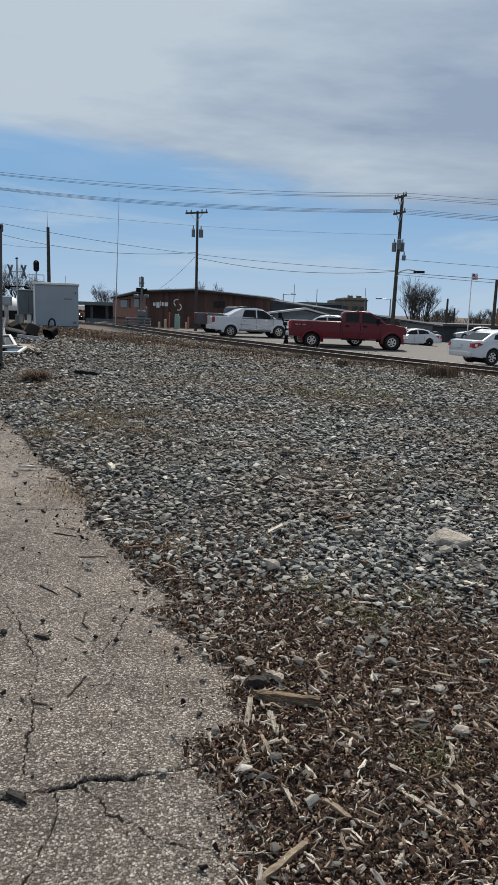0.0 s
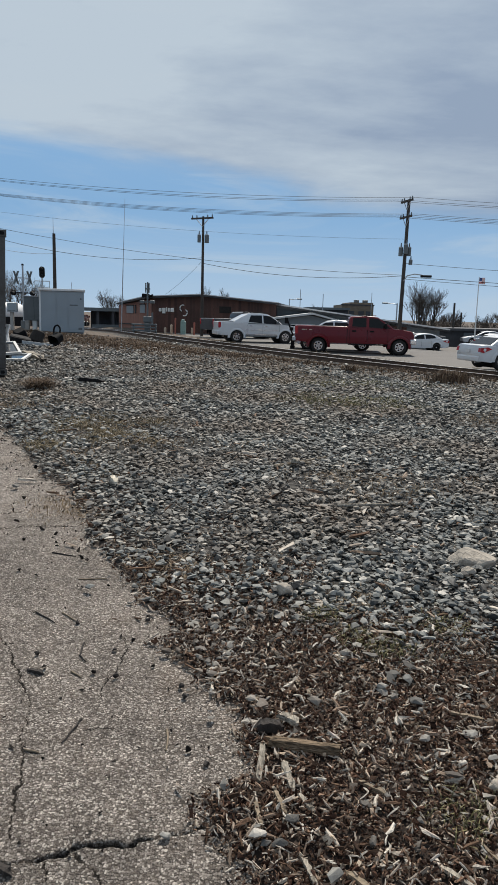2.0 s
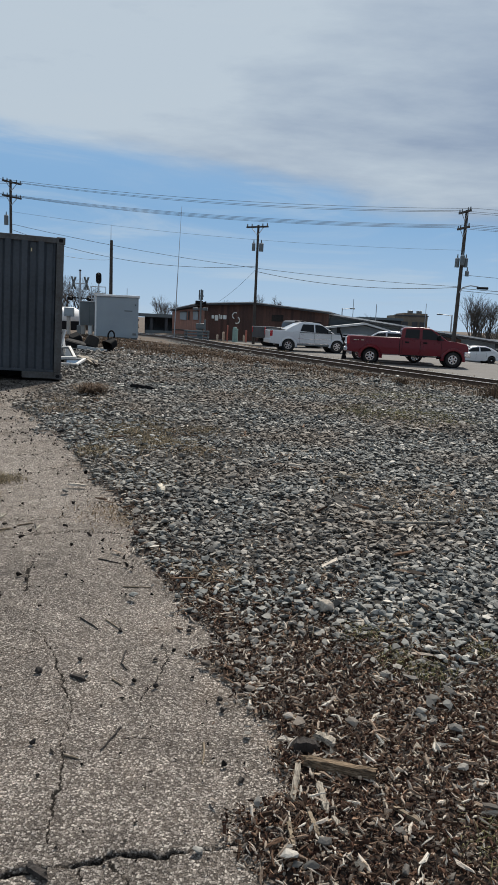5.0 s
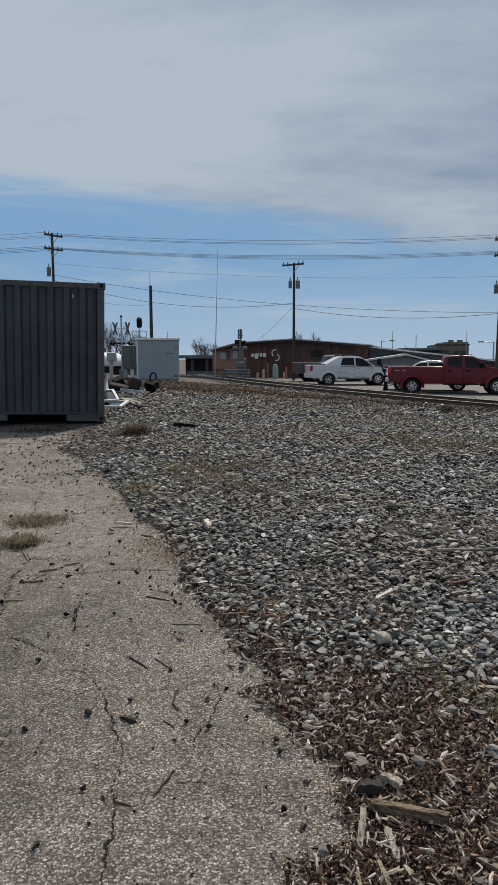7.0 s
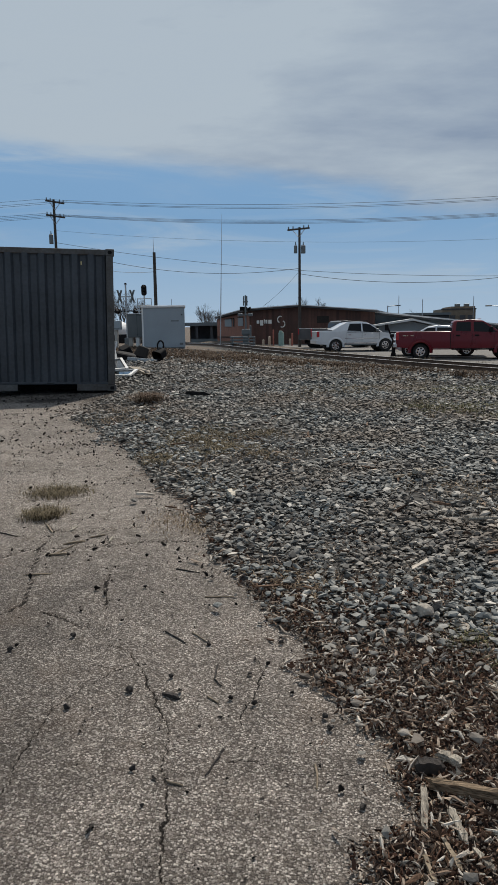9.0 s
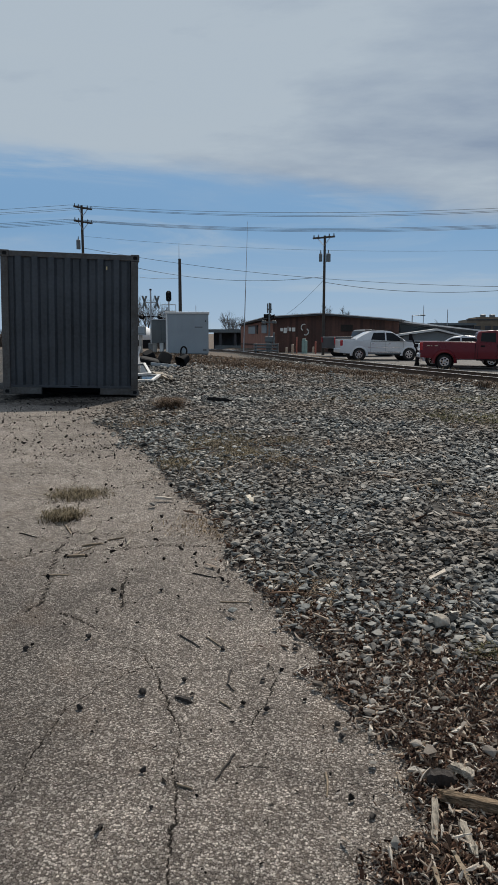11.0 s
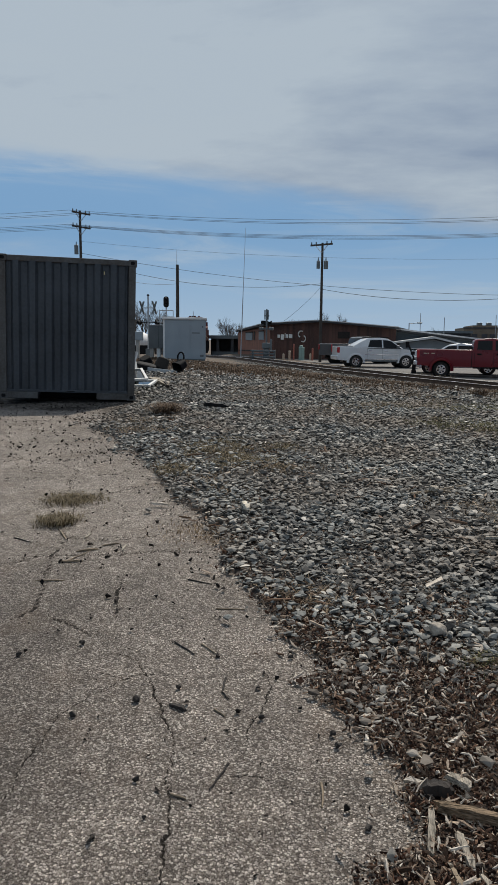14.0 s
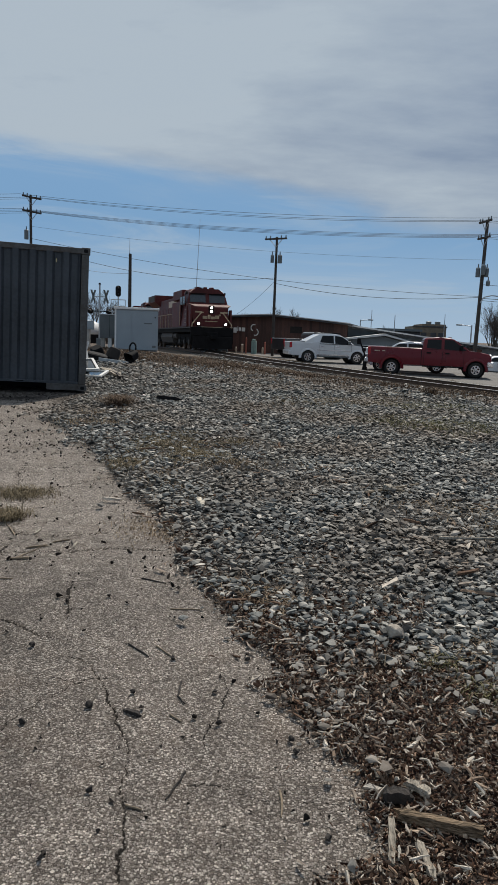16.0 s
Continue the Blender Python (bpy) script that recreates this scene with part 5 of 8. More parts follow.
def build_flag():
    t = thing("flagpole", "white flagpole flying a small striped flag", "flagpole", pose(20.28, 70, gz(20.28, 70)))
    h = 5.4 - gz(20.28, 70)
    part("pole", rod(B(), (0, 0, -0.2), (0, 0, h), 0.06, 0.04), M_WHITEMETAL, t)
    flag = part("flag", box(B(), 0.03, 0.27, -0.012, 0.012, h - 0.36, h - 0.06), M_FLAGBLUE, t, "striped red, white and blue flag")
    for i in range(7):
        z = h - 0.06 - i * 0.085
        x0 = 0.27 if i < 4 else 0.03
        part("stripe", box(B(), x0, 0.56, -0.01 + 0.03 * (i % 2), 0.01 + 0.03 * (i % 2), z - 0.042, z), M_FLAGRED, flag)
        part("stripe", box(B(), x0, 0.56, -0.01, 0.01, z - 0.085, z - 0.042), M_WHITEMETAL, flag)


build_street_lamp_arm()
build_flag()


def build_flasher():
    """Crossing flasher before the office corner, seen edge-on, with its gate arm gear and guard blocks."""
    x, y = -8.68, 58.0
    h = 3.7 - gz(x, y)
    c = thing("crossing_flasher", "steel crossing flasher mast with gate mechanism", "crossing signal", pose(x, y, gz(x, y)))
    part("mast", rod(B(), (0, 0, -0.1), (0, 0, h), 0.08, 0.06), M_GREYMETAL, c)
    part("top_arm", box(B(), -0.2, 0.2, -0.04, 0.04, h - 0.55, h - 0.45), M_GREYMETAL, c)
    for sx in (-0.2, 0.16):
        part("side_post", rod(B(), (sx * 0.7, 0, h - 0.8), (sx * 0.7, 0, h - 0.05), 0.05), M_GREYMETAL, c)
    part("lamp_bar", box(B(), -0.5, 0.5, -0.05, 0.05, h - 1.55, h - 1.45), M_GREYMETAL, c)
    for sx in (-0.4, 0.4):
        part("lamp_hood", box(B(), sx - 0.16, sx + 0.16, -0.4, 0.1, h - 1.62, h - 1.38, 0.05), M_GREYMETAL, c)
    part("gate_gear", box(B(), -0.3, 0.35, -0.3, 0.25, 0.85, 1.3, 0.06), M_GREYMETAL, c)
    part("counterweight", box(B(), 0.36, 0.5, -0.5, -0.36, 0.6, 1.6, 0.03), M_GREYMETAL, c)
    part("foot", box(B(), -0.22, 0.22, -0.22, 0.22, -0.1, 0.85, 0.04), M_GREYMETAL, c)
    g = thing("guard_rail", "pale steel guard rail round a signal base", "guard rail", pose(-8.8, 57.2, gz(-8.8, 57.2)))
    for z in (0.15, 0.4, 0.62):
        part("rail", box(B(), -1.0, 0.95, -0.06, 0.06, z, z + 0.12, 0.02), M_GREYMETAL, g)
    for sx in (-0.9, 0.8):
        part("post", box(B(), sx, sx + 0.14, 0.05, 0.2, -0.2, 0.75), M_GREYMETAL, g)


build_flasher()


def bollard(x, y, h, r, mat, label):
    t = thing("bollard", label, "bollard", pose(x, y, gz(x, y)), "bollards before the office")
    part("post", rod(B(), (0, 0, -0.2), (0, 0, h), r, r, 12), mat, t)
    part("cap", rod(B(), (0, 0, h), (0, 0, h + 0.06), r, r * 0.5, 12), mat, t)


bollard(-7.55, 60, 0.45, 0.09, M_CREAM, "short cream post before the brown office")
bollard(-7.1, 60.4, 0.7, 0.1, M_CREAM, "cream post before the brown office")
bollard(-6.75, 60.2, 1.25, 0.065, M_ORANGE, "tall slim orange marker post")
bollard(-5.2, 60, 0.95, 0.075, M_ORANGE, "orange marker post beside the utility pole")
bollard(-5.45, 60.8, 0.5, 0.08, M_CREAM, "short pale post beside the utility pole")


def build_pedestal():
    t = thing("utility_pedestal", "pale green metal utility pedestal", "utility box", pose(-6.32, 60.0, gz(-6.1, 60)))
    part("body", box(B(), 0, 0.42, 0, 0.4, -0.1, 1.05, 0.03), M_TEAL, t)
    part("cap", box(B(), 0.04, 0.3, 0.04, 0.36, 1.05, 1.2, 0.04), M_TEAL, t)
    part("seam", box(B(), 0.2, 0.215, -0.008, 0.0, 0.05, 1.0), M_GREYMETAL, t)


build_pedestal()


# ---- vehicles ----
def arch(cx, r, zs, n=9):
    """Points of a wheel arch over cx from its front foot to its rear foot at sill height zs."""
    a0 = math.asin(min(0.9, (zs - 0.38) / r))
    return [(cx + r * math.cos(a0 + (math.pi - 2 * a0) * i / n), 0.38 + r * math.sin(a0 + (math.pi - 2 * a0) * i / n)) for i in range(n + 1)]


def build_vehicle(name, label, cat, m, paint, lower, cabin, w, belt, roof, roof_w, glass, shields, wheels, r, rims=M_CHROME, extra=None, arch_r=0.5, dual=False, flare=0.03):
    """lower: side outline under the belt, with its arches; cabin: outline above it; x forward, the near side at -y."""
    v = thing(name, label, cat, m)
    bm = B()
    slabpoly(bm, lower, -w, w, lambda a, b, d: (a, d * (1 - 0.05 * max(0, (0.75 - b)) - 0.03 * max(0, b - 0.8)), b))
    rim_edges = [e for e in bm.edges if abs(e.verts[0].co.y - e.verts[1].co.y) < 0.1]
    near_arch = lambda e: any(math.hypot((e.verts[0].co.x + e.verts[1].co.x) / 2 - x, (e.verts[0].co.z + e.verts[1].co.z) / 2 - 0.38) < arch_r + 0.02 for x in wheels)
    tops = [e for e in rim_edges if not near_arch(e) and (e.verts[0].co.z + e.verts[1].co.z) / 2 > 0.6]
    bmesh.ops.bevel(bm, geom=tops, offset=0.1, segments=5, profile=0.5, affect="EDGES", clamp_overlap=True)
    body = part("body", bm, paint, v, smooth=38)
    # lips over the wheel arches
    for k, x in enumerate(wheels):
        wide = flare if k == 0 else flare * 0.45
        for s in (-1, 1):
            bm = B()
            arc = [(-0.12 + (math.pi + 0.24) * i / 14) for i in range(15)]
            rings = []
            for a in arc:
                c, q = math.cos(a), math.sin(a)
                rings.append([bm.verts.new((x + rr * c, s * (w + yy), 0.38 + rr * q)) for rr, yy in ((arch_r - 0.035, -0.1), (arch_r - 0.03, wide), (arch_r + 0.02, wide + 0.008), (arch_r + 0.075, wide * 0.6), (arch_r + 0.13, -0.03))])
            for ra, rb in zip(rings, rings[1:]):
                for i in range(4):
                    bm.faces.new((ra[i], ra[i + 1], rb[i + 1], rb[i]))
            part("wheel_arch", bm, paint, body, smooth=50)
    hw = lambda z: w * 0.985 - (w * 0.985 - roof_w) * (z - belt) / (roof - belt)
    bm = B()
    slabpoly(bm, cabin, -1, 1, lambda a, b, d: (a, d * hw(b), b))
    rim_edges = [e for e in bm.edges if e.verts[0].co.y * e.verts[1].co.y > 0]
    bmesh.ops.bevel(bm, geom=rim_edges, offset=0.09, segments=5, profile=0.5, affect="EDGES", clamp_overlap=True)
    cab = part("cabin", bm, paint, v, smooth=38)
    for poly in glass:
        for s in (-1, 1):
            bm = B()
            slabpoly(bm, poly, -0.02, 0.008, lambda a, b, d, s=s: (a, s * (hw(b) + d), b))
            part("window", bm, M_GLASS, cab)
    for (xa, za), (xb, zb) in shields:
        nx, nz = (zb - za), -(xb - xa)
        k = math.hypot(nx, nz)
        nx, nz = nx / k * 0.015, nz / k * 0.015
        if nx * (xa + xb - 2 * sum(p[0] for p in cabin) / len(cabin)) < 0:
            nx, nz = -nx, -nz
        bm = B()
        vs = []
        for (xx, zz) in ((xa, za), (xb, zb)):
            for s in (-1, 1):
                vs.append((bm.verts.new((xx + nx, s * (hw(zz) - 0.09), zz + nz)), bm.verts.new((xx - nx * 3, s * (hw(zz) - 0.09), zz - nz * 3))))
        a, b, c, d = vs[0], vs[1], vs[3], vs[2]
        bm.faces.new((a[0], b[0], c[0], d[0])); bm.faces.new((a[1], d[1], c[1], b[1]))
        for p, q in ((a, b), (b, c), (c, d), (d, a)):
            bm.faces.new((p[0], p[1], q[1], q[0]))
        part("windscreen", bm, M_GLASS, cab)
    for x in wheels:
        part("wheel_well", rod(B(), (x, -w + 0.1, 0.42), (x, w - 0.1, 0.42), arch_r - 0.015, arch_r - 0.015, 20), M_BLACK, v)
        for s in (-1, 1):
            yo, yi = s * (w - 0.01), s * (w - 0.27)
            bm = B()
            prof = [(yi, r * 0.6), (yi, r * 0.93), (yi + (yo - yi) * 0.15, r), (yo - (yo - yi) * 0.15, r), (yo, r * 0.93), (yo, r * 0.62)]
            rings = [[bm.verts.new((x + rr * math.cos(k * math.pi / 12), yy, r + rr * math.sin(k * math.pi / 12))) for k in range(24)] for yy, rr in prof]
            for ra, rb in zip(rings, rings[1:]):
                for k in range(24):
                    bm.faces.new((ra[k], ra[(k + 1) % 24], rb[(k + 1) % 24], rb[k]))
            wheel = part("wheel", bm, M_TYRE, v, smooth=True)
            part("rim", rod(B(), (x, s * (w - 0.2), r), (x, s * (w - 0.045), r), r * 0.63, r * 0.63, 24), rims, wheel)
            for k in range(6):
                an = k * math.pi / 3 + 0.3
                bm = B()
                rod(bm, (x + r * 0.4 * math.cos(an), s * (w - 0.05), r + r * 0.4 * math.sin(an)), (x + r * 0.4 * math.cos(an), s * (w - 0.038), r + r * 0.4 * math.sin(an)), r * 0.13, r * 0.13, 8)
                part("rim_hole", bm, M_BLACK, wheel)
            part("hub", rod(B(), (x, s * (w - 0.05), r), (x, s * (w - 0.01 if not dual else w + 0.03), r), r * 0.2, r * 0.14, 12), M_CHROME, wheel)
    if extra:
        extra(v, w, hw)
    return v


def pickup_extra(v, w, hw):
    part("rear_bumper", box(B(), -1.42, -1.22, -w + 0.02, w - 0.02, 0.6, 0.82, 0.03), M_CHROME, v)
    part("front_bumper", box(B(), 4.93, 5.27, -w - 0.03, w + 0.03, 0.56, 0.84, 0.05), M_CHROME, v, "bright chrome front bumper")
    part("grille", box(B(), 5.09, 5.17, -w + 0.35, w - 0.35, 0.88, 1.22, 0.02), M_CHROME, v)
    for s in (-1, 1):
        part("headlight", box(B(), 4.96, 5.15, s * (w - 0.2) - 0.17, s * (w - 0.2) + 0.175, 0.95, 1.2, 0.03), M_LAMPGLASS, v)
        part("tail_light", box(B(), -1.275, -1.12, s * (w - 0.08) - 0.07, s * (w - 0.08) + 0.085, 0.98, 1.4, 0.02), M_TAIL, v)
        mir = part("side_mirror", box(B(), 3.5, 3.64, s * (w + 0.16) - 0.1, s * (w + 0.16) + 0.1, 1.36, 1.66, 0.03), M_BLACK, v)
        part("bracket", box(B(), 3.54, 3.6, min(s * w, s * (w + 0.1)), max(s * w, s * (w + 0.1)), 1.45, 1.5), M_BLACK, mir)
        for x in (2.02, 2.98):
            part("door_handle", box(B(), x - 0.22, x, s * (w + 0.005) - 0.02, s * (w + 0.005) + 0.02, 1.17, 1.25, 0.01), M_BLACK, v)
        for x in (1.66, 2.62, 3.72):
            part("door_seam", box(B(), x, x + 0.014, s * w * 0.998 - 0.006, s * w * 0.998 + 0.006, 0.62, 1.3), M_BLACK, v)
        part("bed_seam", box(B(), 1.52, 1.55, s * w * 0.998 - 0.006, s * w * 0.998 + 0.006, 0.55, 1.34), M_BLACK, v)
        for k, sz in enumerate((0.16, 0.07, 0.16)):
            part("side_mark", box(B(), -0.92 + 0.2 * k, -0.92 + 0.2 * k + sz, s * w * 0.99 - 0.006, s * w * 0.985 + 0.012, 1.2, 1.25), M_CREAM, v, "pale badge mark")
        part("running_board", box(B(), 1.6, 3.7, s * (w - 0.05) - 0.1, s * (w - 0.05) + 0.1, 0.46, 0.52, 0.02), M_BLACK, v)
        part("roof_lamp", box(B(), 3.0, 3.12, s * 0.3 - 0.06, s * 0.3 + 0.06, 2.04, 2.07, 0.01), M_ORANGE, v)
    bed = part("bed_interior", box(B(), -1.1, 1.45, -w + 0.12, w - 0.12, 1.425, 1.437), M_BLACK, v)
    part("number_plate", box(B(), -1.44, -1.42, -0.16, 0.16, 0.62, 0.78), M_WHITEMETAL, v)


LOW_PICKUP = [(-1.28, 0.62), (-0.62, 0.56)] + arch(0.0, 0.52, 0.56)[::-1] + [(0.7, 0.54), (3.7, 0.54)] + arch(4.37, 0.52, 0.56)[::-1] + [(4.98, 0.56), (5.1, 0.62), (5.16, 1.0), (5.1, 1.19), (4.95, 1.26), (4.5, 1.33), (4.0, 1.37), (1.58, 1.37), (1.53, 1.43), (-1.22, 1.44), (-1.29, 1.4)]
CAB_PICKUP = [(1.6, 1.33), (1.6, 1.75), (1.68, 1.93), (1.85, 2.0), (2.5, 2.03), (3.0, 2.01), (3.2, 1.95), (3.45, 1.78), (4.08, 1.34)]
G_PICKUP = [[(1.78, 1.38), (2.55, 1.38), (2.55, 1.91), (1.84, 1.9)], [(2.7, 1.38), (3.86, 1.38), (3.46, 1.67), (3.16, 1.9), (2.7, 1.91)]]
build_vehicle("pickup_truck", "dark red crew-cab pickup truck waiting on the road", "pickup truck", pose(3.25, 40.5, -0.475, 0, 0, -3) @ pose(0, 0.98, 0), M_RED,
              LOW_PICKUP, CAB_PICKUP, 1.0, 1.36, 2.03, 0.78, G_PICKUP, [((3.4, 1.83), (4.02, 1.4)), ((1.6, 1.45), (1.64, 1.86))], (0.0, 4.37), 0.39, extra=pickup_extra, arch_r=0.52, flare=0.13)


def ext_extra(v, w, hw):
    part("rear_bumper", box(B(), -1.28, -1.1, -w + 0.02, w - 0.02, 0.5, 0.78, 0.05), M_WHITE, v)
    part("front_bumper", box(B(), 4.15, 4.3, -w + 0.05, w - 0.05, 0.4, 0.72, 0.05), M_WHITE, v)
    part("grille", box(B(), 4.2, 4.28, -0.6, 0.6, 0.74, 1.1, 0.03), M_CHROME, v)
    for s in (-1, 1):
        part("tail_light", box(B(), -1.22, -1.05, s * (w - 0.1) - 0.09, s * (w - 0.1) + 0.105, 0.95, 1.32, 0.03), M_TAIL, v)
        part("headlight", box(B(), 3.9, 4.2, s * (w - 0.2) - 0.18, s * (w - 0.2) + 0.18, 0.85, 1.12, 0.04), M_LAMPGLASS, v)
        part("side_mirror", box(B(), 2.62, 2.78, s * (w + 0.13) - 0.12, s * (w + 0.13) + 0.1, 1.26, 1.46, 0.04), M_GREYMETAL, v)
        part("roof_rack", box(B(), 0.75, 2.2, s * 0.62 - 0.025, s * 0.62 + 0.025, 1.93, 1.98, 0.01), M_BLACK, v)
        part("lower_cladding", box(B(), 0.55, 2.75, s * (w - 0.02) - 0.03, s * (w - 0.02) + 0.035, 0.4, 0.52, 0.02), M_GREYMETAL, v)
        part("window_trim", box(B(), 0.74, 2.95, s * w * 0.99 - 0.02, s * w * 0.99 + 0.008, 1.235, 1.26), M_BLACK, v)
        part("bed_cover", box(B(), -1.15, -0.2, s * 0.45 - 0.44, s * 0.45 + 0.44, 1.37, 1.4, 0.01), M_BLACK, v)
        part("sill_trim", box(B(), 0.6, 2.7, s * w - 0.012, s * w + 0.012, 0.5, 0.58), M_CHROME, v)
        part("side_strip", box(B(), 0.6, 2.75, s * w - 0.008, s * w + 0.012, 0.83, 0.87), M_CHROME, v)
        for x in (0.72, 1.73, 2.88):
            part("door_seam", box(B(), x, x + 0.012, s * w * 0.998 - 0.006, s * w * 0.998 + 0.008, 0.55, 1.2), M_GREYMETAL, v)
        for x in (1.0, 2.05):
            part("door_handle", box(B(), x - 0.16, x, s * w - 0.02, s * w + 0.02, 1.08, 1.13, 0.01), M_CHROME, v)


LOW_EXT = [(-1.18, 0.5), (-0.55, 0.46)] + arch(0.0, 0.48, 0.46)[::-1] + [(0.6, 0.42), (2.7, 0.42)] + arch(3.3, 0.48, 0.46)[::-1] + [(3.9, 0.42), (4.2, 0.46), (4.26, 0.9), (4.18, 1.06), (3.9, 1.12), (3.0, 1.23), (0.6, 1.25), (0.2, 1.36), (-1.12, 1.37), (-1.21, 1.3)]
CAB_EXT = [(-0.25, 1.22), (-0.2, 1.38), (0.3, 1.64), (0.66, 1.83), (0.95, 1.9), (1.6, 1.93), (2.1, 1.88), (2.4, 1.72), (3.12, 1.22)]
G_EXT = [[(0.74, 1.27), (1.7, 1.27), (1.7, 1.79), (0.96, 1.78)], [(1.79, 1.27), (2.95, 1.25), (2.62, 1.5), (2.26, 1.75), (1.79, 1.79)]]
build_vehicle("luxury_pickup", "white luxury sport pickup with sloping rear cab", "pickup truck", pose(-1.42, 48.4, -0.375, 0, 0, 15) @ pose(0, 0.95, 0), M_WHITE,
              LOW_EXT, CAB_EXT, 0.98, 1.26, 1.9, 0.72, G_EXT, [((2.4, 1.69), (3.04, 1.27))], (0.0, 3.3), 0.4, extra=ext_extra, arch_r=0.48)


def sedan_extra(v, w, hw):
    part("rear_bumper", box(B(), -1.08, -0.88, -w + 0.04, w - 0.04, 0.32, 0.58, 0.07), M_WHITE, v)
    part("front_bumper", box(B(), 3.6, 3.75, -w + 0.1, w - 0.1, 0.3, 0.6, 0.06), M_WHITE, v)
    part("number_plate", box(B(), -1.1, -1.075, -0.16, 0.16, 0.7, 0.84), M_LAMPGLASS, v)
    part("tailpipe", rod(B(), (-1.05, -0.5, 0.3), (-0.85, -0.5, 0.3), 0.04), M_CHROME, v)
    for s in (-1, 1):
        bm = B()
        slabpoly(bm, [(-1.06, 0.74), (-0.92, 0.7), (-0.5, 0.86), (-0.7, 0.93), (-1.04, 0.9)], w - 0.16, w + 0.012, lambda a, b, d, s=s: (a - 0.012, s * d, b))
        tl = part("tail_light", bm, M_TAIL, v)
        part("lamp_ring", rod(B(), (-0.86, s * (w + 0.01), 0.82), (-0.86, s * (w + 0.02), 0.82), 0.07, 0.06, 12), M_LAMPGLASS, tl)
        part("headlight", box(B(), 3.3, 3.66, s * (w - 0.2) - 0.16, s * (w - 0.2) + 0.17, 0.6, 0.78, 0.04), M_LAMPGLASS, v)
        part("side_mirror", box(B(), 2.0, 2.14, s * (w + 0.09) - 0.1, s * (w + 0.09) + 0.07, 0.95, 1.08, 0.03), M_WHITE, v)
        for x in (0.45, 1.3, 2.2):
            part("door_seam", box(B(), x, x + 0.01, s * w * 0.998 - 0.006, s * w * 0.998 + 0.006, 0.4, 0.92), M_GREYMETAL, v)


LOW_SEDAN = [(-1.02, 0.36), (-0.5, 0.3)] + arch(0.0, 0.38, 0.3 + 0.08)[::-1] + [(0.45, 0.27), (2.3, 0.27)] + arch(2.77, 0.38, 0.38)[::-1] + [(3.2, 0.27), (3.66, 0.36), (3.7, 0.68), (3.4, 0.8), (2.35, 0.96), (0.0, 1.0), (-0.75, 1.04), (-1.02, 1.0), (-1.07, 0.7)]
CAB_SEDAN = [(-0.62, 0.98), (0.05, 1.34), (0.5, 1.45), (1.1, 1.47), (1.6, 1.38), (2.5, 0.94)]
G_SEDAN = [[(0.02, 1.08), (0.95, 1.02), (0.95, 1.36), (0.5, 1.36), (0.15, 1.26)], [(1.05, 1.02), (2.1, 0.99), (1.6, 1.28), (1.05, 1.37)]]
build_vehicle("sedan", "white four-door sedan stopped beside the tracks", "car", pose(10.13, 31.0, -0.54, 0, 0, 17) @ pose(0, 0.87, 0), M_WHITE,
              LOW_SEDAN, CAB_SEDAN, 0.89, 0.98, 1.47, 0.6, G_SEDAN, [((1.68, 1.34), (2.42, 0.98)), ((-0.55, 1.02), (0.0, 1.31))], (0.0, 2.77), 0.33, M_CHROME, extra=sedan_extra, arch_r=0.38)
build_vehicle("sedan", "white sedan parked across the lot", "car", pose(14.75, 61.6, -1.18, 0, 0, 188) @ pose(0, -0.85, 0), M_WHITE,
              LOW_SEDAN, CAB_SEDAN, 0.89, 0.98, 1.47, 0.6, G_SEDAN, [((1.68, 1.34), (2.42, 0.98)), ((-0.55, 1.02), (0.0, 1.31))], (0.0, 2.77), 0.33, M_BLACK, extra=sedan_extra, arch_r=0.38)
build_vehicle("sedan", "grey sedan parked beyond the white one", "car", pose(20.6, 66.5, -1.15, 0, 0, 40), M_SILVER,
              LOW_SEDAN, CAB_SEDAN, 0.89, 0.98, 1.47, 0.6, G_SEDAN, [((1.68, 1.34), (2.42, 0.98)), ((-0.55, 1.02), (0.0, 1.31))], (0.0, 2.77), 0.33, M_CHROME, extra=sedan_extra, arch_r=0.38)
for cx, cy, cz, rz, paint, lab in ((17.3, 74.0, -1.2, 185, M_DKCAR, "dark sedan parked far across the lot"), (25.0, 78.0, -1.1, 175, M_SILVER, "silver sedan parked by the low shed")):
    build_vehicle("sedan", lab, "car", pose(cx, cy, cz, 0, 0, rz), paint, LOW_SEDAN, CAB_SEDAN, 0.89, 0.98, 1.47, 0.6, G_SEDAN,
                  [((1.68, 1.34), (2.42, 0.98)), ((-0.55, 1.02), (0.0, 1.31))], (0.0, 2.77), 0.33, M_CHROME, arch_r=0.38)
SX, SZ = 0.96, 0.9
build_vehicle("sport_utility_vehicle", "silver sport utility vehicle in the far lane", "car", pose(6.05, 43.9, -0.47, 0, 0, 177), M_SILVER,
              [(a * SX, b * SZ) for a, b in LOW_EXT], [(a * SX, b * SZ) for a, b in CAB_EXT], 0.92, 1.26 * SZ, 1.9 * SZ, 0.7, [[(a * SX, b * SZ) for a, b in g] for g in G_EXT],
              [((2.4 * SX, 1.69 * SZ), (3.04 * SX, 1.27 * SZ))], (0.0, 3.3 * SX), 0.36, arch_r=0.44)
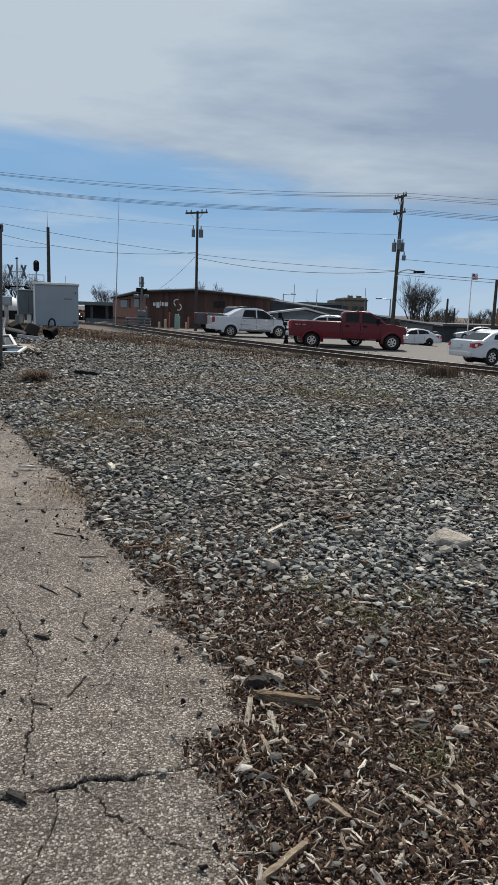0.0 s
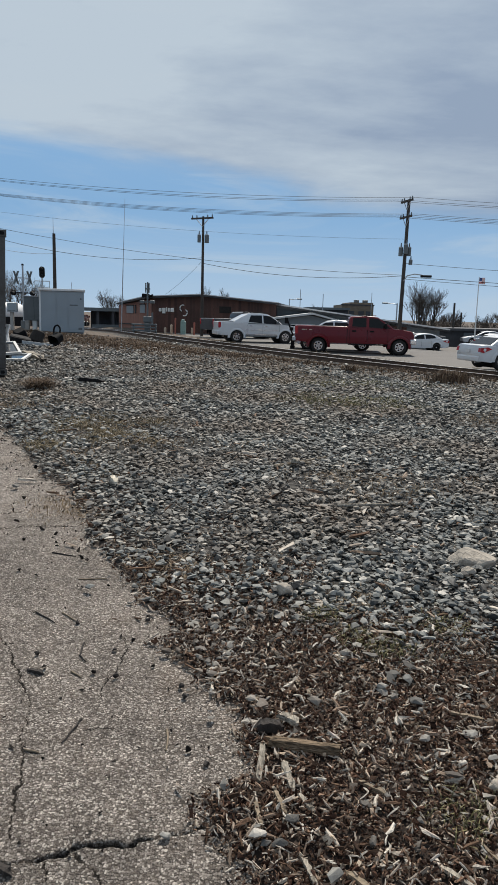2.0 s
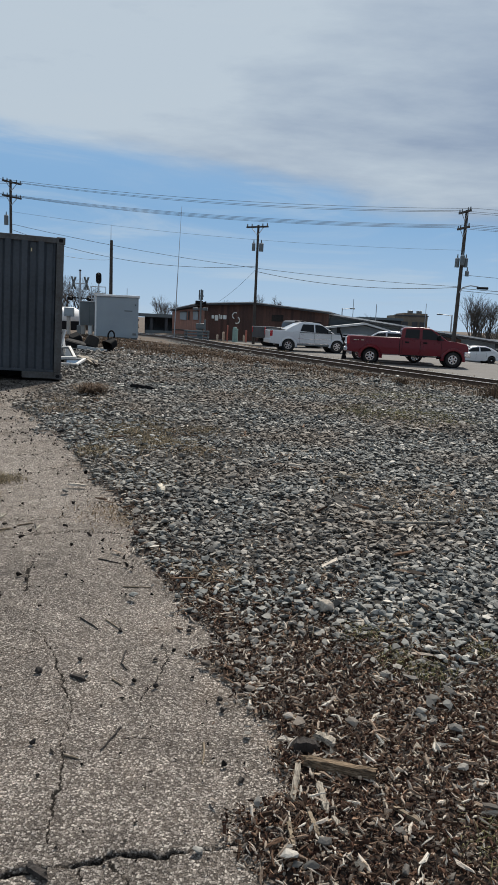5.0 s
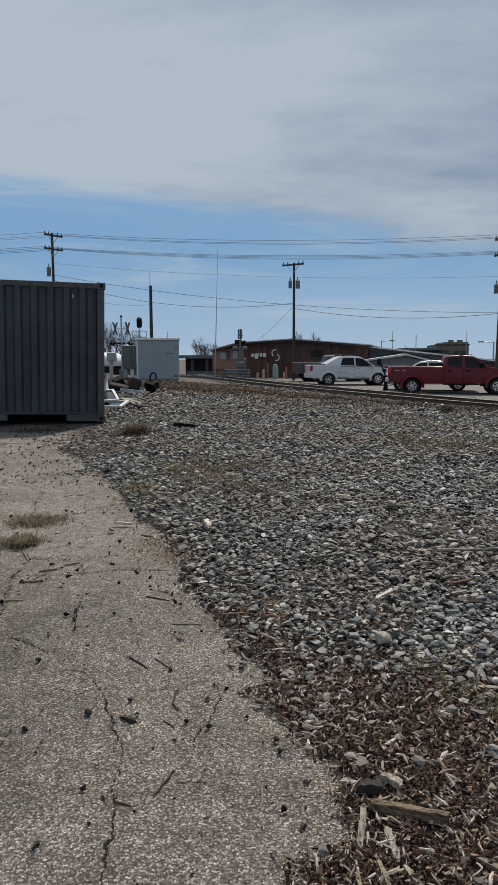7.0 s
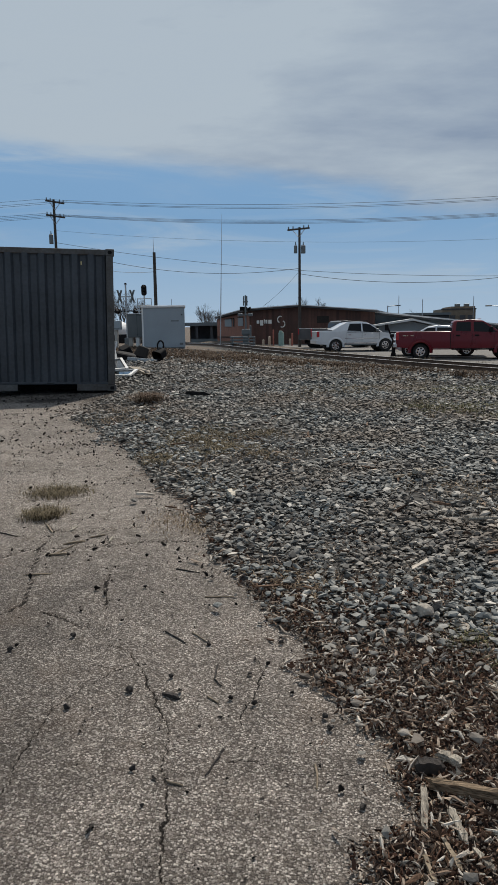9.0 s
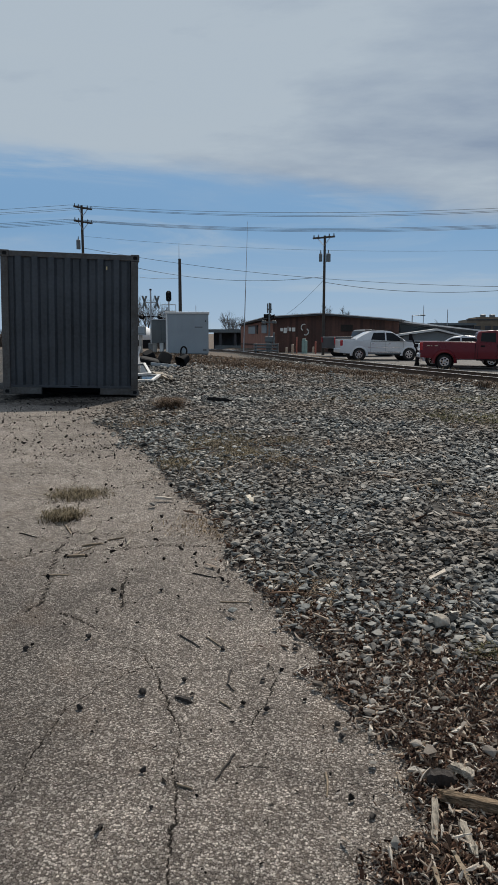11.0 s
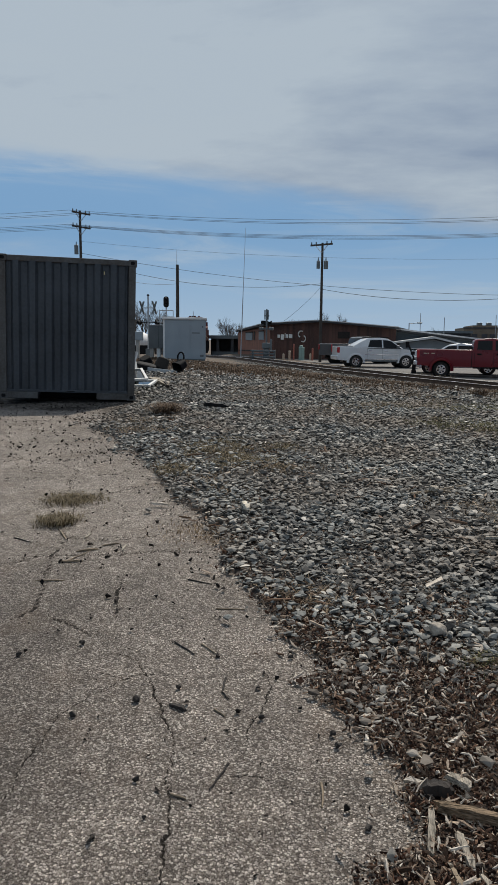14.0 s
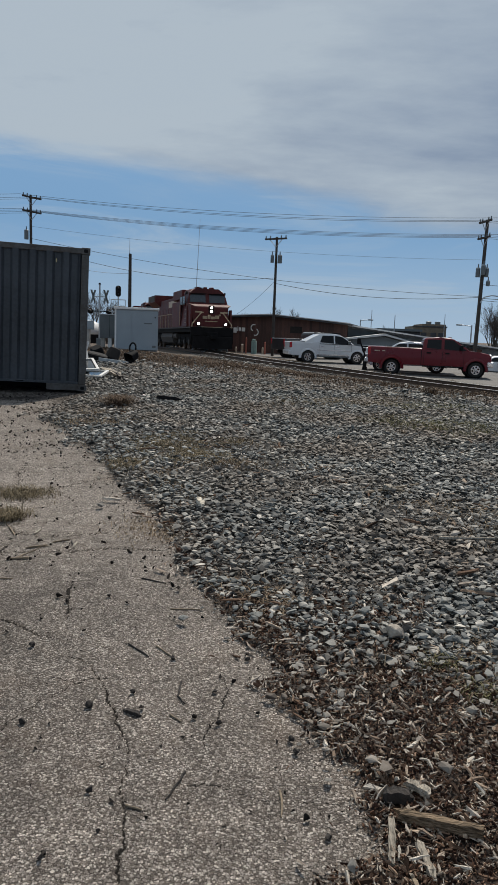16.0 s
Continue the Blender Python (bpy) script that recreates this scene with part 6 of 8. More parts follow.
build_vehicle("dark_pickup", "dark pickup truck with red tail lamps before the office", "pickup truck", pose(-2.9, 55.3, -0.33, 0, 0, 35), M_DKCAR,
              [(p[0] * 0.87, p[1]) for p in LOW_PICKUP], [(p[0] * 0.87, p[1] - 0.06) for p in CAB_PICKUP], 0.95, 1.42, 2.0, 0.76, [[(a * 0.87, b - 0.06) for a, b in g] for g in G_PICKUP],
              [((2.96, 1.77), (3.5, 1.34))], (0.0, 3.8), 0.38, arch_r=0.45,
              extra=lambda v, w, hw: [part("tail_light", box(B(), -1.16, -1.08, s * (w - 0.06) - 0.04, s * (w - 0.06) + 0.05, 1.0, 1.4, 0.02), M_TAIL, v) for s in (-1, 1)])


def build_gate_stand():
    """Leaning black gate counterweight on a short stand between the waiting vehicles."""
    t = thing("gate_stand", "black leaning crossing gate arm on a short stand", "crossing gate", pose(1.98, 43.2, gz(1.98, 43.2)))
    part("stand", box(B(), -0.1, 0.1, -0.1, 0.1, -0.1, 0.85, 0.02), M_BLACK, t)
    part("base", box(B(), -0.13, 0.13, -0.13, 0.13, -0.1, 0.2, 0.03), M_BLACK, t)
    part("arm", rod(B(), (0.0, 0, 0.8), (-0.34, 0, 1.65), 0.045, 0.045, 8), M_BLACK, t)
    part("counterweight", box(B(), -0.5, -0.3, -0.12, 0.12, 1.45, 1.8, 0.03), M_BLACK, t)
    part("lamp", box(B(), -0.2, 0.02, -0.16, 0.1, 1.05, 1.25, 0.03), M_BLACK, t)


build_gate_stand()


def build_van():
    """White tank body with a black skirt beyond the crossing, partly hidden by the cabinets."""
    t = thing("tank_trailer", "white rounded tank on a dark base beyond the crossing", "trailer", pose(-19.7, 58.5, gz(-19.6, 58.5), 0, 0, 75))
    bm = B()
    for xx in (0,):
        prof = [(-1.6, 0.5), (-1.45, 0.85), (-1.0, 1.0), (1.0, 1.0), (1.45, 0.85), (1.6, 0.5)]
        rings = [[bm.verts.new((px, pr * 0.85 * math.cos(k * math.pi / 10), 1.0 + pr * 0.8 * math.sin(k * math.pi / 10))) for k in range(20)] for px, pr in prof]
        for ra, rb in zip(rings, rings[1:]):
            for k in range(20):
                bm.faces.new((ra[k], ra[(k + 1) % 20], rb[(k + 1) % 20], rb[k]))
        bm.faces.new(rings[0]); bm.faces.new(rings[-1])
    part("tank", bm, M_WHITEMETAL, t, smooth=True)
    part("base", box(B(), -1.6, 1.6, -0.8, 0.8, 0.0, 0.7, 0.04), M_BLACK, t)


build_van()


# ---- locomotive ----
def build_locomotive():
    """x forward, origin on the rail under the front coupler."""
    L = thing("locomotive", "dark red diesel freight locomotive with lit headlights", "locomotive")
    part("frame", box(B(), -21.9, -0.75, -1.5, 1.5, 1.25, 1.62, 0.03), M_TRAINBLACK, L)
    part("side_sill", box(B(), -21.9, -0.75, -1.56, 1.56, 1.55, 1.64), M_TRAINGREY, L, "dusty pale sill stripe")
    # pilot and snow plough
    bm = B()
    slabpoly(bm, [(-1.55, 1.62), (1.55, 1.62), (1.55, 0.5), (1.3, 0.12), (-1.3, 0.12), (-1.55, 0.5)], -0.78, -0.6, lambda a, b, d: (d, a, b))
    part("pilot", bm, M_TRAINBLACK, L)
    bm = B()
    slabpoly(bm, [(-0.6, 1.0), (-0.02, 0.95), (0.1, 0.12), (-0.6, 0.12)], -1.4, 1.4, lambda a, b, d: (a - 0.15 - 0.1 * abs(d), d, b))
    part("plough", bm, M_TRAINBLACK, L)
    part("coupler", box(B(), -0.6, 0.15, -0.18, 0.18, 0.78, 1.05, 0.04), M_TRAINBLACK, L)
    part("coupler_pocket", box(B(), -0.62, -0.5, -0.4, 0.4, 0.65, 1.3, 0.05), M_TRAINBLACK, L)
    part("step_lip", box(B(), -0.9, -0.62, -0.75, 0.75, 1.6, 1.66), M_NOSEMARK, L, "pale anticlimber lip")
    for s in (-1, 1):
        for z in (0.45, 0.8, 1.15):
            part("step", box(B(), -1.0, -0.65, s * 1.3 - 0.2, s * 1.3 + 0.2, z, z + 0.05), M_TRAINBLACK, L)
    # short nose and wide cab
    bm = B()
    slabpoly(bm, [(-0.95, 1.62), (-0.95, 3.05), (-1.15, 3.2), (-2.4, 3.35), (-2.6, 3.35), (-2.6, 1.62)], -1.0, 1.0, lambda a, b, d: (a, d * (1.52 if a < -1.0 else 1.2), b))
    bmesh.ops.bevel(bm, geom=bm.edges[:], offset=0.06, segments=2, profile=0.5, affect="EDGES")
    nose = part("nose", bm, M_TRAINRED, L)
    bm = B()
    slabpoly(bm, [(-2.2, 1.62), (-2.2, 3.3), (-2.5, 4.12), (-2.8, 4.36), (-4.9, 4.42), (-5.1, 4.3), (-5.1, 1.62)], -1.0, 1.0, lambda a, b, d: (a, d * (1.53 if b < 3.9 else 1.53 - 0.9 * (b - 3.9)), b))
    bmesh.ops.bevel(bm, geom=bm.edges[:], offset=0.05, segments=2, profile=0.5, affect="EDGES")
    cab = part("cab", bm, M_TRAINRED, L)
    # sloping roof brow with ribs and domes
    bm = B()
    slabpoly(bm, [(-1.25, 4.12), (-0.85, 4.42), (0.85, 4.42), (1.25, 4.12), (1.25, 4.05), (-1.25, 4.05)], -4.9, -2.45, lambda a, b, d: (d, a, b + (0.06 if d < -3 else 0)))
    part("roof_brow", bm, M_TRAINRED, cab)
    for y in (-0.55, 0.0, 0.5):
        part("roof_dome", box(B(), -3.6, -3.0, y - 0.13, y + 0.13, 4.42, 4.58, 0.05), M_TRAINRED, cab)
    for s in (-1, 1):
        bm = B()
        slabpoly(bm, [(0.14, 3.42), (1.28, 3.42), (1.3, 3.9), (1.12, 4.0), (0.14, 4.0)], -0.02, 0.02, lambda a, b, d, s=s: (-2.2 - 0.366 * (b - 3.3) + 0.012 + d, s * a, b))
        part("windscreen", bm, M_CABGLASS, cab)
        for x0, x1 in ((-3.7, -2.95), (-4.7, -3.9)):
            part("side_window", box(B(), x0, x1, s * 1.535 - 0.015, s * 1.535 + 0.015, 3.25, 3.85, 0.01), M_GLASS, cab)
        part("door", box(B(), -1.6, -1.1, s * 1.45 - 0.03, s * 1.45 + 0.1, 1.7, 2.9), M_TRAINRED, nose)
        # number panels as plain bars
        part("number_bar", box(B(), -0.96, -0.93, s * 0.92 - 0.26, s * 0.92 + 0.26, 2.64, 2.74), M_NOSEMARK, nose)
        # ditch lights
        d = part("ditch_light", rod(B(), (-0.8, s * 0.98, 1.86), (-0.62, s * 0.98, 1.86), 0.15, 0.15, 14), M_TRAINBLACK, L)
        part("lens", rod(B(), (-0.62, s * 0.98, 1.86), (-0.6, s * 0.98, 1.86), 0.075, 0.075, 14), M_HEADLAMP, d)
        # front handrails run down from the nose to the steps
        bm = B()
        tube(bm, [(-0.7, s * 0.62, 2.66), (-0.66, s * 0.82, 2.6), (-0.66, s * 1.42, 1.85), (-0.66, s * 1.5, 1.3), (-0.66, s * 1.5, 0.5)], 0.045, 6)
        part("handrail", bm, M_NOSEMARK, L, "pale yellow handrail")
        bm = B()
        rod(bm, (-5.2, s * 1.5, 2.7), (-21.4, s * 1.5, 2.7), 0.025, n=5)
        for k in range(12):
            rod(bm, (-5.4 - 1.45 * k, s * 1.5, 1.6), (-5.4 - 1.45 * k, s * 1.5, 2.7), 0.022, n=5)
        part("side_handrail", bm, M_NOSEMARK, L)
        # grab irons, cab door and number board on the flank, brow over the windscreens
        for z in (1.95, 2.25, 2.55, 2.85):
            part("grab_iron", rod(B(), (-2.35, s * 1.56, z), (-2.75, s * 1.56, z), 0.02, n=5), M_NOSEMARK, cab)
        part("cab_door", box(B(), -5.05, -4.55, s * 1.535 - 0.012, s * 1.535 + 0.014, 1.7, 3.7, 0.01), M_TRAINRED, cab)
        part("door_rail", rod(B(), (-4.48, s * 1.6, 1.75), (-4.48, s * 1.6, 3.3), 0.022, n=5), M_NOSEMARK, cab)
        part("number_board", box(B(), -3.3, -2.7, s * 1.42 - 0.03, s * 1.42 + 0.03, 4.02, 4.2, 0.02), M_TRAINBLACK, cab)
        part("window_frame", box(B(), -3.86, -3.76, s * 1.545 - 0.02, s * 1.545 + 0.02, 3.2, 3.9), M_TRAINGREY, cab)
        part("sun_visor", box(B(), -2.62, -2.3, s * 0.7 - 0.6, s * 0.7 + 0.6, 4.03, 4.07), M_TRAINBLACK, cab)
        part("uncoupling_lever", rod(B(), (-0.55, s * 0.3, 0.98), (-0.58, s * 1.35, 1.1), 0.022, n=5), M_TRAINBLACK, L)
        part("hose", tube(B(), [(-0.5, s * 0.5, 0.95), (-0.3, s * 0.52, 0.7), (-0.25, s * 0.45, 0.45)], 0.035, 6), M_TRAINBLACK, L)
        part("nose_step", box(B(), -1.3, -0.9, s * 0.75 - 0.25, s * 0.75 + 0.25, 1.62, 1.7, 0.01), M_TRAINGREY, L)
    head = part("headlight_housing", box(B(), -1.0, -0.9, -0.2, 0.2, 2.6, 3.16, 0.04), M_TRAINBLACK, nose)
    for z in (2.74, 3.02):
        part("headlight", rod(B(), (-0.9, 0, z), (-0.88, 0, z), 0.08, 0.08, 14), M_HEADLAMP, head)
    # crest-like plain shapes on the nose
    for y, z, wy, wz in ((-0.45, 2.32, 0.17, 0.2), (-0.15, 2.36, 0.09, 0.26), (0.12, 2.3, 0.14, 0.18), (0.42, 2.36, 0.15, 0.24), (0.0, 2.05, 0.45, 0.05), (0.62, 2.5, 0.07, 0.12)):
        part("nose_mark", box(B(), -0.955, -0.925, y - wy, y + wy, z - wz / 2, z + wz / 2, 0.01), M_NOSEMARK, nose)
    # long hood, engine doors, radiator wings
    part("hood", box(B(), -17.2, -5.1, -1.0, 1.0, 1.62, 4.1, 0.06), M_TRAINRED, L)
    for k in range(14):
        for s in (-1, 1):
            x = -5.5 - k * 0.82
            part("hood_door", box(B(), x - 0.72, x, s * 1.0 - 0.025, s * 1.0 + 0.025, 1.75, 3.3, 0.01), M_TRAINRED, L)
    for s in (-1, 1):
        part("electrical_cabinet", box(B(), -8.2, -5.1, s * 1.25 - 0.28, s * 1.25 + 0.28, 1.62, 3.55, 0.05), M_TRAINRED, L)
        part("side_mark", box(B(), -12.6, -9.0, s * 1.03 - 0.01, s * 1.03 + 0.012, 3.35, 3.85), M_CREAM, L, "pale lettering band as a plain bar")
    part("dynamic_brake", box(B(), -9.4, -5.6, -1.25, 1.25, 3.75, 4.5, 0.08), M_TRAINRED, L)
    part("exhaust", box(B(), -12.6, -11.2, -0.5, 0.5, 4.1, 4.6, 0.05), M_TRAINBLACK, L)
    bm = B()
    slabpoly(bm, [(-1.0, 1.62), (-1.0, 3.6), (-1.5, 4.05), (-1.5, 4.65), (1.5, 4.65), (1.5, 4.05), (1.0, 3.6), (1.0, 1.62)], -21.4, -17.2, lambda a, b, d: (d, a, b))
    part("radiator", bm, M_TRAINRED, L)
    for s in (-1, 1):
        part("radiator_screen", box(B(), -21.2, -17.4, s * 1.5 - 0.02, s * 1.5 + 0.02, 4.12, 4.58), M_TRAINGREY, L)
    # fuel tank, trucks
    bm = B()
    slabpoly(bm, [(-1.35, 1.25), (-1.45, 0.9), (-1.3, 0.45), (-0.9, 0.3), (0.9, 0.3), (1.3, 0.45), (1.45, 0.9), (1.35, 1.25)], -14.0, -8.5, lambda a, b, d: (d, a, b))
    part("fuel_tank", bm, M_TRAINGREY, L)
    for s in (-1, 1):
        part("air_reservoir", rod(B(), (-8.4, s * 1.2, 1.0), (-6.9, s * 1.2, 1.0), 0.22, 0.22, 12), M_TRAINGREY, L)
    for c in (-4.4, -17.9):
        tr = part("truck", box(B(), c - 2.6, c + 2.6, -1.2, 1.2, 0.75, 1.15, 0.05), M_TRAINBLACK, L)
        for s in (-1, 1):
            part("side_frame", box(B(), c - 2.7, c + 2.7, s * 1.12 - 0.1, s * 1.12 + 0.1, 0.5, 0.95, 0.05), M_TRAINBLACK, tr)
            for k in (-1.85, 0.0, 1.85):
                part("wheel", rod(B(), (c + k, s * 0.7, 0.53), (c + k, s * 0.86, 0.53), 0.53, 0.53, 20), M_RAIL, tr)
                part("journal_box", box(B(), c + k - 0.2, c + k + 0.2, s * 1.22 - 0.08, s * 1.22 + 0.08, 0.38, 0.72, 0.04), M_TRAINGREY, tr)
                part("spring", rod(B(), (c + k + 0.5, s * 1.18, 0.5), (c + k + 0.5, s * 1.18, 0.9), 0.12, 0.12, 8), M_TRAINBLACK, tr)
    part("horn", box(B(), -6.0, -5.4, -0.25, 0.25, 4.5, 4.72, 0.04), M_TRAINBLACK, L)
    part("cab_aerial", box(B(), -4.5, -4.2, -0.6, -0.35, 4.42, 4.56, 0.03), M_WHITEMETAL, cab)
    return L


loco = build_locomotive()
second = copy_thing(loco, pose(0, 0, 0))
second["label"] = "second dark red diesel locomotive coupled behind the first"


# ---- bare trees ----
def build_tree(x, y, height, seed, spread=0.55, label="leafless grey-brown tree with fine upright twigs", z0=None, levels=6):
    rr = random.Random(seed)
    z0 = gz(x, y) if z0 is None else z0
    t = thing("bare_tree", label, "tree", pose(x, y, z0))
    trunk, crown = B(), B()

    def grow(p, d, length, r, level):
        q = p + d * length
        rod(trunk if level < 2 else crown, p, q, r, r * 0.68, 6 if level < 2 else 3)
        if level >= levels:
            return
        n = (5, 4)[level] if level < 2 else rr.choice((2, 2, 3))
        for i in range(n):
            axis_v = Vector((rr.gauss(0, 1), rr.gauss(0, 1), rr.gauss(0, 0.35)))
            nd = (d + axis_v.normalized() * rr.uniform(0.25, 0.25 + spread) + Vector((0, 0, 0.25))).normalized()
            at = p + d * length * rr.uniform(0.45, 1.0)
            grow(at, nd, length * rr.uniform(0.66, 0.88), max(r * 0.58, 0.011), level + 1)
    grow(Vector((0, 0, -0.3)), Vector((rr.uniform(-0.05, 0.05), 0, 1)).normalized(), height * 0.36, height * 0.022, 0)
    part("trunk", trunk, M_BARK, t)
    part("crown", crown, M_TWIG, t)
    return t


for args in ((20.3, 95, 7.0, 1), (22.0, 96, 6.8, 2), (21.2, 97, 6.4, 22), (26.5, 108, 4.4, 3), (29.3, 112, 4.6, 4), (31.0, 100, 4.2, 5), (33.6, 103, 4.5, 6), (37.0, 104, 4.3, 7),
             (10.8, 140, 5.2, 8), (16.8, 130, 5.0, 9), (24.6, 104, 4.0, 16), (27.9, 106, 4.0, 17), (32.3, 108, 4.2, 18),
             (-9.5, 100, 5.0, 10), (-7.2, 104, 5.3, 11), (-11.6, 102, 4.6, 12), (-5.2, 101, 4.7, 13), (-8.3, 103, 5.0, 19), (-24.2, 120, 5.2, 14), (-23.8, 124, 5.0, 15), (-31.8, 122, 3.6, 20)):
    build_tree(*args)
for k in range(7):
    build_tree(-33 - 3.4 * k, 110 + 3 * (k % 3), 6.5 + (k % 3), 30 + k, label="leafless brown tree in the far hedge row")


# ---- loose pieces: crushed stone, wood chips, clods, dead grass ----
def hull_shapes(count, points, stretch, seed):
    """Angular pebbles: convex hulls of a few random points, as vertex and triangle arrays about 1 long."""
    rr = random.Random(seed)
    out = []
    for _ in range(count):
        bm = bmesh.new()
        for _k in range(points):
            d = Vector((rr.gauss(0, 1), rr.gauss(0, 1), rr.gauss(0, 1))).normalized() * rr.uniform(0.8, 1.0)
            bm.verts.new((d.x * 0.5 * stretch[0], d.y * 0.5 * stretch[1], d.z * 0.5 * stretch[2]))
        res = bmesh.ops.convex_hull(bm, input=bm.verts[:])
        bmesh.ops.delete(bm, geom=[g for g in res["geom_interior"] if isinstance(g, bmesh.types.BMVert)], context="VERTS")
        bmesh.ops.triangulate(bm, faces=bm.faces[:])
        bm.verts.index_update()
        out.append((np.array([v.co[:] for v in bm.verts]), np.array([[v.index for v in f.verts] for f in bm.faces])))
        bm.free()
    return out


def splinter_shapes(count, seed):
    """Torn wood splinters along x, about 1 long: uneven bars, slightly bent, with frayed ends."""
    rr = random.Random(seed)
    out = []
    for _ in range(count):
        w, h = rr.uniform(0.09, 0.3), rr.uniform(0.07, 0.17)
        vs, arc = [], rr.uniform(-0.12, 0.12)
        stations = [(-0.5, rr.uniform(0.2, 0.8)), (-0.2, rr.uniform(0.8, 1.1)), (0.15, rr.uniform(0.8, 1.1)), (0.5, rr.uniform(0.15, 0.85))]
        for x, k in stations:
            bend = arc * (1 - 4 * x * x) + rr.uniform(-0.03, 0.03)
            for sy, sz in ((-1, -1), (1, -1), (1, 0.6), (-0.5, 1)):
                end = 0.14 if abs(x) == 0.5 else 0.05
                vs.append((x + rr.uniform(-end, end), bend + sy * w * k / 2 * rr.uniform(0.6, 1.25), sz * h * (0.45 + 0.55 * k) / 2 * rr.uniform(0.7, 1.2)))
        fs = []
        for r in (0, 4, 8):
            for k in range(4):
                a, b, c, d = r + k, r + (k + 1) % 4, r + 4 + (k + 1) % 4, r + 4 + k
                fs += [(a, b, c), (a, c, d)]
        fs += [(0, 2, 1), (0, 3, 2), (12, 13, 14), (12, 14, 15)]
        out.append((np.array(vs), np.array(fs)))
    return out


def strew(name, shapes, pos, size, tilt, mat, label, category, seed, squash=None):
    """All pieces of one kind in one mesh: pos (n,3), size (n,), each turned at random and tipped by about tilt degrees."""
    g = np.random.default_rng(seed)
    n = len(pos)
    which = g.integers(0, len(shapes), n)
    yaw = g.uniform(0, 2 * np.pi, n)
    tx, ty = np.radians(g.normal(0, tilt, n)), np.radians(g.normal(0, tilt, n))
    V, F, Q, base = [], [], [], 0
    for k, (sv, sf) in enumerate(shapes):
        i = np.where(which == k)[0]
        if not len(i):
            continue
        s = size[i][:, None, None]
        v = sv[None] * s
        if squash is not None:
            v = v * np.stack([np.ones(len(i)), g.uniform(0.8, 1.1, len(i)), g.uniform(*squash, len(i))], -1)[:, None, :]
        x, y, z = v[..., 0], v[..., 1], v[..., 2]
        cx, sx = np.cos(tx[i])[:, None], np.sin(tx[i])[:, None]
        y, z = y * cx - z * sx, y * sx + z * cx
        cy, sy = np.cos(ty[i])[:, None], np.sin(ty[i])[:, None]
        x, z = x * cy + z * sy, -x * sy + z * cy
        c, s_ = np.cos(yaw[i])[:, None], np.sin(yaw[i])[:, None]
        x, y = x * c - y * s_, x * s_ + y * c
        v = np.stack([x, y, z], -1) + pos[i][:, None, :]
        F.append((sf[None] + (base + np.arange(len(i)) * len(sv))[:, None, None]).reshape(-1, 3))
        V.append(v.reshape(-1, 3))
        Q.append((sv[None] + g.uniform(0, 40, (len(i), 1, 3))).reshape(-1, 3))
        base += len(i) * len(sv)
    me = mesh_np(name, np.concatenate(V), np.concatenate(F), mat)
    me.attributes.new("local", "FLOAT_VECTOR", "POINT").data.foreach_set("vector", np.concatenate(Q).astype(np.float32).ravel())
    return tagged(new(name, me), label, category, kind="stuff")


def throw(seed, x0, x1, y0, y1, per_m2, chance):
    """Random places in a rectangle, kept by the chance function of x and y."""
    g = np.random.default_rng(seed)
    n = int((x1 - x0) * (y1 - y0) * per_m2)
    x, y = g.uniform(x0, x1, n), g.uniform(y0, y1, n)
    keep = g.uniform(0, 1, n) < chance(x, y)
    return x[keep], y[keep], g


def mulch(x, y):
    """How much of the ground is brown mulch: near the slab's front corner and in patches along its edge."""
    m = smooth01(3.85, 2.95, y - 0.3 * wob(x, y, 0.9) + 0.18 * np.maximum(x - 0.9, 0))
    m = np.maximum(m, 0.8 * smooth01(0.28, 0.05, np.abs(edge_d(x, y) - 0.12)) * smooth01(5.2, 3.5, y))
    m = np.maximum(m, 0.42 * smooth01(0.4, 0.1, np.abs(edge_d(x, y) - 0.15)) * smooth01(9.5, 8.0, y) * (wob(x, y + 3, 0.8) > -0.3))
    m = np.maximum(m, 0.4 * (wob(x + 2, y, 1.6) > 0.42) * smooth01(6.5, 4.5, y))
    return m


def thick(x, y, rest):
    """The loose cover thins out to the share rest away from the slab's front corner and the yard's middle."""
    return rest + (1 - rest) * smooth01(0.9, -0.1, np.abs(x) - (0.37 * y + 1.35 + 0.25 * y * (x < 0))) * smooth01(0.7, 1.5, y)


STONES = hull_shapes(24, 13, (1.0, 0.76, 0.5), 11)
PEBBLES = hull_shapes(10, 7, (1.0, 0.85, 0.65), 12)
SPLINTERS = splinter_shapes(22, 13)
CRUMBS = hull_shapes(10, 6, (1.3, 0.55, 0.5), 14)


def seat(x, y, size, lift):
    on = (edge_d(x, y) < 0.08) & (x < slab_edge(y) + 0.2) & (y < 14.7)
    g = ground_z(x, y)
    z = np.where(on, np.maximum(slab_z(x, y), g), g)
    return np.stack([x, y, z + size * lift], -1)


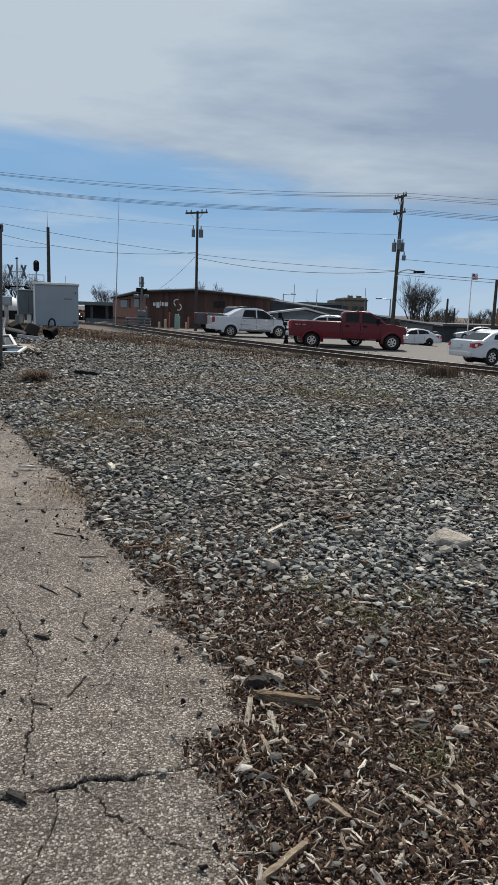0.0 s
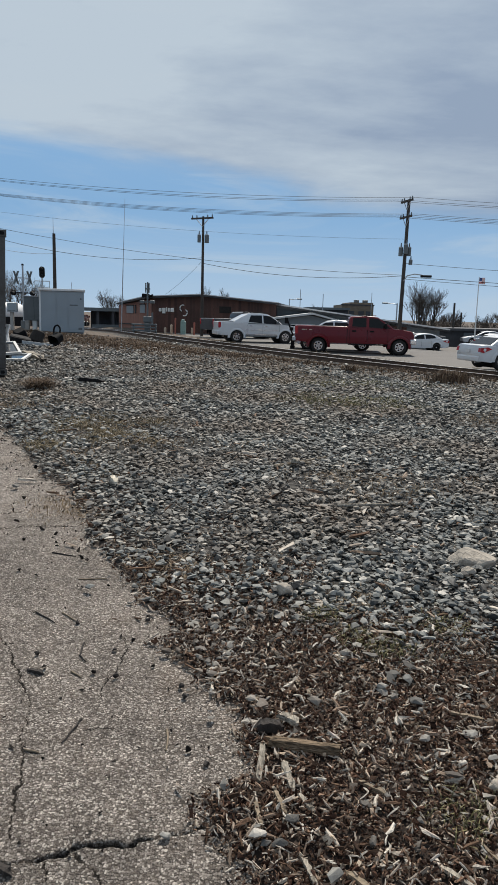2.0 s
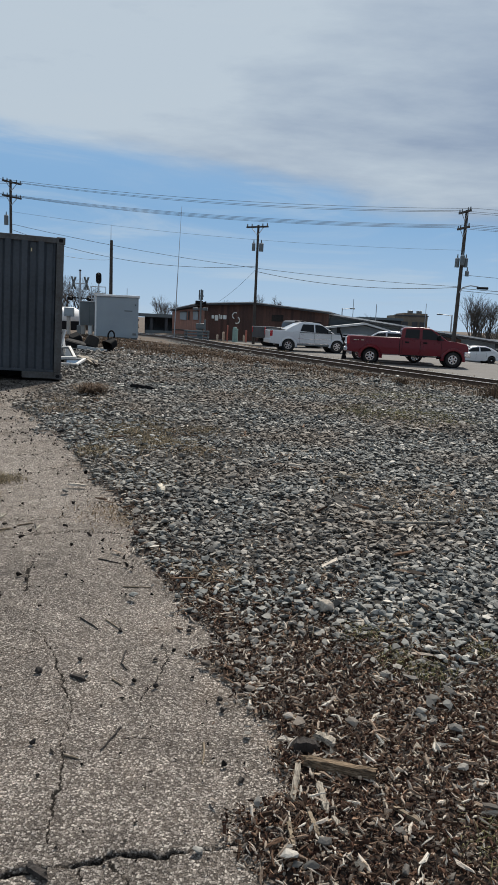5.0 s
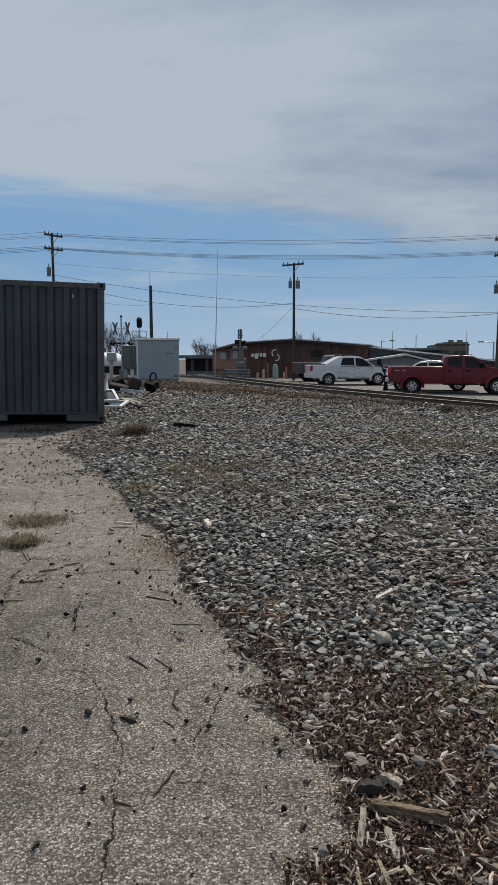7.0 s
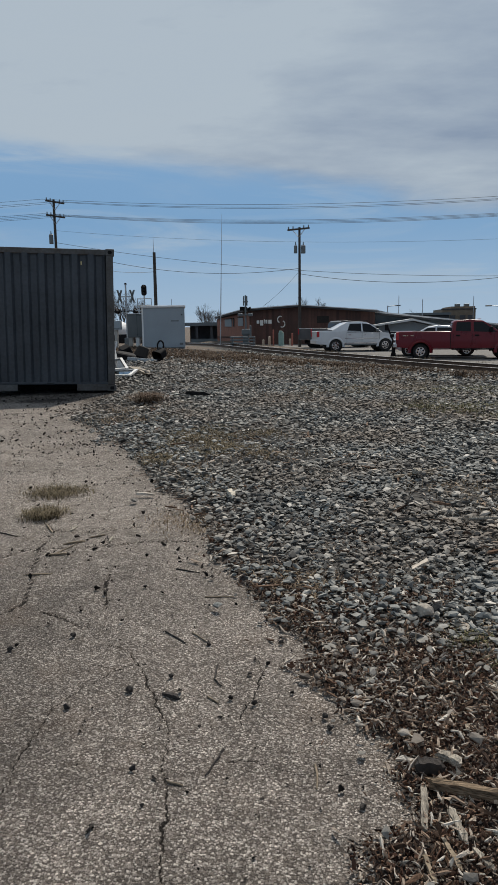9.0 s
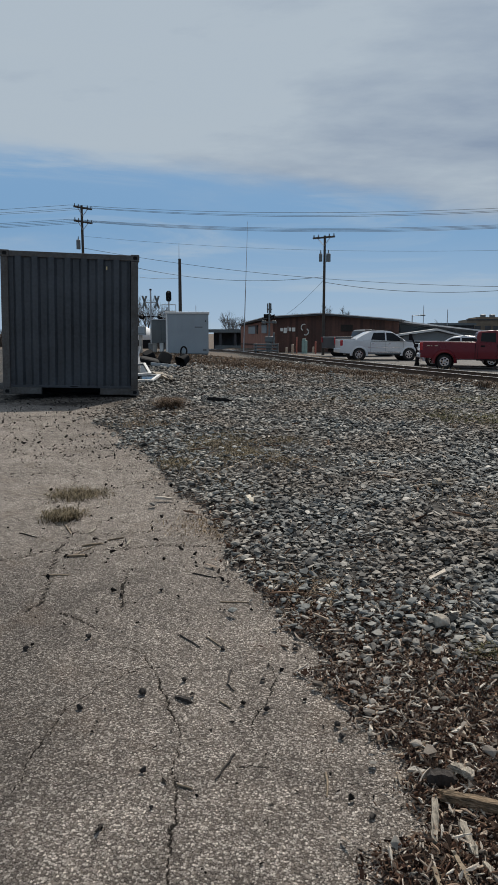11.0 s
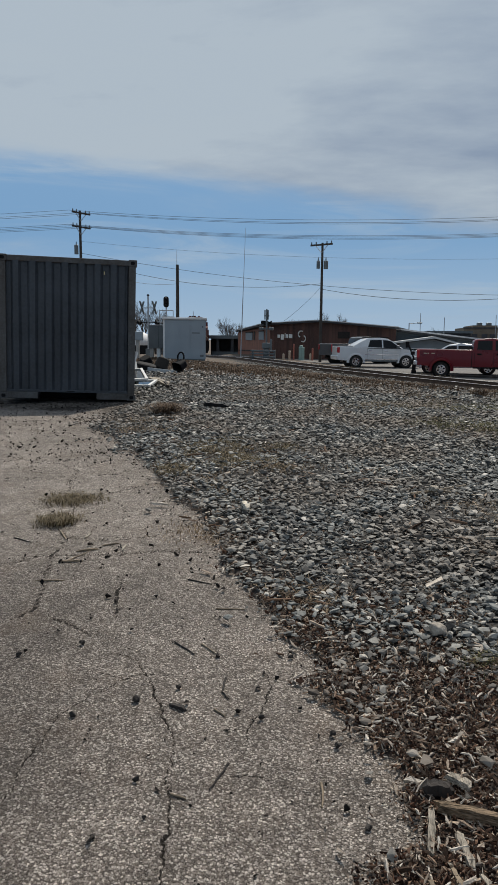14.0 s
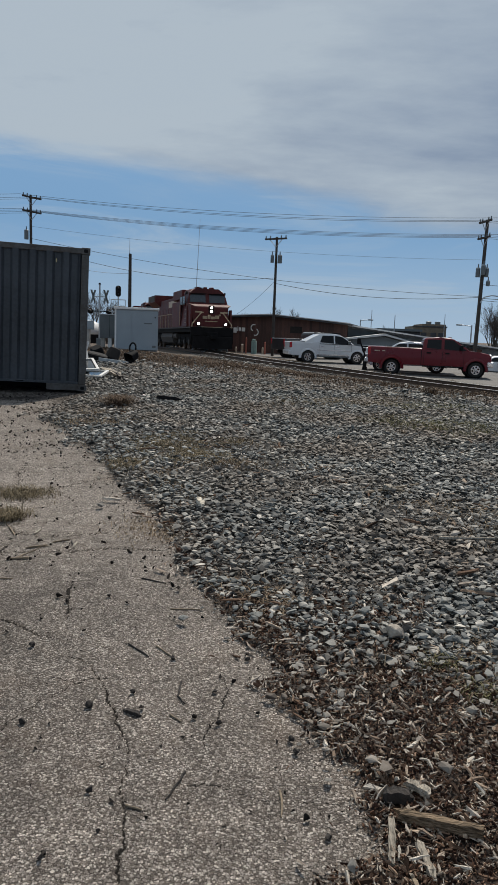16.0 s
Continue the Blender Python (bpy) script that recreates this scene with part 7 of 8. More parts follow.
def strew_stones():
    P, S = [], []
    for seed, (xa, xb, ya, yb, dens, med) in enumerate((
            (-1.4, 6.0, -3.0, 5.0, 2000, 0.036), (-3.2, 6.0, 5.0, 9.0, 1350, 0.042), (-6.5, 6.2, 9.0, 15.0, 700, 0.05),
            (-7.5, 9.0, 15.0, 22.0, 250, 0.066), (-12.0, 9.0, 22.0, 32.0, 110, 0.085), (-15.0, 3.0, 32.0, 48.0, 45, 0.11))):
        def chance(x, y):
            d, s = edge_d(x, y), off_track(x, y)
            c = smooth01(-0.06, 0.1, d) * (1 - 0.93 * mulch(x, y)) + 0.006 * np.exp(np.minimum(d, 0) / 0.2) * (d < 0)
            c = np.where(y > 12.6, np.maximum(smooth01(-0.3, 0.3, x + 4.5 + 0.42 * (y - 13.6)), c * (x > -6.5)), c)
            spill = np.exp(-((y - 8.95 - 0.25 * (x + 3)) / 0.42) ** 2) * smooth01(-4.1, -3.0, x) + 0.5 * np.exp(-((y - 10.9) / 0.5) ** 2) * smooth01(-5.0, -4.2, x)
            c = np.maximum(c, 0.75 * spill * (wob(x, y, 0.5) > -0.25) * (x < 0))
            c = c * (1 - 0.55 * (wob(x + 9, y + 4, 2.3) > 0.38) * smooth01(4, 6, y))
            c = c * (1 - 0.9 * smooth01(1.7, 2.2, s) * smooth01(9.6, 7.6, s - 0.25 * (y - 17) + 0.9 * wob(x + 5, y, 3.1)))
            c = c * (1 - 0.75 * np.exp(-((x + 1.75) / 0.4) ** 2 - ((y - 8.2) / 0.8) ** 2))
            c = c * (1 - (np.abs(x - 0.12) < 0.2) * (np.abs(y - 2.48) < 0.22))
            c = c * smooth01(1.0, 1.5, s) * thick(x, y, 0.14)
            return c
        x, y, g = throw(100 + seed, xa, xb, ya, yb, dens, chance)
        s = np.clip(g.lognormal(math.log(med), 0.42, len(x)), 0.4 * med, 2.1 * med)
        P.append(seat(x, y, s, 0.14 + 0.42 * g.uniform(0, 1, len(x)))); S.append(s)
    strew("gravel", STONES, np.concatenate(P), np.concatenate(S), 15, M_STONE, "angular blue-grey crushed stone gravel strewn over the yard", "gravel", 5, squash=(0.38, 0.9))


def strew_ballast():
    """Stones between and beside the ties."""
    x, y, g = throw(140, -14, 14, 14, 60, 85, lambda x, y: (np.abs(off_track(x, y)) < 1.9) * smooth01(60, 30, y))
    s = np.clip(g.lognormal(math.log(0.07), 0.3, len(x)), 0.03, 0.14)
    z = rail_z(y) - 0.185 - 0.02 * g.uniform(0, 1, len(x))
    strew("ballast", STONES, np.stack([x, y, z], -1), s, 20, M_STONE, "dusty crushed stone ballast between the ties", "ballast", 6, squash=(0.6, 1.2))


def strew_chips():
    def chance(x, y):
        d = edge_d(x, y)
        return np.clip(mulch(x, y) * smooth01(-0.05, 0.06, d) + 0.14 * smooth01(0, 0.2, d) * smooth01(5.5, 3.5, y) + 0.03 * np.exp(np.minimum(d, 0) / 0.1) * (d < 0), 0, 1)
    x, y, g = throw(150, -3.0, 5.0, -2.5, 9.0, 3000, lambda x, y: chance(x, y) * (1 - 0.5 * smooth01(3.4, 4.6, y)) * thick(x, y, 0.12))
    s = np.clip(g.lognormal(math.log(0.021), 0.5, len(x)), 0.008, 0.06)
    strew("wood_chips", SPLINTERS, seat(x, y, s, 0.06) + np.stack([0 * x, 0 * x, g.uniform(0.0, 0.022, len(x))], -1), s, 20, M_CHIP, "grey and tan splintered wood chips over brown mulch", "wood chips", 7, squash=(0.7, 1.6))
    x, y, g = throw(151, -3.0, 4.6, -2.5, 9.0, 12000, lambda x, y: np.where(y > 4.2, 0.18, thick(x + 0.3, y, 0.07)) * mulch(x, y) * smooth01(-0.05, 0.05, edge_d(x, y)))
    s = np.clip(g.lognormal(math.log(0.012), 0.45, len(x)), 0.005, 0.035)
    strew("mulch_crumbs", CRUMBS, seat(x, y, s, 0.2) + np.stack([0 * x, 0 * x, g.uniform(0.0, 0.016, len(x))], -1), s, 22, M_MULCH, "fine dark brown mulch crumbs", "mulch", 8, squash=(1.0, 2.2))


def strew_bits():
    """Brown bark and twig bits caught among the stones."""
    x, y, g = throw(155, -3.5, 5.0, 3.0, 14.0, 110, lambda x, y: (0.25 + 0.75 * (wob(x + 9, y + 4, 2.3) > 0.15)) * smooth01(-0.25, 0.1, edge_d(x, y)) * (1 + 1.5 * smooth01(0.5, 0.1, np.abs(edge_d(x, y) - 0.1))) * 0.6 * (np.abs(x) < 0.5 * y + 1.6))
    s = np.clip(g.lognormal(math.log(0.05), 0.5, len(x)), 0.02, 0.18)
    strew("bark_bits", SPLINTERS, seat(x, y, s, 0.06) + np.stack([0 * x, 0 * x, g.uniform(0.012, 0.03, len(x))], -1), s, 10, M_CHIP, "brown bark and twig bits among the gravel", "bark bits", 17, squash=(0.5, 1.2))


def strew_clods():
    def chance(x, y):
        d = edge_d(x, y)
        return np.clip((0.14 + 0.16 * smooth01(3.0, 4.5, y) + 0.6 * np.exp(np.minimum(d, 0) / 0.1) + 0.35 * np.exp(np.minimum(d, 0) / 0.5) + 0.2 * (wob(x, y, 2.2) > 0.45) + 0.9 * smooth01(7.0, 8.0, y) * smooth01(11.0, 9.5, y) * (wob(x * 0.3, y, 1.1) > 0.05)) * (d < 0.03), 0, 1)
    x, y, g = throw(160, -7.0, 0.2, 1.4, 13.4, 130, chance)
    loose = len(x)
    # crumbs of dirt gathered along the farther cracks
    for _w, _d, pts in CRACKS:
        for (ax, ay), (bx, by) in zip(pts, pts[1:]):
            n = int(75 * math.hypot(bx - ax, by - ay) * (min(ay, by) > 3.3))
            t = g.uniform(0, 1, n)
            t = t[wob(ax + t * 3, ay + t, 0.9) > -0.4]
            x = np.concatenate([x, ax + (bx - ax) * t + g.normal(0, 0.012, len(t)) + 0.03 * wob(t * 2, t + ay, 0.6)])
            y = np.concatenate([y, ay + (by - ay) * t + g.normal(0, 0.012, len(t)) + 0.03 * wob(t + ax, t * 2, 0.6)])
    s = np.clip(g.lognormal(math.log(0.02), 0.5, len(x)), 0.008, 0.055) * (0.75 + 0.07 * np.maximum(y - 2, 0))
    s[loose:] = np.minimum(s[loose:] * 0.5, 0.014)
    strew("dirt_clods", PEBBLES, seat(x, y, s, 0.3), s, 25, M_CLOD, "small dark clods and pebbles scattered over the slab", "clods", 9, squash=(0.8, 1.2))


def blades(name, centres, per, height, spread, mat, label, seed, lean=0.5, width=0.004):
    """Dead stalks: thin bent three-sided blades growing from the centres."""
    g = np.random.default_rng(seed)
    c = np.repeat(centres, per, axis=0)
    n = len(c)
    r = g.normal(0, spread, (n, 2))
    b = c.copy(); b[:, :2] += r
    h = height * g.uniform(0.35, 1.15, n)
    a = g.uniform(0, 2 * np.pi, n)
    out = np.stack([np.cos(a), np.sin(a)], -1) * (lean * h * g.uniform(0.2, 1.2, n))[:, None]
    w = width * g.uniform(0.6, 1.4, n)
    px, py = -np.sin(a) * w, np.cos(a) * w
    mid = b + np.concatenate([out * 0.35, (h * 0.6)[:, None]], 1)
    tip = b + np.concatenate([out, h[:, None] * np.clip(1 - 0.35 * lean, 0.2, 1)], 1)
    side = np.stack([px, py, 0 * px], -1)
    V = np.stack([b - side, b + side, mid - side * 0.8, mid + side * 0.8, tip], 1).reshape(-1, 3)
    k = np.arange(n)[:, None, None] * 5
    F = (np.array([[0, 1, 3], [0, 3, 2], [2, 3, 4]])[None] + k).reshape(-1, 3)
    return tagged(new(name, mesh_np(name, V, F, mat)), label, "dead grass", kind="stuff")


def on_ground(x, y):
    x, y = np.asarray(x, float), np.asarray(y, float)
    return seat(x, y, np.zeros_like(x), 0)


def strew_weeds():
    x, y, g = throw(170, -14, 12, 14, 44, 15.0, lambda x, y: smooth01(1.7, 2.3, off_track(x, y)) * smooth01(9.8, 7.2, off_track(x, y) - 0.25 * (y - 17) + 0.9 * wob(x + 5, y, 3.1)) * (0.3 + 0.7 * (wob(x, y, 2.7) > -0.1)))
    blades("trackside_weeds", on_ground(x, y), 22, 0.16, 0.17, M_BROWNWEED, "brown dead weeds along the railway", 21, 0.9, 0.007)
    x, y, g = throw(171, -14, 16, 14, 50, 1.2, lambda x, y: smooth01(-1.6, -2.2, off_track(x, y)) * smooth01(-5.0, -3.5, off_track(x, y)))
    blades("roadside_weeds", on_ground(x, y), 18, 0.2, 0.12, M_STRAW, "sparse dead grass between track and road", 22, 0.6, 0.006)
    x, y, g = throw(172, -4, 7, 5.0, 20, 9.0, lambda x, y: (wob(x + 9, y + 4, 2.3) > 0.38) * smooth01(0.1, 0.4, edge_d(x, y)) * (off_track(x, y) > 3))
    blades("yard_straw", on_ground(x, y), 30, 0.1, 0.13, M_STRAW, "thin straw-coloured dead grass among the gravel", 23, 1.3, 0.003)
    g = np.random.default_rng(180)
    bx, by = g.normal(-1.85, 0.28, 30), g.normal(8.3, 0.55, 30)
    blades("brown_patch", on_ground(bx, by), 190, 0.07, 0.1, M_TUFT, "flattened brown dead grass among the gravel", 26, 2.0, 0.003)
    for k, (cx, cy) in enumerate(((1.75, 13.96), (0.11, 13.97), (1.42, 11.20))):
        bx, by = g.normal(cx, 0.55, 60), g.normal(cy, 0.5, 60)
        blades("moss_patch", on_ground(bx, by), 42, 0.085, 0.12, M_TUFT if k == 1 else M_WEED, "low yellow-green dead grass among the gravel", 27 + k, 1.5, 0.004)
    pts = [(-1.38, 6.55), (-1.3, 6.6), (-1.55, 6.8), (-1.34, 5.32), (-1.45, 5.45), (-0.42, 4.16), (0.47, 3.68), (-1.2, 6.2), (-1.7, 7.1), (-1.25, 5.2), (-0.5, 4.3)]
    blades("straw_patches", on_ground([p[0] for p in pts], [p[1] for p in pts]), 170, 0.045, 0.13, M_STRAW, "flattened straw patches at the slab edge", 24, 2.0, 0.002)


def tuft(x, y, height, spread, n, mat, label, seed, lean=0.7, width=0.003):
    ob = blades("grass_tuft", on_ground([x], [y]), n, height, spread, mat, label, seed, lean, width)
    ob["category"] = "grass tuft"
    return ob


strew_stones()
strew_ballast()
strew_chips()
strew_bits()
strew_clods()
strew_weeds()
_g = np.random.default_rng(77)
_hx = np.concatenate([_g.uniform(8, 62, 420), _g.uniform(-75, -32, 260)])
_hy = np.concatenate([_g.uniform(116, 132, 420), _g.uniform(112, 126, 260)])
blades("far_hedge", np.stack([_hx, _hy, ground_z(_hx, _hy)], -1), 34, 3.4, 0.9, M_TWIG, "far brown leafless hedge and scrub", 25, 0.35, 0.03)["category"] = "hedge"
tuft(-2.63, 6.1, 0.06, 0.11, 1300, M_TUFT, "dry brown grass tuft growing from a slab crack", 31, 2.4, 0.002)
tuft(-2.45, 5.41, 0.1, 0.065, 900, M_TUFT, "dry upright grass tuft growing from the slab", 32, 1.5, 0.002)
tuft(-3.5, 11.9, 0.3, 0.085, 1800, M_BROWNWEED, "round dead brown tumbleweed at the slab edge", 33, 1.5, 0.0018)
tuft(3.77, 14.6, 0.33, 0.17, 900, M_BROWNWEED, "tall dead reddish-brown weed clump near the track", 34, 0.5, 0.004)
tuft(2.09, 16.9, 0.24, 0.12, 360, M_BROWNWEED, "dark dead weed clump beside the railway", 35, 0.6, 0.004)
for k, (gx, gy) in enumerate(((0.45, 3.26), (0.86, 3.42), (0.33, 3.5), (0.63, 2.14), (0.58, 3.18))):
    tuft(gx, gy, 0.055, 0.06, 150, M_WEED, "small green weed sprouting in the mulch", 40 + k, 1.0, 0.002)


# ---- single pieces lying about ----
def lump(name, x, y, size, flat, mat, label, category, seed, yaw=0.0, sink=0.25, stretch=1.0):
    """A rock or clod: a rounded hull with chipped planes."""
    rr = random.Random(seed)
    bm = B()
    for _k in range(13 if size < 0.06 else 26):
        d = Vector((rr.gauss(0, 1), rr.gauss(0, 1), rr.gauss(0, 1))).normalized() * rr.uniform(0.86, 1.0)
        bm.verts.new((d.x * size * 0.5 * stretch, d.y * size * 0.4, d.z * size * 0.5 * flat))
    res = bmesh.ops.convex_hull(bm, input=bm.verts[:])
    bmesh.ops.delete(bm, geom=[g for g in res["geom_interior"] if isinstance(g, bmesh.types.BMVert)], context="VERTS")
    bmesh.ops.bevel(bm, geom=bm.edges[:], offset=size * 0.02, segments=1, affect="EDGES")
    ob = ob_from(name, bm, mat)
    z = on_ground([x], [y])[0][2]
    ob.matrix_world = pose(x, y, z + size * flat * (0.5 - sink), 0, 0, yaw)
    return tagged(ob, label, category)


def timber(name, a, b, w, h, mat, label, category, seed, lift=0.0, tip=0.0, ragged=1.0):
    """A split piece of wood from a to b on the ground, with uneven faces and ragged ends."""
    rr = random.Random(seed)
    za, zb = on_ground([a[0]], [a[1]])[0][2] + lift, on_ground([b[0]], [b[1]])[0][2] + lift + tip
    A, Bv = Vector((a[0], a[1], za)), Vector((b[0], b[1], zb))
    d = (Bv - A)
    side = Vector((-d.y, d.x, 0)).normalized()
    bm = B()
    rings = []
    n = 9
    for i in range(n):
        t = i / (n - 1)
        k = (1.0 if 0 < i < n - 1 else 1.0 - 0.45 * ragged) * rr.uniform(1 - 0.2 * ragged, 1 + 0.1 * ragged)
        c = A + d * (t + (rr.uniform(-0.01, 0.01)))
        off = rr.uniform(-0.12, 0.12) * w * ragged
        rings.append([bm.verts.new(c + side * (sy * w / 2 * k * rr.uniform(0.88, 1.05) + off) + Vector((0, 0, (h * 0.02 if sz < 0 else h * k * rr.uniform(0.88, 1.06)))) + d * (rr.uniform(-0.07, 0.07) if i in (0, n - 1) else 0)) for sy, sz in ((-1, -1), (1, -1), (1.0, 0.7), (0.2, 1), (-0.9, 1))])
    for r, s in zip(rings, rings[1:]):
        for k in range(5):
            bm.faces.new((r[k], r[(k + 1) % 5], s[(k + 1) % 5], s[k]))
    bm.faces.new(rings[0][::-1]); bm.faces.new(rings[-1])
    return tagged(ob_from(name, bm, mat), label, category)


def twig(pts, r, label, seed, mat=None, lift=0.0):
    rr = random.Random(seed)
    P = []
    for (x0, y0), (x1, y1) in zip(pts, pts[1:]):
        for t in (0, 0.33, 0.66):
            P.append((x0 + (x1 - x0) * t + rr.uniform(-0.004, 0.004), y0 + (y1 - y0) * t + rr.uniform(-0.004, 0.004)))
    P.append(pts[-1])
    g = on_ground([p[0] for p in P], [p[1] for p in P])
    return tagged(ob_from("twig", tube(B(), [(p[0], p[1], p[2] + r + lift) for p in g], [r * (1 - 0.5 * i / len(P)) for i in range(len(P))], 6), mat or M_WOOD), label, "twig")


lump("rock", 1.235, 4.28, 0.31, 0.5, M_ROCK, "large tan limestone rock lying in the gravel", "rock", 3, 8, 0.3, 1.1)
lump("rock", 0.14, 3.72, 0.11, 0.6, M_ROCK, "pale grey fist-sized rock in the gravel", "rock", 4, 0, -0.08)
lump("rock", 1.16, 4.08, 0.1, 0.6, M_ROCK, "small pale tan rock beside a larger one", "rock", 5, 20, -0.08)
lump("rock", 0.75, 2.28, 0.075, 0.6, M_ROCK, "pale grey stone among wood chips", "rock", 6, 40, 0.0)
timber("wood_plank", (0.05, 2.515), (0.285, 2.455), 0.028, 0.03, M_PLANK, "short weathered tan board with a dark underside", "wood", 1, 0.014, ragged=0.25)
timber("wood_block", (0.015, 2.6), (0.105, 2.6), 0.036, 0.036, M_DARKWOOD, "blackened broken wood block with a frayed top", "wood", 2, 0.01)
timber("wood_splinter", (0.035, 2.53), (0.02, 2.32), 0.022, 0.014, M_PALEWOOD, "pale grey wood splinter at the slab edge", "wood", 3, 0.008)
timber("wood_splinter", (0.1, 2.42), (0.125, 2.28), 0.022, 0.015, M_PALEWOOD, "pale split wood piece in mulch", "wood", 4, 0.01)
timber("wood_splinter", (0.3, 2.42), (0.31, 2.27), 0.006, 0.006, M_PALEWOOD, "thin pale wood sliver in mulch", "wood", 5, 0.012)
timber("wood_splinter", (0.09, 2.66), (0.16, 2.6), 0.03, 0.02, M_PALEWOOD, "pale wood flake beside a dark block", "wood", 6, 0.03)
timber("wood_splinter", (-1.165, 5.98), (-1.09, 5.8), 0.042, 0.032, M_CHUNK, "bright pale wood chunk on the gravel edge", "wood", 7, 0.035)
timber("wood_splinter", (0.33, 6.74), (0.36, 6.56), 0.06, 0.05, M_PALEWOOD, "pale upright wood chunk in the gravel", "wood", 8, 0.035, 0.04)
timber("driftwood_branch", (0.06, 1.64), (0.2, 1.78), 0.02, 0.018, M_WOOD, "grey weathered branch at the slab edge", "wood", 9, 0.01)
timber("bark_piece", (-0.7, 1.985), (-0.63, 1.945), 0.024, 0.016, M_DARKWOOD, "brown bark piece lying on a slab crack", "wood", 10, 0.004)
timber("dark_plank", (-3.07, 12.81), (-2.62, 12.56), 0.1, 0.06, M_BLACK, "charred dark plank lying on the gravel", "wood", 11, 0.045)
for k, (a, b, w) in enumerate((((-0.05, 2.27), (-0.02, 2.17), 0.03), ((0.02, 2.25), (0.06, 2.17), 0.03), ((-0.11, 2.22), (-0.09, 2.12), 0.026), ((0.33, 2.3), (0.4, 2.24), 0.03), ((0.02, 2.0), (0.05, 1.9), 0.03), ((0.62, 2.05), (0.7, 1.9), 0.02), ((0.85, 2.35), (0.92, 2.2), 0.024), ((0.5, 1.95), (0.6, 1.85), 0.03), ((0.25, 1.95), (0.32, 1.86), 0.035), ((0.7, 2.7), (0.82, 2.66), 0.03), ((1.0, 2.9), (1.1, 2.8), 0.03))):
    out = 0.12 if a[0] < 0.03 else 0.0
    timber("wood_splinter", (a[0] + out, a[1]), (b[0] + out, b[1]), w * 0.5, w * 0.34, M_PALEWOOD if k % 3 == 1 else M_WOOD, "pale grey weathered wood splinter in mulch", "wood", 20 + k, 0.012)
twig([(0.58, 5.3), (0.8, 5.36), (1.05, 5.45)], 0.014, "grey-brown fallen branch on the gravel", 1, M_PALEWOOD, 0.022)
twig([(0.15, 6.55), (0.35, 6.75), (0.65, 7.05)], 0.014, "bent grey twig lying across the gravel", 2, M_WOOD, 0.022)
twig([(0.4, 6.8), (0.55, 6.7)], 0.01, "short grey twig forking from a branch", 3, M_WOOD, 0.026)
for k, pts in enumerate(([(-1.05, 3.57), (-0.93, 3.46)], [(-0.92, 3.57), (-0.82, 3.47)], [(-0.75, 3.27), (-0.74, 3.15), (-0.7, 3.1)], [(-0.74, 3.01), (-0.69, 2.97)], [(-0.62, 2.68), (-0.63, 2.61), (-0.65, 2.53)], [(-0.76, 2.48), (-0.71, 2.47)], [(-1.82, 4.98), (-1.75, 4.84)], [(-2.02, 4.56), (-1.96, 4.83)], [(-2.58, 4.98), (-2.42, 4.91)], [(-0.3, 2.62), (-0.29, 2.5)], [(-1.2, 4.4), (-1.05, 4.35)], [(-0.95, 4.0), (-0.8, 4.02)], [(-0.6, 3.75), (-0.45, 3.72)])):
    twig(pts, 0.0045, "thin dry twig lying on the concrete", 50 + k, M_WOOD if k % 2 else M_DARKWOOD)
for k, (a, b, w) in enumerate((((-2.1, 5.17), (-2.11, 5.05), 0.022), ((-1.775, 4.97), (-1.765, 4.86), 0.024), ((-2.04, 4.77), (-1.93, 4.85), 0.026), ((-2.05, 4.555), (-1.93, 4.6), 0.026), ((-2.05, 4.22), (-1.9, 4.25), 0.014), ((-2.34, 5.2), (-2.22, 5.02), 0.02), ((-1.92, 4.93), (-1.84, 5.0), 0.02))):
    timber("wood_splinter", a, b, w * 0.55, w * 0.5, M_PALEWOOD if k in (0, 1) else M_WOOD, "grey dry stick lying on the concrete slab", "wood", 120 + k, 0.002)
timber("bark_piece", (-0.915, 3.01), (-0.845, 2.985), 0.02, 0.014, M_DARKWOOD, "dark bark chunk lying on the concrete", "wood", 12, 0.002)
for k, (x, y, s) in enumerate(((-1.05, 3.01, 0.042), (-0.55, 2.97, 0.036), (-1.46, 3.46, 0.04), (-1.69, 3.3, 0.04), (-1.25, 2.86, 0.034), (-0.89, 2.53, 0.035), (-0.92, 3.14, 0.035), (-0.15, 2.43, 0.032), (-0.81, 2.36, 0.02), (-0.93, 2.25, 0.022), (-0.28, 2.91, 0.04), (-0.26, 2.84, 0.036), (-0.82, 3.46, 0.035), (-0.6, 3.2, 0.03), (-0.5, 3.5, 0.035), (-1.3, 4.1, 0.035))):
    lump("dark_stone", x, y, s, 0.75, M_DARKWOOD, "small dark stone lying on the concrete slab", "stone", 70 + k, k * 40, 0.08)


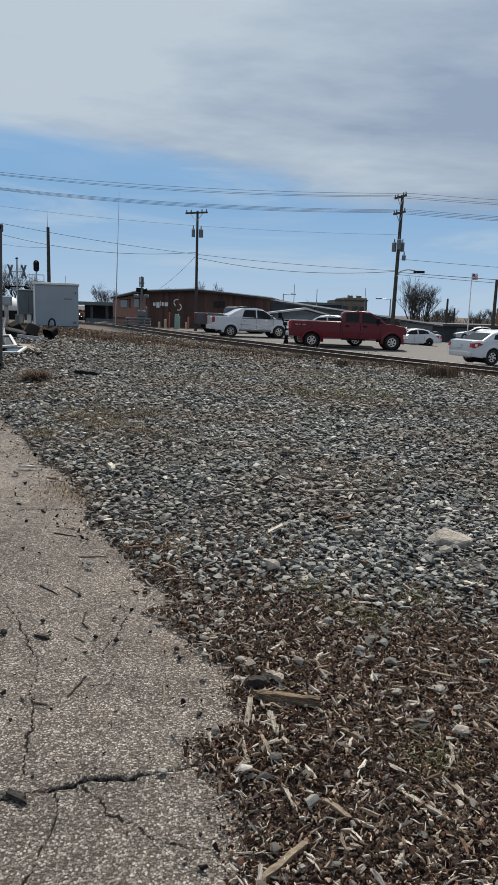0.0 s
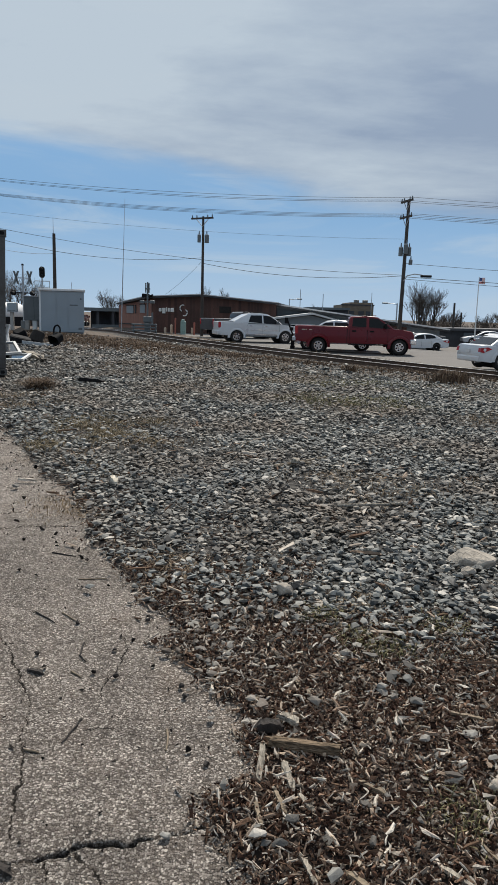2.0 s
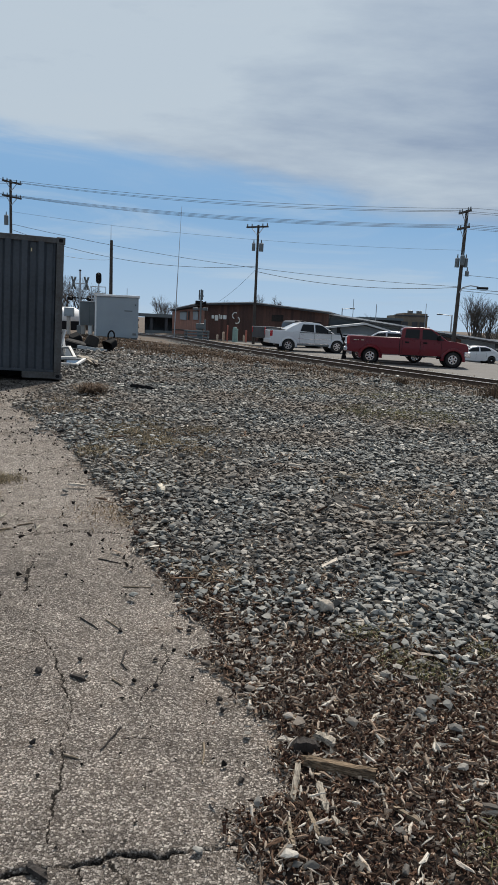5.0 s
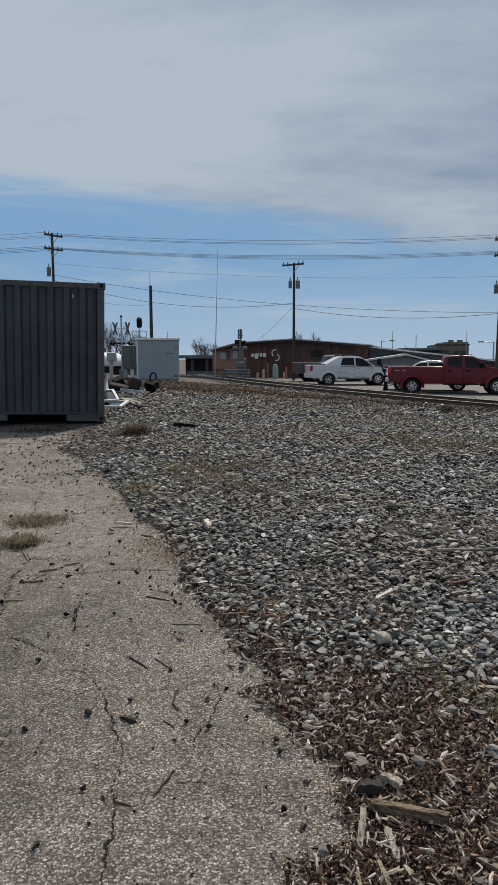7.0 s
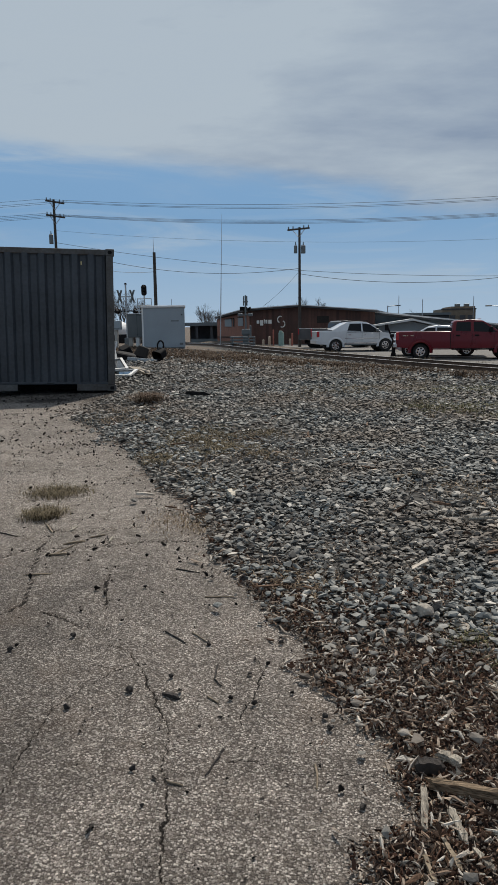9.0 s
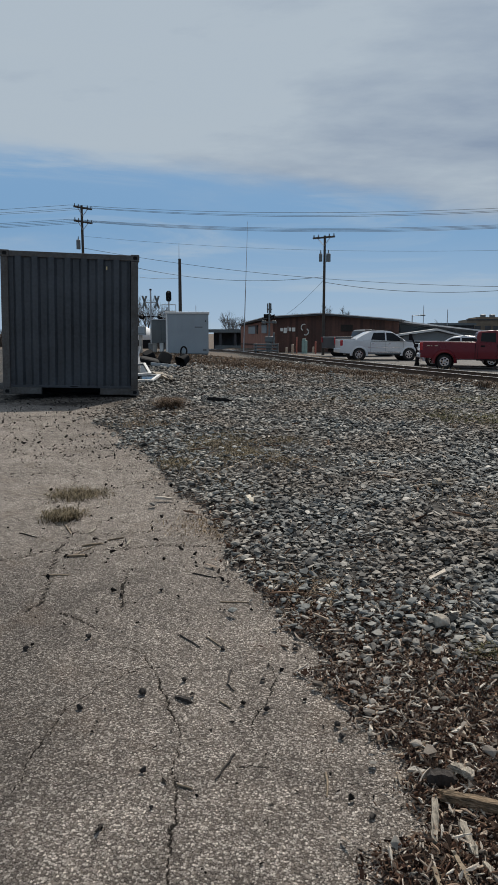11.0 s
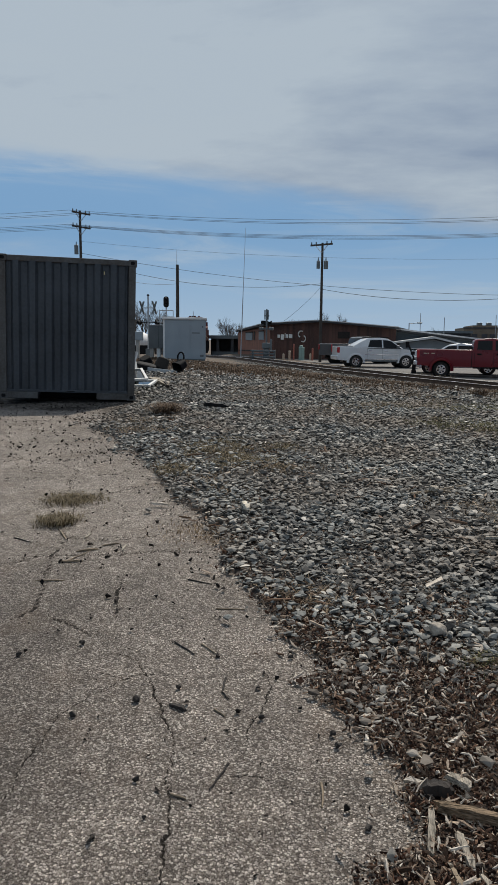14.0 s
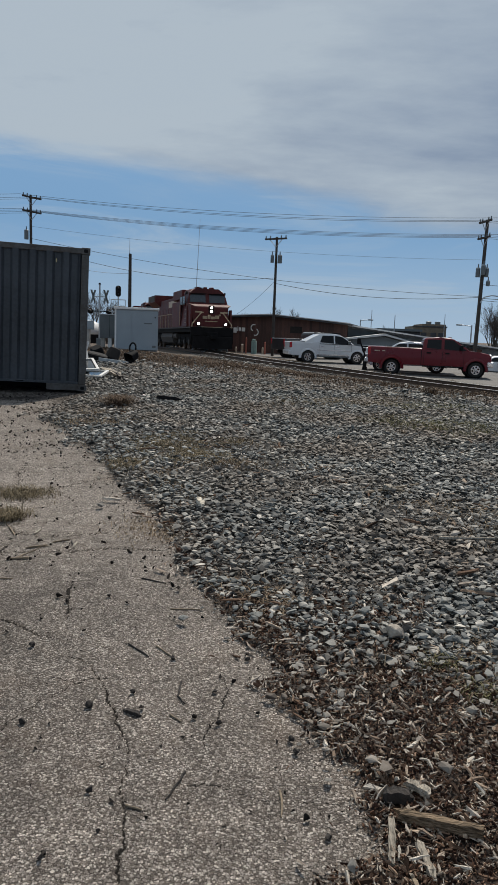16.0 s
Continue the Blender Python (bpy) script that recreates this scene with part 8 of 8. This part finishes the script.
# ---- scrap beside the container ----
def build_scrap():
    def tub(x, y, w, d, h, rx, ry, rz, label, seed):
        """A battered black plastic hood: an open rounded shell with a rim."""
        z = on_ground([x], [y])[0][2]
        t = thing("plastic_hood", label, "scrap", pose(x, y, z, 0, 0, 0), "black scrap hoods")
        bm = B()
        prof = [(1.0, 0.0), (1.0, 0.08), (0.86, 0.1), (0.74, 0.9), (0.62, 1.0), (0.0, 1.0)]
        rings = []
        for k, zz in prof:
            rings.append([bm.verts.new((w / 2 * k * math.copysign(abs(math.cos(a)) ** 0.6, math.cos(a)), d / 2 * k * math.copysign(abs(math.sin(a)) ** 0.6, math.sin(a)), zz * h)) for a in [i * math.pi / 10 for i in range(20)]])
        for r, s in zip(rings, rings[1:]):
            for i in range(20):
                bm.faces.new((r[i], r[(i + 1) % 20], s[(i + 1) % 20], s[i]))
        o = part("shell", bm, M_BLACK, t, smooth=False)
        o.matrix_basis = pose(0, 0, 0, rx, ry, rz)
        return t
    tub(-8.25, 25.6, 0.95, 0.8, 0.32, 8, 12, 20, "flattened black plastic hood on the gravel", 1)
    tub(-7.95, 26.3, 0.6, 0.55, 0.55, -35, 20, 10, "tilted black plastic hood in a scrap heap", 2)
    tub(-8.35, 26.4, 0.55, 0.5, 0.6, 20, -25, 40, "upturned black plastic hood in a scrap heap", 3)
    b = tub(-6.9, 25.0, 0.44, 0.4, 0.36, -60, 10, -25, "black box hood standing tilted on the gravel", 4)
    b.matrix_world = b.matrix_world @ pose(0, 0, 0.2)
    r = thing("steel_ring", "dark oval steel ring leaning on a hood", "scrap", pose(-6.85, 25.3, on_ground([-6.85], [25.3])[0][2]))
    part("hoop", tube(B(), [(0.11 * math.cos(a), 0.03 * math.sin(a), 0.56 + 0.17 * math.sin(a)) for a in [i * math.pi / 8 for i in range(17)]], 0.03, 6), M_BLACK, r)
    part("stem", rod(B(), (0, 0, 0), (0, 0, 0.4), 0.025), M_BLACK, r)
    p = thing("metal_tray", "pale bent sheet-metal tray under the scrap", "scrap", pose(-7.35, 25.2, on_ground([-7.35], [25.2])[0][2], 0, 4, -20))
    part("sheet", box(B(), -0.7, 0.55, -0.15, 0.15, 0.02, 0.06, 0.01), M_STEEL, p)
    part("lip", box(B(), -0.7, 0.55, -0.16, -0.13, 0.02, 0.14, 0.01), M_STEEL, p)

    def frame_thing(x, y, w, h, m, label):
        """A discarded white window frame with its dark pane."""
        t = thing("window_frame", label, "window frame", pose(x, y, on_ground([x], [y])[0][2]) @ m, "discarded white frames")
        for x0, x1, y0, y1 in ((0, w, 0, 0.07), (0, w, h - 0.07, h), (0, 0.07, 0.07, h - 0.07), (w - 0.07, w, 0.07, h - 0.07)):
            part("bar", box(B(), x0, x1, y0, y1, 0, 0.06, 0.008), M_WHITEMETAL, t)
        part("pane", box(B(), 0.07, w - 0.07, 0.07, h - 0.07, 0.02, 0.03), M_GLASS, t)
    frame_thing(-6.45, 17.3, 0.95, 1.2, pose(0, 0, 0.03, 3, 0, 8), "white metal window frame lying on the gravel")
    frame_thing(-6.5, 17.5, 0.9, 1.3, pose(0, 0, 0.12, 9, -3, 24), "white metal window frame lying on another")
    frame_thing(-6.75, 18.5, 0.6, 0.9, pose(0, 0, 0.1, 52, 0, 30), "white metal frame propped up on the heap")
    frame_thing(-6.9, 18.9, 0.5, 0.8, pose(0, 0, 0.1, 66, 0, -20), "small white frame leaning in the heap")
    timber("long_board", (-6.3, 20.0), (-5.15, 17.75), 0.26, 0.1, M_PALEWOOD, "pale board with a dark side lying on the gravel", "wood", 41, 0.05)
    timber("long_board", (-6.05, 19.6), (-5.1, 17.6), 0.08, 0.12, M_DARKWOOD, "dark beam lying beside a pale board", "wood", 42, 0.02)
    lump("rock", -3.75, 12.2, 0.16, 0.5, M_ROCK, "pale rock beside a tumbleweed", "rock", 9, 10, 0.2)


build_scrap()


# ---- movement ----
def on_rail(y):
    return Vector((float(track_x(y)), y, float(rail_z(y))))


def back_along(y, length):
    """The y of the point that lies that far behind y on the track."""
    p, done = on_rail(y), 0.0
    while done < length:
        q = on_rail(y + 0.25)
        done += (q - p).length
        p, y = q, y + 0.25
    return y


def train_pose(y):
    a, b = on_rail(back_along(y, 4.4)), on_rail(back_along(y, 17.9))
    d = (a - b).normalized()
    yaw, tilt = math.degrees(math.atan2(d.y, d.x)), math.degrees(math.asin(d.z))
    return Matrix.Translation(a + d * 4.4) @ pose(0, 0, 0, 0, 0, yaw) @ pose(0, 0, 0, 0, -tilt, 0)


def motions():
    # both engines roll down the line at an even pace, nose first
    front = [(t, 55.0 + 16.5 * (15.8 - t)) for t in [0.5 * k for k in range(33)]]
    walk(loco, [(t, train_pose(y)) for t, y in front])
    walk(second, [(t, train_pose(back_along(y, 22.4))) for t, y in front])


motions()
